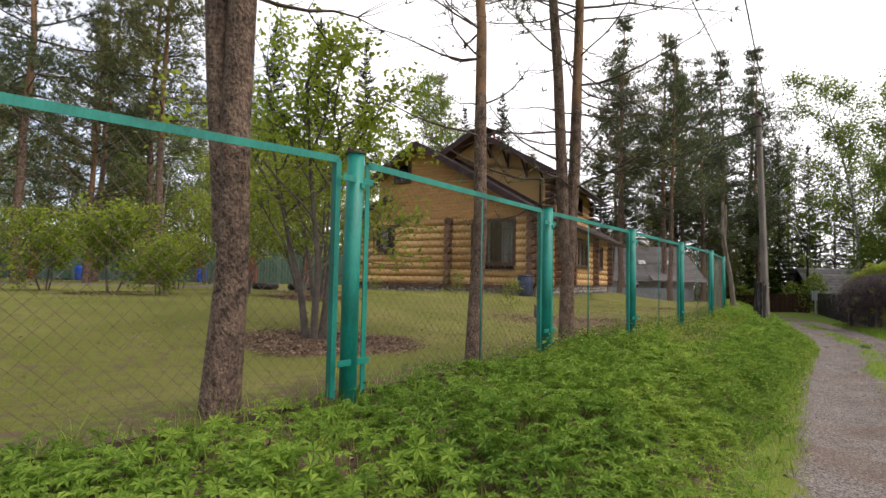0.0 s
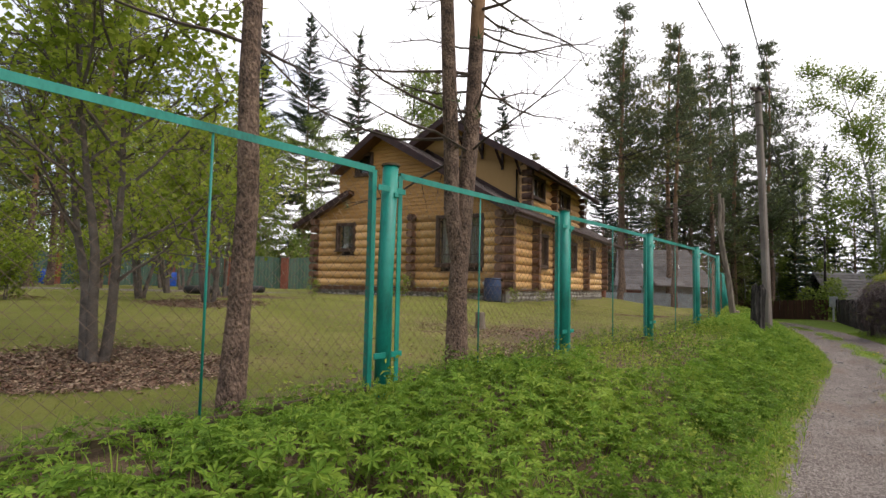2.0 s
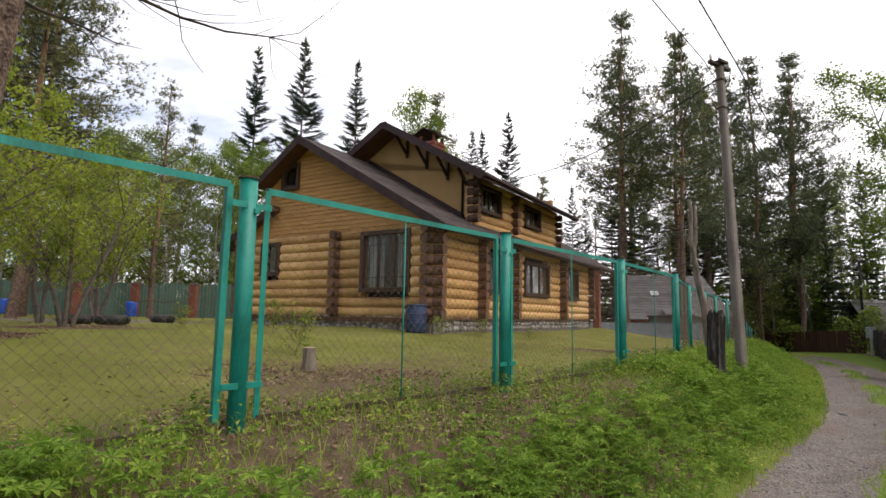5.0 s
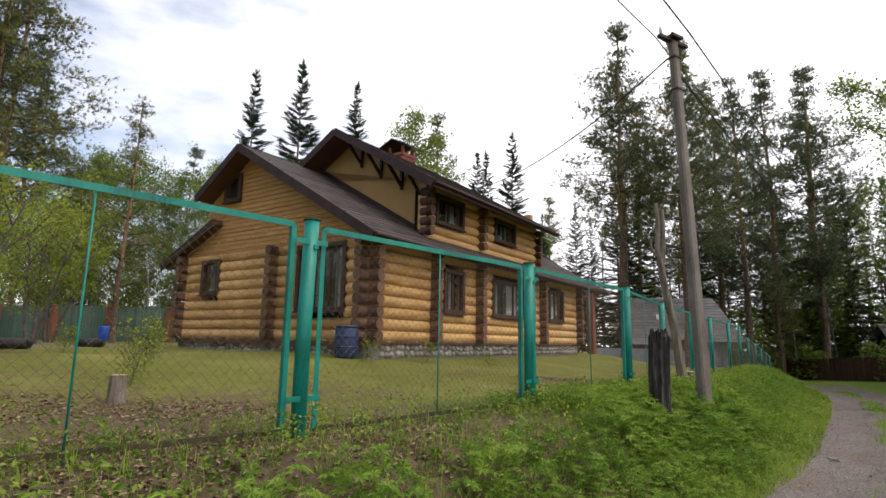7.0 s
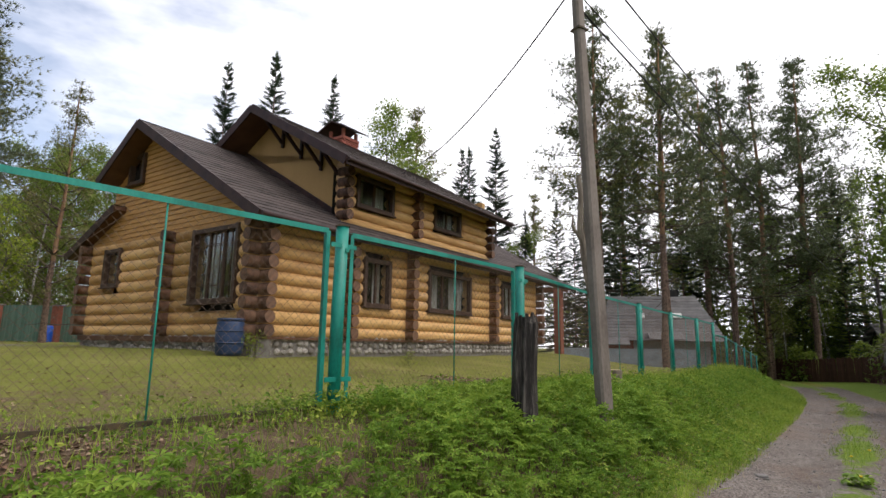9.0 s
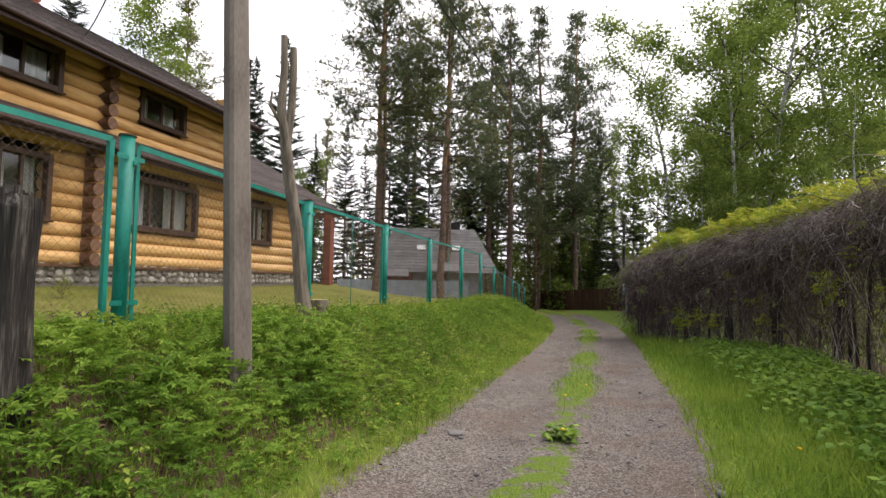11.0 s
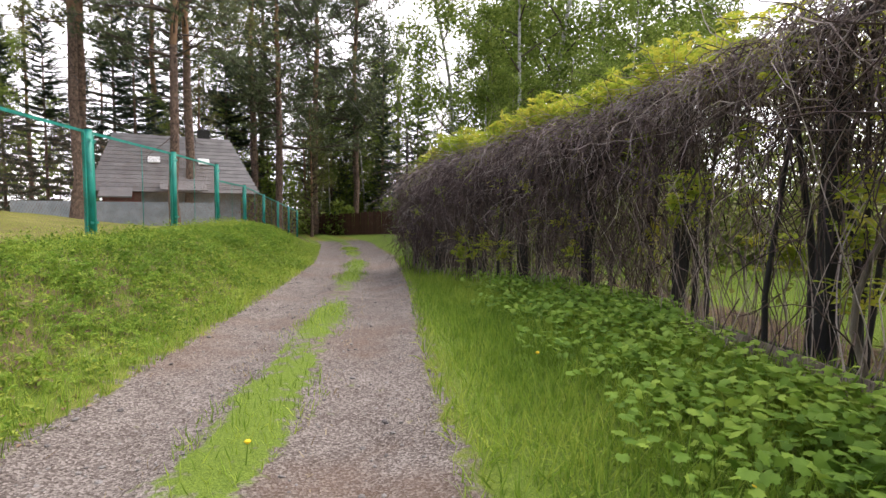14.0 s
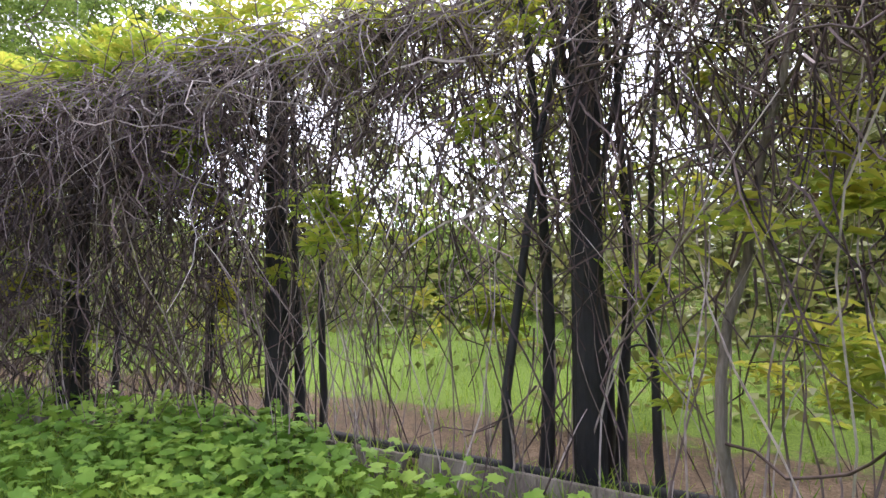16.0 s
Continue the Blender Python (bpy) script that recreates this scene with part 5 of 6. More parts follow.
def broadleaf_data(seed, h, spread, r0, bark, leaf_mat, leaf=0.09, first=0.3, stems=1, leaves=9000, droop=-0.03, open_out=0.5, loose=1.15):
    """Meshes of a birch or an orchard tree: one or more stems that fork, and a crown of separate leaves in clumps."""
    r = np.random.default_rng(seed)
    limbs, trunks, spots = [], [], []
    for s in range(stems):
        a0 = r.uniform(0, 2 * np.pi)
        d = np.array([np.cos(a0) * 0.19, np.sin(a0) * 0.19, 1.0]) if stems > 1 else np.array([r.normal(0, 0.03), r.normal(0, 0.03), 1])
        pts = bent((0.09 * np.cos(a0) * (stems > 1), 0.09 * np.sin(a0) * (stems > 1), -0.05), d, h * (0.95 if stems == 1 else r.uniform(0.75, 0.95)), 12, r, 0.05, 0.02)
        trunks.append(tube(pts, np.linspace(r0 * 1.1, r0 * 0.12, 13), 9))
        nb = int(16 if stems == 1 else 9)
        for k in range(nb):
            f = first + (0.98 - first) * (k + r.uniform(0, 1)) / nb
            i = min(11, int(f * 12))
            b = pts[i] + (pts[i + 1] - pts[i]) * (f * 12 - i)
            a = k * 2.4 + r.uniform(-0.6, 0.6)
            ln = spread * (0.45 + 0.75 * math.sin(math.pi * min(1, (f - first) / (1 - first) * 0.75 + 0.22))) * r.uniform(0.7, 1.15)
            bp = bent(b, (np.cos(a), np.sin(a), open_out + 0.5 * f), ln, 7, r, 0.12, 0.03)
            limbs.append(tube(bp, np.linspace(r0 * 0.33, 0.006, 8), 5))
            for q in range(7):
                g = r.uniform(0.25, 1.0)
                j = min(7, int(g * 7.99))
                sd = (bp[-1] - bp[0]) / ln + r.normal(0, 0.55, 3)
                sp = bent(bp[j], sd, ln * r.uniform(0.25, 0.5), 5, r, 0.2, droop)
                limbs.append(tube(sp, np.linspace(0.009, 0.003, 6), 3))
                spots += list(sp[1:])
                tw = bent(sp[3], sd + r.normal(0, 0.8, 3), ln * 0.2, 3, r, 0.25, droop * 2)
                limbs.append(tube(tw, np.linspace(0.005, 0.002, 4), 3))
                spots += list(tw[1:])
    S = np.array(spots)
    P = S[r.integers(0, len(S), leaves)] + r.normal(0, 1, (leaves, 3)) * np.array([1, 1, 0.8]) * leaf * loose
    V, F = scattered(LEAF_T, LEAF_F, turns(leaves, r.uniform(0.6, 1.25, leaves) * leaf, 1.1, r), P)
    tv, tf = joined(trunks)
    lv, lf = joined(limbs)
    return [("trunk", np_mesh("trunk", tv, tf, bark, True)), ("branchwork", np_mesh("branchwork", lv, lf, bark if stems > 1 else TWIG)), ("crown", np_mesh("crown", V, F, leaf_mat))]


def plant(name, data, at, label, group="", turn=0.0, size=1.0, cat="tree", sink=0.08):
    x, y = at
    t = tagged(new(name), label, cat, group)
    t.matrix_world = pose(x, y, float(height(x, y)) - sink, 0, 0, turn) @ Matrix.Diagonal((size, size, size, 1))
    for nm, me in data:
        ob = part(nm, me, None, t)
        if nm in ("branchwork", "crown"):
            tagged(ob, kind="stuff")
    return t


# the three pines that stand by the fence
big = pine_data(11, 13.0, 0.4, 3.0, 0.108, NEEDLE_WARM, 0.13, 0.8, 0.22, whorl=0.5, twigs=2.5)
bp_t = plant("pine_tree", big, (-1.41, 3.55), "tall double-stemmed pine with scaly reddish bark beside the fence")
second = tube([(-0.02, 0.03, 1.2), (-0.11, 0.06, 2.4), (-0.2, 0.1, 3.6), (-0.45, 0.2, 6), (-0.6, 0.3, 9)], [0.07, 0.09, 0.088, 0.07, 0.045], 10)
part("second_trunk", np_mesh("second_trunk", *second, PINE_BARK, True), None, bp_t)
slim = pine_data(12, 10.0, 0.42, 2.0, 0.083, NEEDLE, 0.12, 0.8, 0.26, whorl=0.42, twigs=2.5)
plant("pine_tree", slim, (0.35, 6.02), "slender young pine with bare lower branches by the fence")
stem = np.column_stack([np.interp(np.linspace(0, 12, 14), [0, 1.4, 2.2, 12], [0, 0, 0.14, 0.55]), np.zeros(14), np.linspace(0, 12, 14)])
forked = pine_data(13, 12.0, 0.45, 2.9, 0.105, NEEDLE, 0.12, 0.6, 0.2, stem=stem, whorl=0.2, twigs=3.0)
fk_t = plant("pine_tree", forked, (1.85, 8.17), "forked pine with two stems and many bare twigs", turn=38)
second = tube([(0, 0, 1.25), (-0.1, 0, 1.75), (-0.12, 0, 2.4), (-0.2, 0.02, 4), (-0.5, 0.05, 7), (-0.6, 0.1, 11)], [0.09, 0.085, 0.085, 0.075, 0.055, 0.01], 10)
part("second_trunk", np_mesh("second_trunk", *second, PINE_BARK, True), None, fk_t)

# tall pines and spruces beyond the house and along the lane
PINES = [tall_pine_data(21 + k, 20.0, (0.44, 0.32, 0.36, 0.24)[k], (3.6, 3.9, 3.3, 3.7)[k], 0.2, NEEDLE if k != 2 else NEEDLE_WARM, (0.9, 0.2, -0.3, 0.1)[k]) for k in range(4)]
LOW_PINES = [pine_data(27 + k, 13.0, 0.1, 2.6, 0.15, NEEDLE_WARM, 0.17, 0.9, 0.08, whorl=0.75, twigs=0.4) for k in range(2)]
SPRUCES = [spruce_data(31 + k, 20.0, (3.5, 3.9, 3.2)[k]) for k in range(3)]
BIRCHES = [broadleaf_data(41 + k, 15.0, (2.6, 3.0, 2.4)[k], 0.12, BIRCH_BARK, BIRCH_LEAF, 0.15, 0.18, 1, 11500, -0.1, loose=2.2) for k in range(3)]

PINE_AT = [(13.7, 42.75, 21.5, 0), (14.2, 43.2, 20, 2), (17.2, 41.5, 20, 1), (18.4, 46.0, 23, 2), (24.3, 56, 25.5, 1), (30.4, 59.8, 29, 3), (36.2, 64.7, 30, 0), (18.5, 59.3, 24, 0), (25.6, 54, 25, 3), (33.3, 58.3, 26, 1), (28, 66, 27, 1), (-0.3, 59.6, 24.5, 2), (11, 69.2, 18, 2),
           (-14.9, 27.3, 18, 1), (-25, 38.9, 20, 3), (-26.8, 58.5, 21, 0), (-13.2, 25, 18, 2), (-17, 22, 19, 1), (-19, 30, 18, 0), (-22, 26, 18, 3), (-30, 33, 20, 2)]
for x, y, h, k in PINE_AT:
    near = math.hypot(x, y) < 30
    plant("pine_tree", PINES[k], (x, y), "tall pine with bare lower trunk and dark high crown" if not near else "garden pine with olive needles and bare trunk", "tall pines", (x * 37 + y * 11) % 360, h / 20)
for i, (x, y, h) in enumerate(((-15.0, 15.0, 13), (-16.5, 25.5, 14), (-11.5, 31.0, 12), (-20.0, 21.0, 14), (24.0, 12.6, 6.0), (22.6, 10.6, 5.5), (20.5, 54.5, 12), (26.0, 60.5, 13), (31.0, 63.5, 14), (23.0, 66.0, 14), (15.5, 61.5, 13), (28.5, 55.5, 10), (35.0, 67.0, 14), (38.5, 69.0, 15), (42.5, 67.5, 14), (47.5, 66.5, 15), (51.0, 61.0, 15), (53.5, 55.0, 14), (46.0, 73.0, 16), (40.0, 75.0, 16), (50.5, 50.0, 14))):
    plant("pine_tree", LOW_PINES[i % 2], (x, y), "garden pine with olive needles branching low", "garden pines", i * 77, h / 13)
SPRUCE_AT = [(-17, 53.2, 25), (-12.7, 53.8, 26), (-8.7, 58.4, 26), (4, 68.3, 22), (7, 66.7, 23.5), (14.3, 59.6, 12.5), (16, 55.8, 16), (20.3, 61, 17), (16.6, 50.3, 13), (2.6, 73.9, 24), (23.0, 57.5, 15), (27.5, 63, 16), (30.0, 51.5, 5), (12.5, 56, 13), (10.0, 63.0, 14), (19.0, 66, 17), (33.0, 68, 17), (38.0, 62, 18), (25.5, 10.5, 9), (31.5, 9.5, 12), (37.0, 73, 19), (41.5, 71, 18), (45.5, 68, 19), (49.5, 66, 18), (44.0, 75, 20), (39.5, 78, 20), (51.0, 60, 17), (36.0, 58.5, 9), (33.8, 61.0, 8), (48.0, 54, 15), (53.0, 47, 16)]
for i, (x, y, h) in enumerate(SPRUCE_AT):
    if y < 60 and abs(across(x, y)) < 4:
        continue
    plant("spruce_tree", SPRUCES[i % 3], (x, y), "dark green pointed spruce behind the houses", "spruces", (i * 71) % 360, h / 18.8)
BIRCH_AT = [(-3.6, 57, 23), (40.5, 59, 26.9), (31.5, 55, 23.0), (27.5, 42.5, 17.9), (30.8, 59.5, 23.0), (33.5, 43.5, 20.5), (32.3, 34.8, 19.2), (38, 36.7, 21.8), (37.2, 30.5, 14.5), (40, 44, 23.0), (46, 40, 23.0), (-25.1, 44, 15.5), (-25.2, 49, 16), (-19.2, 43, 14), (-31, 42, 15), (-14.5, 44, 14), (-34, 40, 16), (9.5, 62, 13), (3.0, 60, 12), (31, 29, 10), (24.5, 62, 14), (27.5, 58, 16.6), (29, 33.5, 14.7), (36, 41, 20.5), (31.5, 56, 19.2), (29.5, 49, 16.6), (41, 34, 21.8), (27, 8, 12), (35, 5, 14), (-29, 46, 16), (-22, 42, 14), (-17, 47, 15), (-37, 45, 16), (-12, 42, 12), (-9, 46, 14), (-41, 38, 16), (18.0, 57.0, 9), (22.5, 61.0, 10), (26.5, 65.5, 10), (29.8, 58.0, 11.5), (32.5, 61.5, 10), (13.0, 64.0, 9), (28.2, 47.0, 10.2), (31.5, 46.0, 11.5), (30.0, 51.0, 11.5), (28.0, 31.5, 7), (30.0, 36.5, 10.2), (32.0, 38.5, 11.5), (26.8, 28.0, 6), (33.5, 31.0, 9), (-28, 39.5, 11), (-24, 40.5, 10), (-20, 39, 11.5), (-16, 40, 10.5), (-12.5, 39.5, 10), (-32, 40, 12), (-18, 42, 12), (-26.5, 43, 13), (49.0, 62.5, 18), (52.5, 57.0, 18), (53.0, 50.0, 17), (44.5, 68.5, 19), (38.0, 66.0, 17), (33.0, 65.5, 16), (47.5, 49.5, 16), (35.5, 60.5, 13), (43.5, 50.5, 13)]
for i, (x, y, h) in enumerate(BIRCH_AT):
    if 30 < y < 60 and abs(across(x, y)) < 3.5 or math.hypot(x - 40, y - 57) < 5 or h < 16 and 33 < y < 59 and abs(x - 0.72 * y) < 3:
        continue
    plant("birch_tree", BIRCHES[i % 3], (x, y), "light green young-leaved birch with pale thin trunk", "birches", (i * 53) % 360, h / 15)

# orchard trees on the lawn
ORCHARD = [broadleaf_data(51 + k, 4.3, 1.5, 0.055, ORCHARD_BARK, ORCHARD_LEAF, 0.085, 0.26, 3, 6800, -0.02, 0.75) for k in range(3)]
for i, (x, y, s) in enumerate(((-1.84, 7.95, 1.0), (-2.9, 12.9, 0.95), (-4.3, 16.8, 0.95), (-5.0, 14.2, 0.85), (-7.2, 19.5, 0.95), (-9.0, 24.0, 1.1), (-12.0, 28.0, 1.15))):
    plant("orchard_tree", ORCHARD[i % 3], (x, y), "several-stemmed fruit tree with fresh green leaves on the lawn", "orchard trees", i * 97, s)
SHRUB = broadleaf_data(61, 1.9, 0.95, 0.022, ORCHARD_BARK, ORCHARD_LEAF, 0.085, 0.2, 3, 4500, -0.02, 0.6)
for i, (x, y, s) in enumerate(((-7.6, 12.6, 1.05), (-6.0, 11.7, 0.6), (-8.4, 17.6, 0.9), (-9.8, 13.6, 1.0))):
    plant("garden_shrub", SHRUB, (x, y), "small fruit bush with yellow-green leaves on the lawn", "garden shrubs", i * 67, s, "shrub")
SAPLING = broadleaf_data(62, 1.9, 0.8, 0.018, ORCHARD_BARK, ORCHARD_LEAF, 0.12, 0.2, 1, 380, -0.02, 0.6)
for x, y, s in ((1.75, 14.3, 0.42), (0.4, 16.75, 0.4), (3.7, 19.75, 0.3), (4.7, 21.4, 0.28), (-2.2, 17.6, 0.3), (6.2, 22.8, 0.22)):
    plant("sapling", SAPLING, (x, y), "small leafy sapling on the lawn", "saplings", x * 90, s, "sapling")


def far_woods():
    """Woods that close the horizon on every side: trunks, dark conifer spires and light crowns."""
    r = np.random.default_rng(77)
    chunks, leaves, sizes = [], [], []
    for k in range(300):
        a = r.uniform(0, 2 * np.pi)
        d = r.uniform(72, 125)
        x, y = 10 + d * np.cos(a), 22 + d * np.sin(a) * 1.05
        h = r.uniform(11, 17) * (0.75 if abs(math.atan2(x - 10, y - 22)) < 0.5 else 1.0)
        z = float(height(x, y)) - 0.5
        chunks.append(tube([(x, y, z), (x, y, z + h * 0.9)], [0.18, 0.05], 5))
        m = 210
        f = r.uniform(0.12, 1, m) ** 0.8
        w = (1 - f) * 3.0 + 0.4 if k % 3 == 0 else 3.2 * np.sin(np.pi * np.clip(f * 0.9 + 0.05, 0, 1)) ** 0.6
        th = r.uniform(0, 2 * np.pi, m)
        q = np.sqrt(r.uniform(0.1, 1, m)) * w
        leaves.append(np.stack([x + q * np.cos(th), y + q * np.sin(th), z + h * f], 1))
        sizes.append(r.uniform(0.5, 1.0, m))
    P = np.concatenate(leaves)
    V, F = scattered(LEAF_T, LEAF_F, turns(len(P), np.concatenate(sizes), 1.0, r), P)
    t = tagged(new("far_woods"), "mixed woods of pine and birch closing the horizon", "woods", kind="stuff")
    part("crowns", np_mesh("crowns", V, F, FAR_LEAF), None, t)
    part("trunks", np_mesh("trunks", *joined(chunks), PINE_BARK), None, t)


far_woods()


def undergrowth():
    """Bushes and saplings along the wood's edge beyond the lane's end and right of the hedge."""
    r = np.random.default_rng(78)
    P, S = [], []
    for k in range(340):
        side = k % 3 if k < 190 else 3 if k < 270 else 4
        if side == 0:
            x, y = r.uniform(17, 40), r.uniform(55, 72)
        elif side == 3:
            x, y = r.uniform(27, 40), r.uniform(30, 56)
            if x < lane_x(y) + 5:
                continue
        elif side == 4:
            x, y = r.uniform(25, 35), r.uniform(7, 30)
        elif side == 1:
            x, y = r.uniform(27, 52), r.uniform(8, 62)
            if x < lane_x(y) + 7:
                continue
        else:
            x, y = r.uniform(-42, -6), r.uniform(39, 48)
        if abs(x - 0.72 * y) < 2.2 and 33 < y < 59:
            continue
        z = float(height(x, y))
        h, w = r.uniform(1.5, 4.2) * (1.5 if side == 0 else 0.55 if side == 4 else 1), r.uniform(0.9, 1.9)
        m = int(330 * w)
        f = r.uniform(0, 1, m)
        th = r.uniform(0, 2 * np.pi, m)
        q = np.sqrt(r.uniform(0.05, 1, m)) * w * np.sqrt(np.clip(1.05 - f, 0, 1))
        P.append(np.stack([x + q * np.cos(th), y + q * np.sin(th), z + f * h], 1))
        S.append(r.uniform(0.14, 0.32, m))
    P = np.concatenate(P)
    V, F = scattered(LEAF_T, LEAF_F, turns(len(P), np.concatenate(S), 1.0, r), P)
    tagged(new("undergrowth", np_mesh("undergrowth", V, F, BIRCH_LEAF)), "leafy bushes and saplings at the edge of the wood", "bushes", kind="stuff")


undergrowth()


# ---- the vine-covered trellis ----
HEDGE = [(14.6, 11.4), (16.3, 14.5), (18.03, 17.62), (19.12, 19.49), (19.6, 21.2), (19.95, 23.0), (20.25, 24.8), (20.55, 26.5), (21.05, 28.3)]
HX, HY = np.array([p[0] for p in HEDGE]), np.array([p[1] for p in HEDGE])
HS = np.concatenate([[0], np.cumsum(np.hypot(np.diff(HX), np.diff(HY)))])


def hedge_at(s, off=0.0):
    """A point of the trellis line, off metres towards the lane."""
    x, y = np.interp(s, HS, HX), np.interp(s, HS, HY)
    dx, dy = np.interp(s + 0.3, HS, HX) - np.interp(s - 0.3, HS, HX), np.interp(s + 0.3, HS, HY) - np.interp(s - 0.3, HS, HY)
    n = np.hypot(dx, dy) + 1e-9
    return x - dy / n * off, y + dx / n * off


def trellis():
    t = thing("vine_trellis", (HEDGE[0][0], HEDGE[0][1], 0), "black-posted trellis with a top beam carrying the climbing vine", "trellis")
    o = Vector((HEDGE[0][0], HEDGE[0][1], 0))
    for i, (x, y) in enumerate(HEDGE):
        z = float(height(x, y))
        rough_log([Vector((x, y, z - 0.2)) - o, Vector((x + 0.01, y, z + 1.2)) - o, Vector((x + 0.03, y, z + 2.55)) - o], [0.082, 0.075, 0.07], POST_BLACK, t, "post", 100 + i, 12, 0.05)
    for i in range(len(HEDGE) - 1):
        a, b = HEDGE[i], HEDGE[i + 1]
        for zz, rr in ((2.52, 0.05), (0.05, 0.038)):
            p, q = Vector((*a, float(height(*a)) + zz)) - o, Vector((*b, float(height(*b)) + zz)) - o
            tube_part("beam", [p, q], [rr, rr], POST_BLACK, t, 8)
    # tall dark vine stems beside the posts
    r = np.random.default_rng(5)
    for i in range(34):
        k = r.integers(1, len(HS))
        s = HS[k] + r.normal(0, 0.28)
        off = r.normal(-0.05, 0.16)
        x, y = hedge_at(s, off)
        z = float(height(x, y))
        pts = bent((x - o.x, y - o.y, z - 0.05), (r.normal(0, 0.05), r.normal(0, 0.05), 1), 2.6, 9, r, 0.05, 0.03)
        tube_part("vine_stem", pts, np.linspace(r.uniform(0.016, 0.045), 0.012, 10), POST_BLACK, t, 7, caps=False)


trellis()


def drape(s, y0):
    """How far down the curtain hangs: low at the posts and at the far end, high between."""
    near_post = float(np.min(np.abs(HS - s)))
    return max(float(step(25.2, 26.6, y0)), 0.5 - 0.28 * math.exp(-((y0 - 24.0) / 1.6) ** 2) + 0.5 * math.exp(-(near_post / 0.42) ** 2)) * (0.85 + 0.3 * math.sin(s * 5.3) * math.sin(s * 2.1))


def vines():
    r = np.random.default_rng(6)
    total = HS[-1]
    chunks = []
    n = 8200
    for i in range(n):
        s = r.uniform(0.3, total)
        x0, y0 = hedge_at(s)
        thick = 0.8 + 0.2 * float(step(18.8, 21.0, y0))
        if r.uniform() > thick:
            continue
        off = r.uniform(-0.35, 0.55)
        top = 2.35 + 0.22 * math.sqrt(max(0, 1 - (off / 0.6) ** 2)) + r.normal(0, 0.06)
        if y0 > 26.6:
            top -= 0.4 * ((y0 - 26.6) / 1.6) ** 2
        x, y = hedge_at(s, off)
        z = float(height(x, y)) + top
        dense = float(step(19.0, 21.5, y0))
        hang = drape(s, y0)
        ln = r.uniform(0.25, 1.1) + dense * r.uniform(0, 1.1) * hang
        kind = r.uniform()
        if kind < 0.62:
            a = r.uniform(0, 2 * np.pi)
            pts = bent((x, y, z), (0.8 * np.cos(a), 0.8 * np.sin(a), -0.4), ln, 8, r, 0.36, -0.16)
        elif kind < 0.9:
            zz = z - abs(r.normal(0, 0.42 + 0.5 * dense * hang))
            a = r.uniform(0, 2 * np.pi)
            pts = bent((x, y, zz), (np.cos(a), np.sin(a), r.normal(-0.2, 0.4)), r.uniform(0.4, 1.3), 8, r, 0.32, -0.05)
        else:
            g = float(height(x, y))
            pts = bent((x, y, g), (r.normal(0, 0.12), r.normal(0, 0.12), 1), r.uniform(1.2, 2.5), 9, r, 0.14, 0.03)
        rad = r.uniform(0.0022, 0.0065) * (1.7 if r.uniform() < 0.06 else 1)
        chunks.append(tube(pts, np.linspace(rad, rad * 0.45, len(pts)), 3))
    t = tagged(new("vine_curtain"), "dense tangled curtain of dry grey-brown vines", "vines", kind="stuff")
    part("strand_mass", np_mesh("strands", *joined(chunks), VINE), None, t)
    # fine tangle in the thick part, hanging like a mat, coloured dark as inner shade
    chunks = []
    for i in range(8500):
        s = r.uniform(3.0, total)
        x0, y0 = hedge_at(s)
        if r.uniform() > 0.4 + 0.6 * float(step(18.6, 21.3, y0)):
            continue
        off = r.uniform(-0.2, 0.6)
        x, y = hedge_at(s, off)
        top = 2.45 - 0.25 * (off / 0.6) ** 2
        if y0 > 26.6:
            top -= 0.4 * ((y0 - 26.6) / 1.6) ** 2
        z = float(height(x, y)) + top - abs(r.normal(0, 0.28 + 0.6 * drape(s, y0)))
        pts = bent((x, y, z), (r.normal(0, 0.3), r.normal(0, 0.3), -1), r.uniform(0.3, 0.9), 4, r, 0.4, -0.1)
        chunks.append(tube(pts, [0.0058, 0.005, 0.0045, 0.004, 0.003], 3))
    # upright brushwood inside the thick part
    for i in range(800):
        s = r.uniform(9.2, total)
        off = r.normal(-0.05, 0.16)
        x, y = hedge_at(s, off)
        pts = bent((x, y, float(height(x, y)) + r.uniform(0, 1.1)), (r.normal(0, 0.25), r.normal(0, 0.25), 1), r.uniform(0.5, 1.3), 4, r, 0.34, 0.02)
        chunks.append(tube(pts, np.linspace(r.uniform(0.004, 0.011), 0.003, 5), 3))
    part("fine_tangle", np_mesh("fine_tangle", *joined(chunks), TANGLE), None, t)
    # young leaves along the crest and a few lower down
    m = 13000
    s = r.uniform(0.5, total, m) ** 0.8 * total ** 0.2
    off = r.uniform(-0.85, 0.3, m)
    x, y = hedge_at(s, off)
    lump = 0.12 * np.sin(s * 2.1) + 0.08 * np.sin(s * 4.7 + 1) + 0.07 * np.sin(s * 11)
    thin = r.uniform(0, 1, m) < 0.3 + 0.7 * step(17.5, 21.5, y)
    x, y, off, s, lump = x[thin], y[thin], off[thin], s[thin], lump[thin]
    m = len(x)
    z = height(x, y) + 2.5 + lump * 0.9 + r.uniform(0, 1, m) ** 2 * 0.5 - 0.3 * (off + 0.1) ** 2 - 0.5 * np.clip((y - 26.6) / 1.6, 0, 2) ** 2
    P = [np.stack([x, y, z], 1)]
    for k in range(150):
        ss, oo = r.uniform(0.5, total), r.uniform(-0.3, 0.5)
        x, y = hedge_at(ss, oo)
        c = np.array([x, y, float(height(x, y)) + r.uniform(0.5, 2.2)])
        P.append(c + r.normal(0, 0.07, (r.integers(8, 22), 3)))
    P = np.concatenate(P)
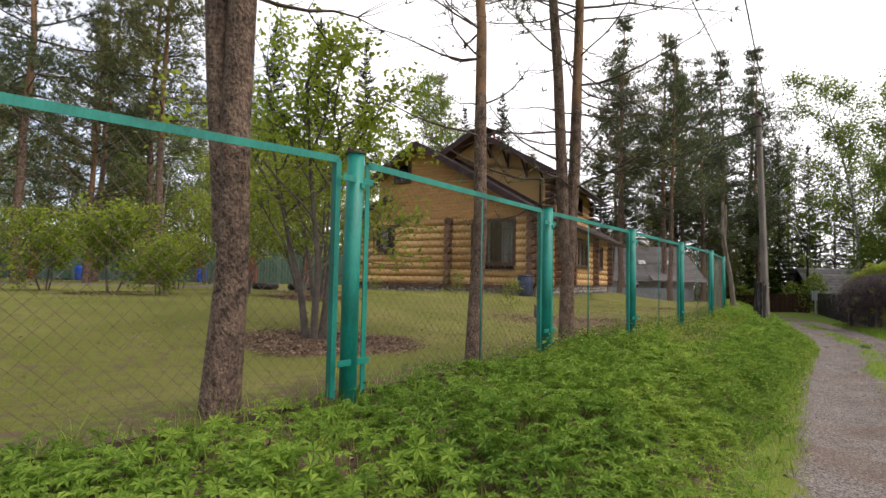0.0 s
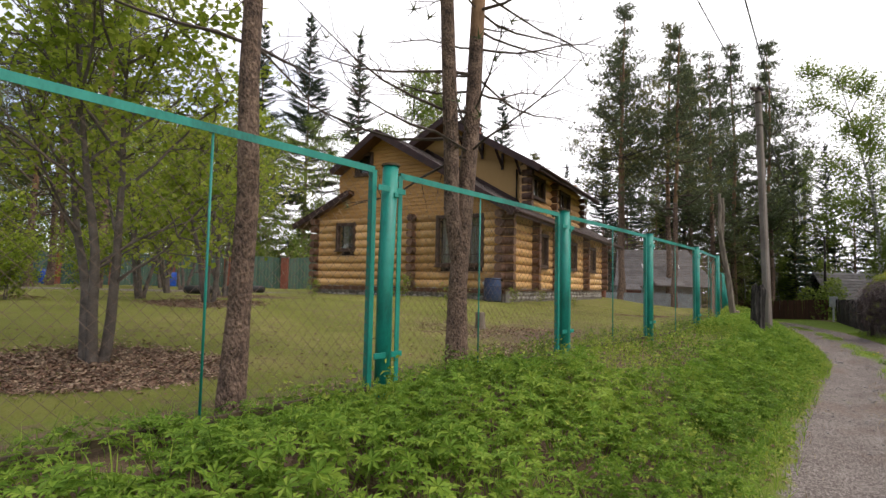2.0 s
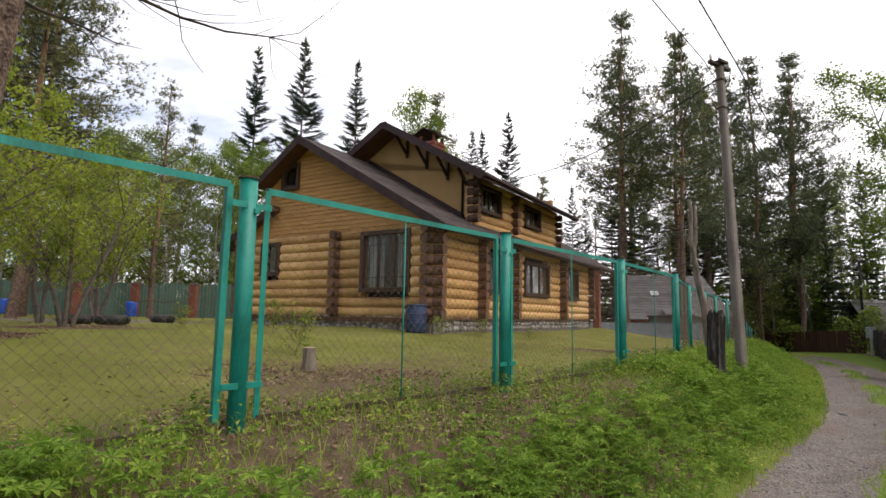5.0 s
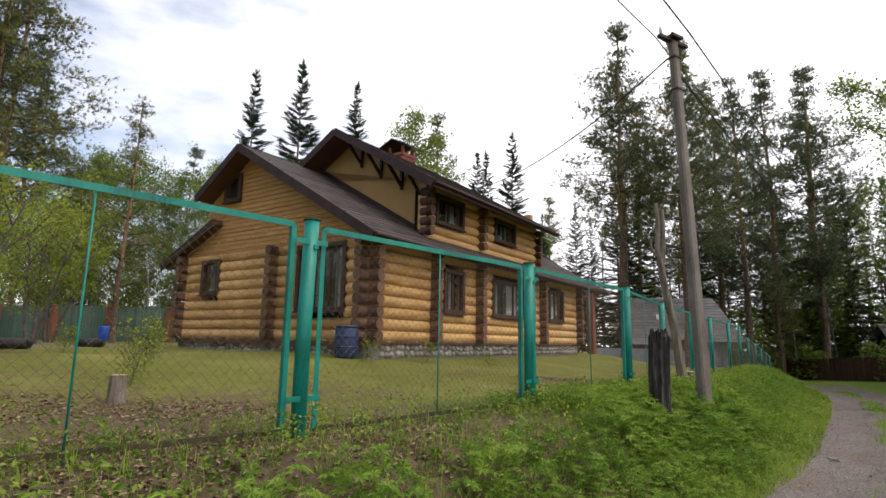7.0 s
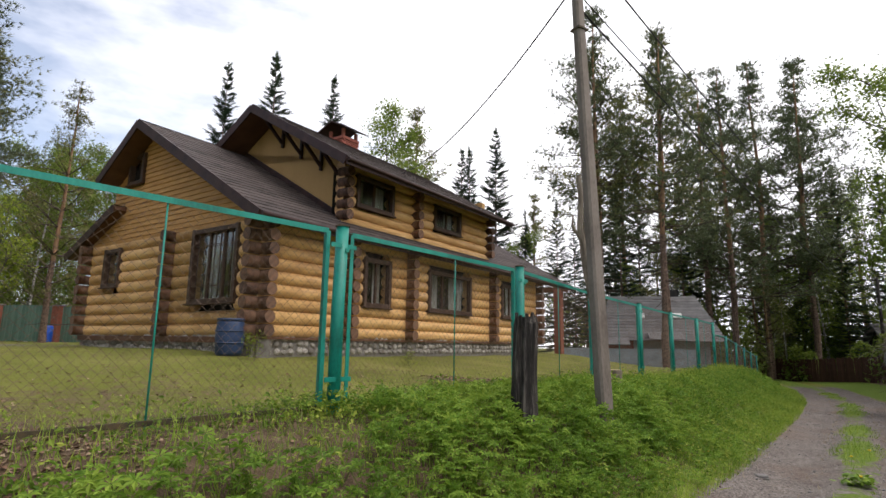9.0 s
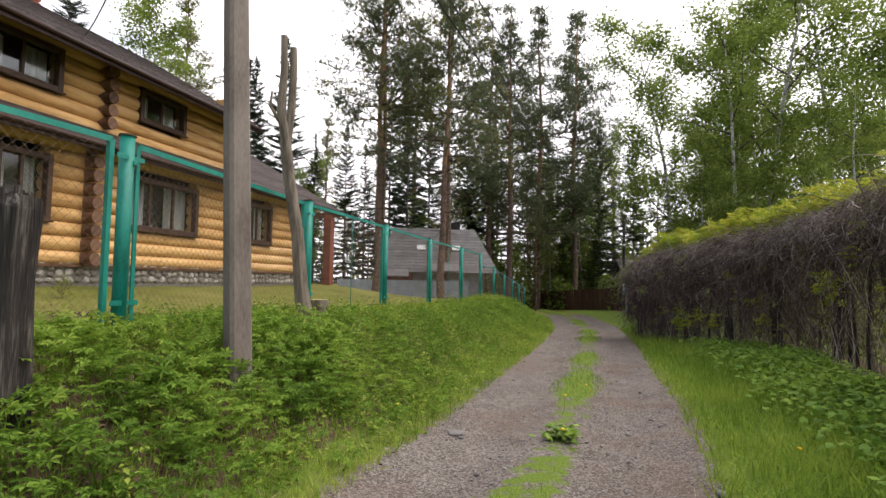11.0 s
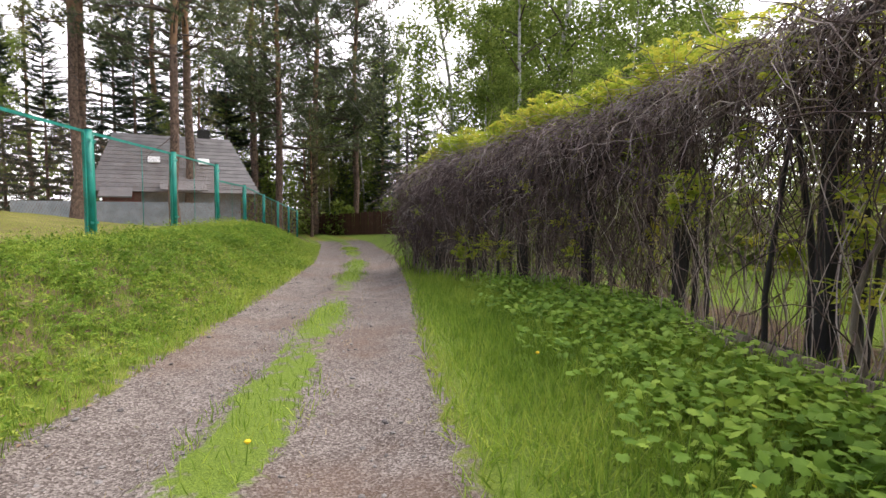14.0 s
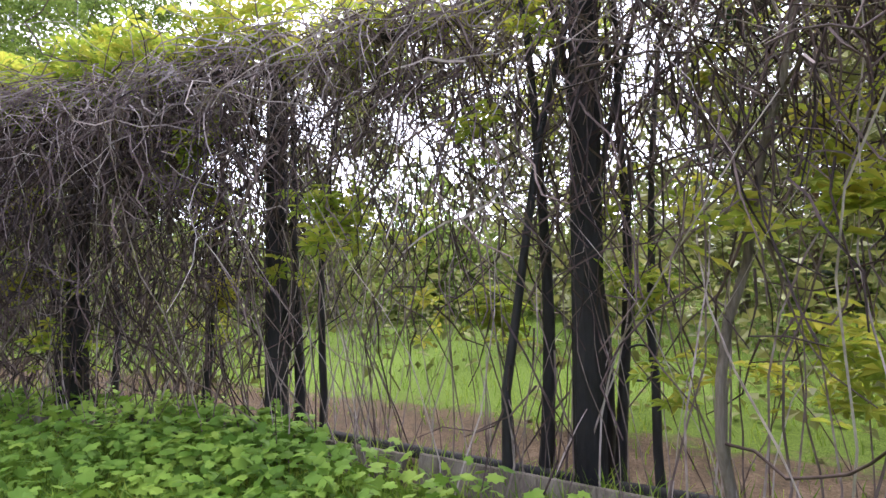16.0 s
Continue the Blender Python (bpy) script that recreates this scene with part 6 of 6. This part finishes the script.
    V, F = scattered(PALM_T, PALM_F, turns(len(P), r.uniform(0.05, 0.115, len(P)), 0.6, r), P)
    part("leaves", np_mesh("leaves", V, F, VINE_LEAF), None, t, "young yellow-green vine leaves")


# palmate leaf of lance-shaped leaflets
PALM_T, PALM_F = [], []
for k in range(7):
    a = k * 2 * np.pi / 7
    c, s = np.cos(a), np.sin(a)
    b = len(PALM_T)
    for u, v, w in ((0.04, 0, 0), (0.55, 0.18, 0.12), (1.0, 0, -0.05), (0.55, -0.18, 0.12)):
        PALM_T.append((u * c - v * s, u * s + v * c, w))
    PALM_F += [(b, b + 1, b + 2), (b, b + 2, b + 3)]
PALM_T, PALM_F = np.array(PALM_T), np.array(PALM_F)
# lobed weed leaf
LOBE_T, LOBE_F = [(0, 0, 0.06)], []
for k in range(14):
    a = -2.4 + 4.8 * k / 13
    rr = (0.74, 1.0)[k % 2] * (1.0 - 0.12 * abs(a))
    LOBE_T.append((rr * np.sin(a), rr * np.cos(a) + 0.1, -0.12 * rr))
for k in range(1, 14):
    LOBE_F.append((0, k, k + 1))
LOBE_T, LOBE_F = np.array(LOBE_T), np.array(LOBE_F)
BLADE_T = np.array([(-0.5, 0, 0), (0.5, 0, 0), (-0.35, 0.12, 0.55), (0.35, 0.12, 0.55), (0, 0.42, 1.0)])
BLADE_F = np.array([(0, 1, 3), (0, 3, 2), (2, 3, 4)])
vines()


def twisted_trunks():
    """Gnarled old vine trunks before the sparse part of the trellis."""
    r = np.random.default_rng(15)
    for k in range(6):
        x, y = hedge_at(1.2 + k * 1.05, r.uniform(-0.3, 0.25))
        t = thing("old_vine", on_ground(x, y), "gnarled grey climbing vine trunk at the trellis", "vine", "old vines")
        pts = bent((0, 0, -0.05), (r.normal(0, 0.3), r.normal(0, 0.3), 1), 2.8, 12, r, 0.17, 0.05)
        tube_part("trunk", pts, np.linspace(0.026, 0.008, 13), GREY_BARK, t, 7, caps=False)
        for q in range(7):
            b = pts[r.integers(2, 12)]
            sp = bent(b, r.normal(0, 1, 3), r.uniform(0.5, 1.3), 8, r, 0.3, 0.0)
            tube_part("shoot", sp, np.linspace(0.007, 0.003, 9), TANGLE, t, 5, caps=False)


twisted_trunks()


def garden_beyond():
    """Bushes and young trunks seen through the trellis."""
    r = np.random.default_rng(16)
    P = []
    for k in range(230):
        x, y = hedge_at(r.uniform(-1, HS[-1]), -r.uniform(0.9, 9))
        z = float(height(x, y))
        c = np.array([x, y, z + r.uniform(0.1, 1.9)])
        m = r.integers(60, 170)
        P.append(c + r.normal(0, 1, (m, 3)) * np.array([0.4, 0.4, 0.42]))
    P = np.concatenate(P)
    P[:, 2] = np.maximum(P[:, 2], height(P[:, 0], P[:, 1]) + 0.03)
    V, F = scattered(LEAF_T, LEAF_F, turns(len(P), r.uniform(0.06, 0.14, len(P)), 1.0, r), P)
    tagged(new("garden_bushes", np_mesh("garden_bushes", V, F, GARDEN_LEAF)), "loose leafy bushes in the garden behind the trellis", "bushes", kind="stuff")


garden_beyond()
GARDEN = [broadleaf_data(56 + k, 4.6, 1.7, 0.06, ORCHARD_BARK, GARDEN_LEAF, 0.12, 0.2, 2, 4500, -0.04, 0.5) for k in range(2)]
for i, (s, o) in enumerate(((-1.0, -3.5), (1.5, -4.5), (3.2, -2.6), (4.6, -5.5), (0.5, -6.5), (2.4, -8.0), (6.5, -7.5), (9.0, -6.0), (12.0, -7.0))):
    gx, gy = hedge_at(s, o)
    plant("garden_tree", GARDEN[i % 2], (float(gx), float(gy)), "small leafy tree in the garden behind the trellis", "garden trees", i * 80, 0.95)

# boards along the foot of the trellis
for i in range(5):
    (bx0, by0), (bx1, by1) = hedge_at(4.6 + i * 1.7, 0.28), hedge_at(6.2 + i * 1.7, 0.3)
    bm_k = Vector((float(bx1 - bx0), float(by1 - by0), 0))
    box_k = thing("edging_board", on_ground(float((bx0 + bx1) / 2), float((by0 + by1) / 2)), "weathered grey edging board lying along the trellis", "board", "edging boards", math.degrees(math.atan2(bm_k.y, bm_k.x)))
    box_part("plank", (0, 0, 0.07), (bm_k.length, 0.035, 0.16), GREY_BARK, box_k, Matrix.Rotation(0.25, 4, "X"), 0.006)


def wire_hoop():
    pts = [(0, 0.088 * math.cos(a), 0.088 * math.sin(a)) for a in np.linspace(0, 2 * np.pi, 29)]
    V, F = tube(pts, [0.006] * 29, 6)
    ob = tagged(new("wire_hoop", np_mesh("wire_hoop", V, F, POST_BLACK, True)), "small black wire hoop tied to the trellis post", "hoop")
    ob.matrix_world = pose(18.08, 17.36, HOOP_Z)


HOOP_Z = 0.5
wire_hoop()


# ---- ground cover ----
def field(n, y0, y1, q0, q1, r):
    y = r.uniform(y0, y1, n)
    q = r.uniform(q0, q1, n)
    x = lane_x(y) + q / 0.85
    return x, y, q


def patch(x, y, k=1.0):
    return 0.5 + 0.25 * wave(x * k, y * k) + 0.2 * np.sin(2.3 * x * k + 0.7) * np.cos(1.9 * y * k)


def lupines():
    """The weedy bank: palmate leaves on stems, in clumps, thinner where dry leaves lie."""
    r = np.random.default_rng(90)
    x, y, q = field(11500, -2, 36, -4.2, -1.35, r)
    bare = step(7.8, 9.0, y) * (1 - step(13.6, 14.8, y)) * step(2.3, 2.8, -q)
    keep = (r.uniform(0, 1, len(x)) < 0.35 + 0.75 * patch(x, y, 1.3) - 1.05 * bare) & (r.uniform(0, 1, len(x)) < step(1.3, 2.0, -q) + 0.15)
    keep &= r.uniform(0, 1, len(x)) < 1 - 0.7 * step(3.7, 4.2, -q)
    keep &= r.uniform(0, 1, len(x)) < 1.0 - 0.55 * step(17.5, 20.0, y)
    x, y, q = x[keep], y[keep], q[keep]
    hgt = (0.16 + 0.2 * r.uniform(0, 1, len(x))) * (0.55 + 0.6 * step(1.5, 2.4, -q)) * (1.0 - 0.55 * step(2.7, 3.7, -q)) * (1.0 - 0.4 * step(17, 23, y)) * (0.72 + 0.28 * step(5, 9, y))
    P, S, stems = [], [], []
    for i in range(len(x)):
        k = r.integers(5, 10)
        rad = r.uniform(0.04, 0.17, k)
        a = r.uniform(0, 2 * np.pi, k)
        z = float(height(x[i], y[i]))
        lx, ly = x[i] + rad * np.cos(a), y[i] + rad * np.sin(a)
        lz = z + hgt[i] * r.uniform(0.45, 1.1, k)
        P.append(np.stack([lx, ly, lz], 1))
        S.append(r.uniform(0.034, 0.06, k) * (0.75 + 0.5 * hgt[i] / 0.3))
        for j in range(0, k, 3):
            stems.append(tube([(x[i], y[i], z - 0.02), (lx[j], ly[j], lz[j])], [0.004, 0.0025], 3))
    P, S = np.concatenate(P), np.concatenate(S)
    V, F = scattered(PALM_T, PALM_F, turns(len(P), S, 0.55, r), P)
    t = tagged(new("lupine_bank"), "lush bright green lupine leaves covering the bank", "weeds", kind="stuff")
    part("leaves", np_mesh("leaves", V, F, LUPINE), None, t)
    part("stems", np_mesh("stems", *joined(stems), LUPINE), None, t)


def grass(name, n, y0, y1, q0, q1, h0, h1, mat, label, w=0.006, seed=1, keep_k=None, tilt=0.35):
    r = np.random.default_rng(seed)
    x, y, q = field(n, y0, y1, q0, q1, r)
    if keep_k:
        k = keep_k(x, y, q, r)
        x, y, q = x[k], y[k], q[k]
    n = len(x)
    R = turns(n, 1.0, tilt, r)
    hh = r.uniform(h0, h1, n)
    R[:, :, 0] *= (w * r.uniform(0.7, 1.4, n))[:, None]
    R[:, :, 1] *= hh[:, None]
    R[:, :, 2] *= hh[:, None]
    V, F = scattered(BLADE_T, BLADE_F, R, np.stack([x, y, height(x, y) - 0.01], 1))
    tagged(new(name, np_mesh(name, V, F, mat)), label, "grass", kind="stuff")


def weeds():
    r = np.random.default_rng(91)
    x, y, q = field(11000, 9, 30, 1.9, 4.3, r)
    near_trellis = x < np.interp(y, HY, HX) + 0.1 - 0.75 * (1 - step(18.2, 20.5, y))
    keep = near_trellis & (r.uniform(0, 1, len(x)) < (step(1.9, 3.3, q) * (0.3 + 0.9 * patch(x, y, 0.9))) * (1 - 0.6 * step(22, 26, y)))
    x, y, q = x[keep], y[keep], q[keep]
    P, S = [], []
    for i in range(len(x)):
        k = r.integers(4, 9)
        rad = r.uniform(0.02, 0.2, k)
        a = r.uniform(0, 2 * np.pi, k)
        z = float(height(x[i], y[i]))
        P.append(np.stack([x[i] + rad * np.cos(a), y[i] + rad * np.sin(a), z + r.uniform(0.05, 0.27, k)], 1))
        S.append(r.uniform(0.032, 0.062, k))
    P, S = np.concatenate(P), np.concatenate(S)
    V, F = scattered(LOBE_T, LOBE_F, turns(len(P), S, 0.6, r), P)
    tagged(new("verge_weeds", np_mesh("verge_weeds", V, F, WEED)), "broad lobed bright green weed leaves before the trellis", "weeds", kind="stuff")


def herbs():
    """Low leafy herbs of many greens between the lupines and the lane."""
    r = np.random.default_rng(95)
    x, y, q = field(5200, 6, 36, -4.2, -1.3, r)
    keep = r.uniform(0, 1, len(x)) < 0.2 + 0.8 * patch(y, x, 1.7)
    x, y = x[keep], y[keep]
    k = 16
    n = len(x)
    h = r.uniform(0.08, 0.32, n)
    f = r.uniform(0.15, 1.0, (n, k))
    a = r.uniform(0, 2 * np.pi, (n, k))
    rad = r.uniform(0.02, 0.09, (n, k)) * (1.3 - 0.6 * f)
    P = np.stack([x[:, None] + rad * np.cos(a), y[:, None] + rad * np.sin(a), height(x, y)[:, None] + h[:, None] * f], -1).reshape(-1, 3)
    V, F = scattered(LEAF_T * np.array([0.7, 1, 1]), LEAF_F, turns(len(P), r.uniform(0.025, 0.062, len(P)), 0.9, r), P)
    tagged(new("bank_herbs", np_mesh("bank_herbs", V, F, HERB)), "mixed low leafy herbs on the bank", "weeds", kind="stuff")


lupines()
herbs()
weeds()
grass("low_bank_grass", 48000, 13.5, 32, -4.2, -1.2, 0.05, 0.16, GRASS, "low fresh grass on the bank above the lane", 0.007, 12, lambda x, y, q, r: r.uniform(0, 1, len(x)) < 0.15 + 0.8 * patch(x, y, 1.1), 0.6)
grass("bank_grass", 60000, -2, 42, -4.4, -1.2, 0.07, 0.24, GRASS, "tufts of fresh grass among the bank weeds", 0.006, 2, lambda x, y, q, r: r.uniform(0, 1, len(x)) < 0.25 + 0.6 * patch(y, x, 0.8) + 0.5 * step(17, 20, y))
grass("verge_grass", 105000, 8, 32, 1.2, 4.0, 0.07, 0.24, GRASS, "tall fresh grass of the lane's verge", 0.009, 3, lambda x, y, q, r: r.uniform(0, 1, len(x)) < 0.25 + 0.8 * step(1.25, 1.9, q) - 0.45 * step(3.0, 3.8, q), 0.6)
grass("lane_strip_grass", 14000, 4, 40, -0.42, 0.42, 0.04, 0.14, GRASS, "short grass strip between the lane's wheel tracks", 0.007, 4, lambda x, y, q, r: (r.uniform(0, 1, len(x)) < 0.32 - 0.6 * np.sin(1.15 * y + 0.8) * np.sin(0.43 * y) + 0.4 * (patch(x, y, 0.7) - 0.4)) & (np.abs(q) < 0.3 + 0.1 * np.sin(y * 2.3)), 0.5)
grass("straw_fringe", 26000, 6, 36, -1.75, 1.6, 0.02, 0.09, STRAW, "dry straw along the edges of the wheel tracks", 0.006, 21, lambda x, y, q, r: r.uniform(0, 1, len(x)) < 0.95 * np.exp(-((q - 1.24) / 0.13) ** 2) + 0.8 * np.exp(-((q + 1.42) / 0.22) ** 2) + 0.5 * np.exp(-((np.abs(q) - 0.42) / 0.08) ** 2), 1.0)
grass("bank_straw", 9000, 6, 32, -4.2, -1.4, 0.05, 0.16, STRAW, "dry stalks among the bank's grass", 0.005, 22, lambda x, y, q, r: r.uniform(0, 1, len(x)) < patch(y, x, 1.4), 0.9)
grass("lawn_grass", 70000, 2, 26, -13, -4.0, 0.02, 0.06, LAWN_GRASS, "short mown lawn grass with mossy patches", 0.005, 5, lambda x, y, q, r: r.uniform(0, 1, len(x)) < 0.35 + 0.6 * patch(x, y, 0.5), 0.6)
grass("garden_grass", 26000, 6, 30, 4.4, 11, 0.04, 0.14, GRASS, "garden grass behind the trellis", 0.007, 8)


def litter():
    """Dry leaves and chips: mulch rings under the trees, litter on the bank."""
    r = np.random.default_rng(92)
    P = []
    for cx, cy, rad, n in ((-1.5, 7.5, 1.2, 5200), (-3.0, 12.9, 1.1, 2400), (-4.3, 16.8, 1.2, 1500), (-7.5, 12.5, 1.3, 900), (3.4, 13.2, 1.0, 900), (1.9, 12.6, 0.8, 600), (7.9, 20.5, 0.9, 900), (4.2, 10.9, 1.0, 1500), (5.6, 12.4, 0.9, 1200), (6.4, 14.0, 0.6, 500), (3.0, 9.9, 0.9, 900)):
        a, d = r.uniform(0, 2 * np.pi, n), rad * np.sqrt(r.uniform(0, 1, n)) * (1 + 0.12 * np.sin(np.arange(n)))
        P.append(np.stack([cx + d * np.cos(a), cy + d * np.sin(a)], 1))
    x, y, q = field(7000, 0, 26, -4.6, -1.2, r)
    k = r.uniform(0, 1, len(x)) < 0.25 + 0.6 * patch(x, y, 1.3)
    P.append(np.stack([x[k], y[k]], 1))
    x, y, q = field(2500, 6, 22, -9, -4.4, r)
    P.append(np.stack([x, y], 1))
    P = np.concatenate(P)
    P = np.column_stack([P, height(P[:, 0], P[:, 1]) + 0.012])
    V, F = scattered(LEAF_T * np.array([1, 1, 1.5]), LEAF_F, turns(len(P), r.uniform(0.025, 0.06, len(P)), 0.25, r), P)
    tagged(new("leaf_litter", np_mesh("leaf_litter", V, F, DRY)), "brown dry leaves and bark mulch under the trees", "leaf litter", kind="stuff")


litter()


def road_stones():
    r = np.random.default_rng(93)
    bm = bmesh.new()
    bmesh.ops.create_icosphere(bm, subdivisions=1, radius=1)
    T = np.array([v.co[:] for v in bm.verts]) * np.array([1, 0.8, 0.5])
    TF = np.array([[v.index for v in f.verts] for f in bm.faces])
    bm.free()
    x, y, q = field(4000, 8, 30, -1.3, 1.3, r)
    k = np.abs(np.abs(q) - 0.75) < 0.55
    x, y = x[k], y[k]
    P = np.stack([x, y, height(x, y) + 0.002], 1)
    V, F = scattered(T, TF, turns(len(P), r.gamma(2.0, 0.004, len(P)) + 0.004, 0.2, r), P)
    tagged(new("gravel", np_mesh("gravel", V, F, STONE)), "loose grey gravel on the lane's wheel tracks", "gravel", kind="stuff")
    for i, (sx, sy, s) in enumerate(((11.95, 17.25, 0.15), (12.75, 19.3, 0.1), (13.7, 17.0, 0.06), (13.3, 15.2, 0.07))):
        bm = bmesh.new()
        box_bm(bm, (0, 0, 0.01), (s, s * 0.8, 0.04), Matrix.Rotation(i * 0.7, 4, "Z"), 0.012)
        ob = part("flat_stone", bm, STONE)
        ob.matrix_world = pose(*on_ground(sx, sy))
        tagged(ob, "flat pale stone lying in the gravel track", "stone", "stones in the lane")


road_stones()


def dandelions():
    r = np.random.default_rng(94)
    for i, (q, y) in enumerate(((0.05, 16.6), (-0.1, 18.2), (0.12, 18.9), (2.4, 17.0), (2.1, 19.3), (1.9, 15.5), (2.6, 21.0), (-1.6, 17.5))):
        x = float(lane_x(y)) + q / 0.85
        t = thing("dandelion", on_ground(x, y), "yellow dandelion flower on a short stalk", "flower", "dandelions")
        tube_part("stalk", [(0, 0, 0), (0.01, 0, 0.09), (0.012, 0, 0.13)], [0.003] * 3, WEED, t, 5)
        tube_part("flower", [(0.012, 0, 0.125), (0.012, 0, 0.137), (0.012, 0, 0.145)], [0.008, 0.02, 0.012], YELLOW, t, 10)
    P = np.stack([12.85 + r.normal(0, 0.1, 90), 16.75 + r.normal(0, 0.1, 90)], 1)
    P = np.column_stack([P, height(P[:, 0], P[:, 1]) + r.uniform(0.02, 0.12, 90)])
    V, F = scattered(LOBE_T, LOBE_F, turns(90, r.uniform(0.03, 0.06, 90), 0.5, r), P)
    tagged(new("rosette_plant", np_mesh("rosette_plant", V, F, WEED)), "low leafy weed clump in the middle strip", "weed", kind="stuff")


dandelions()
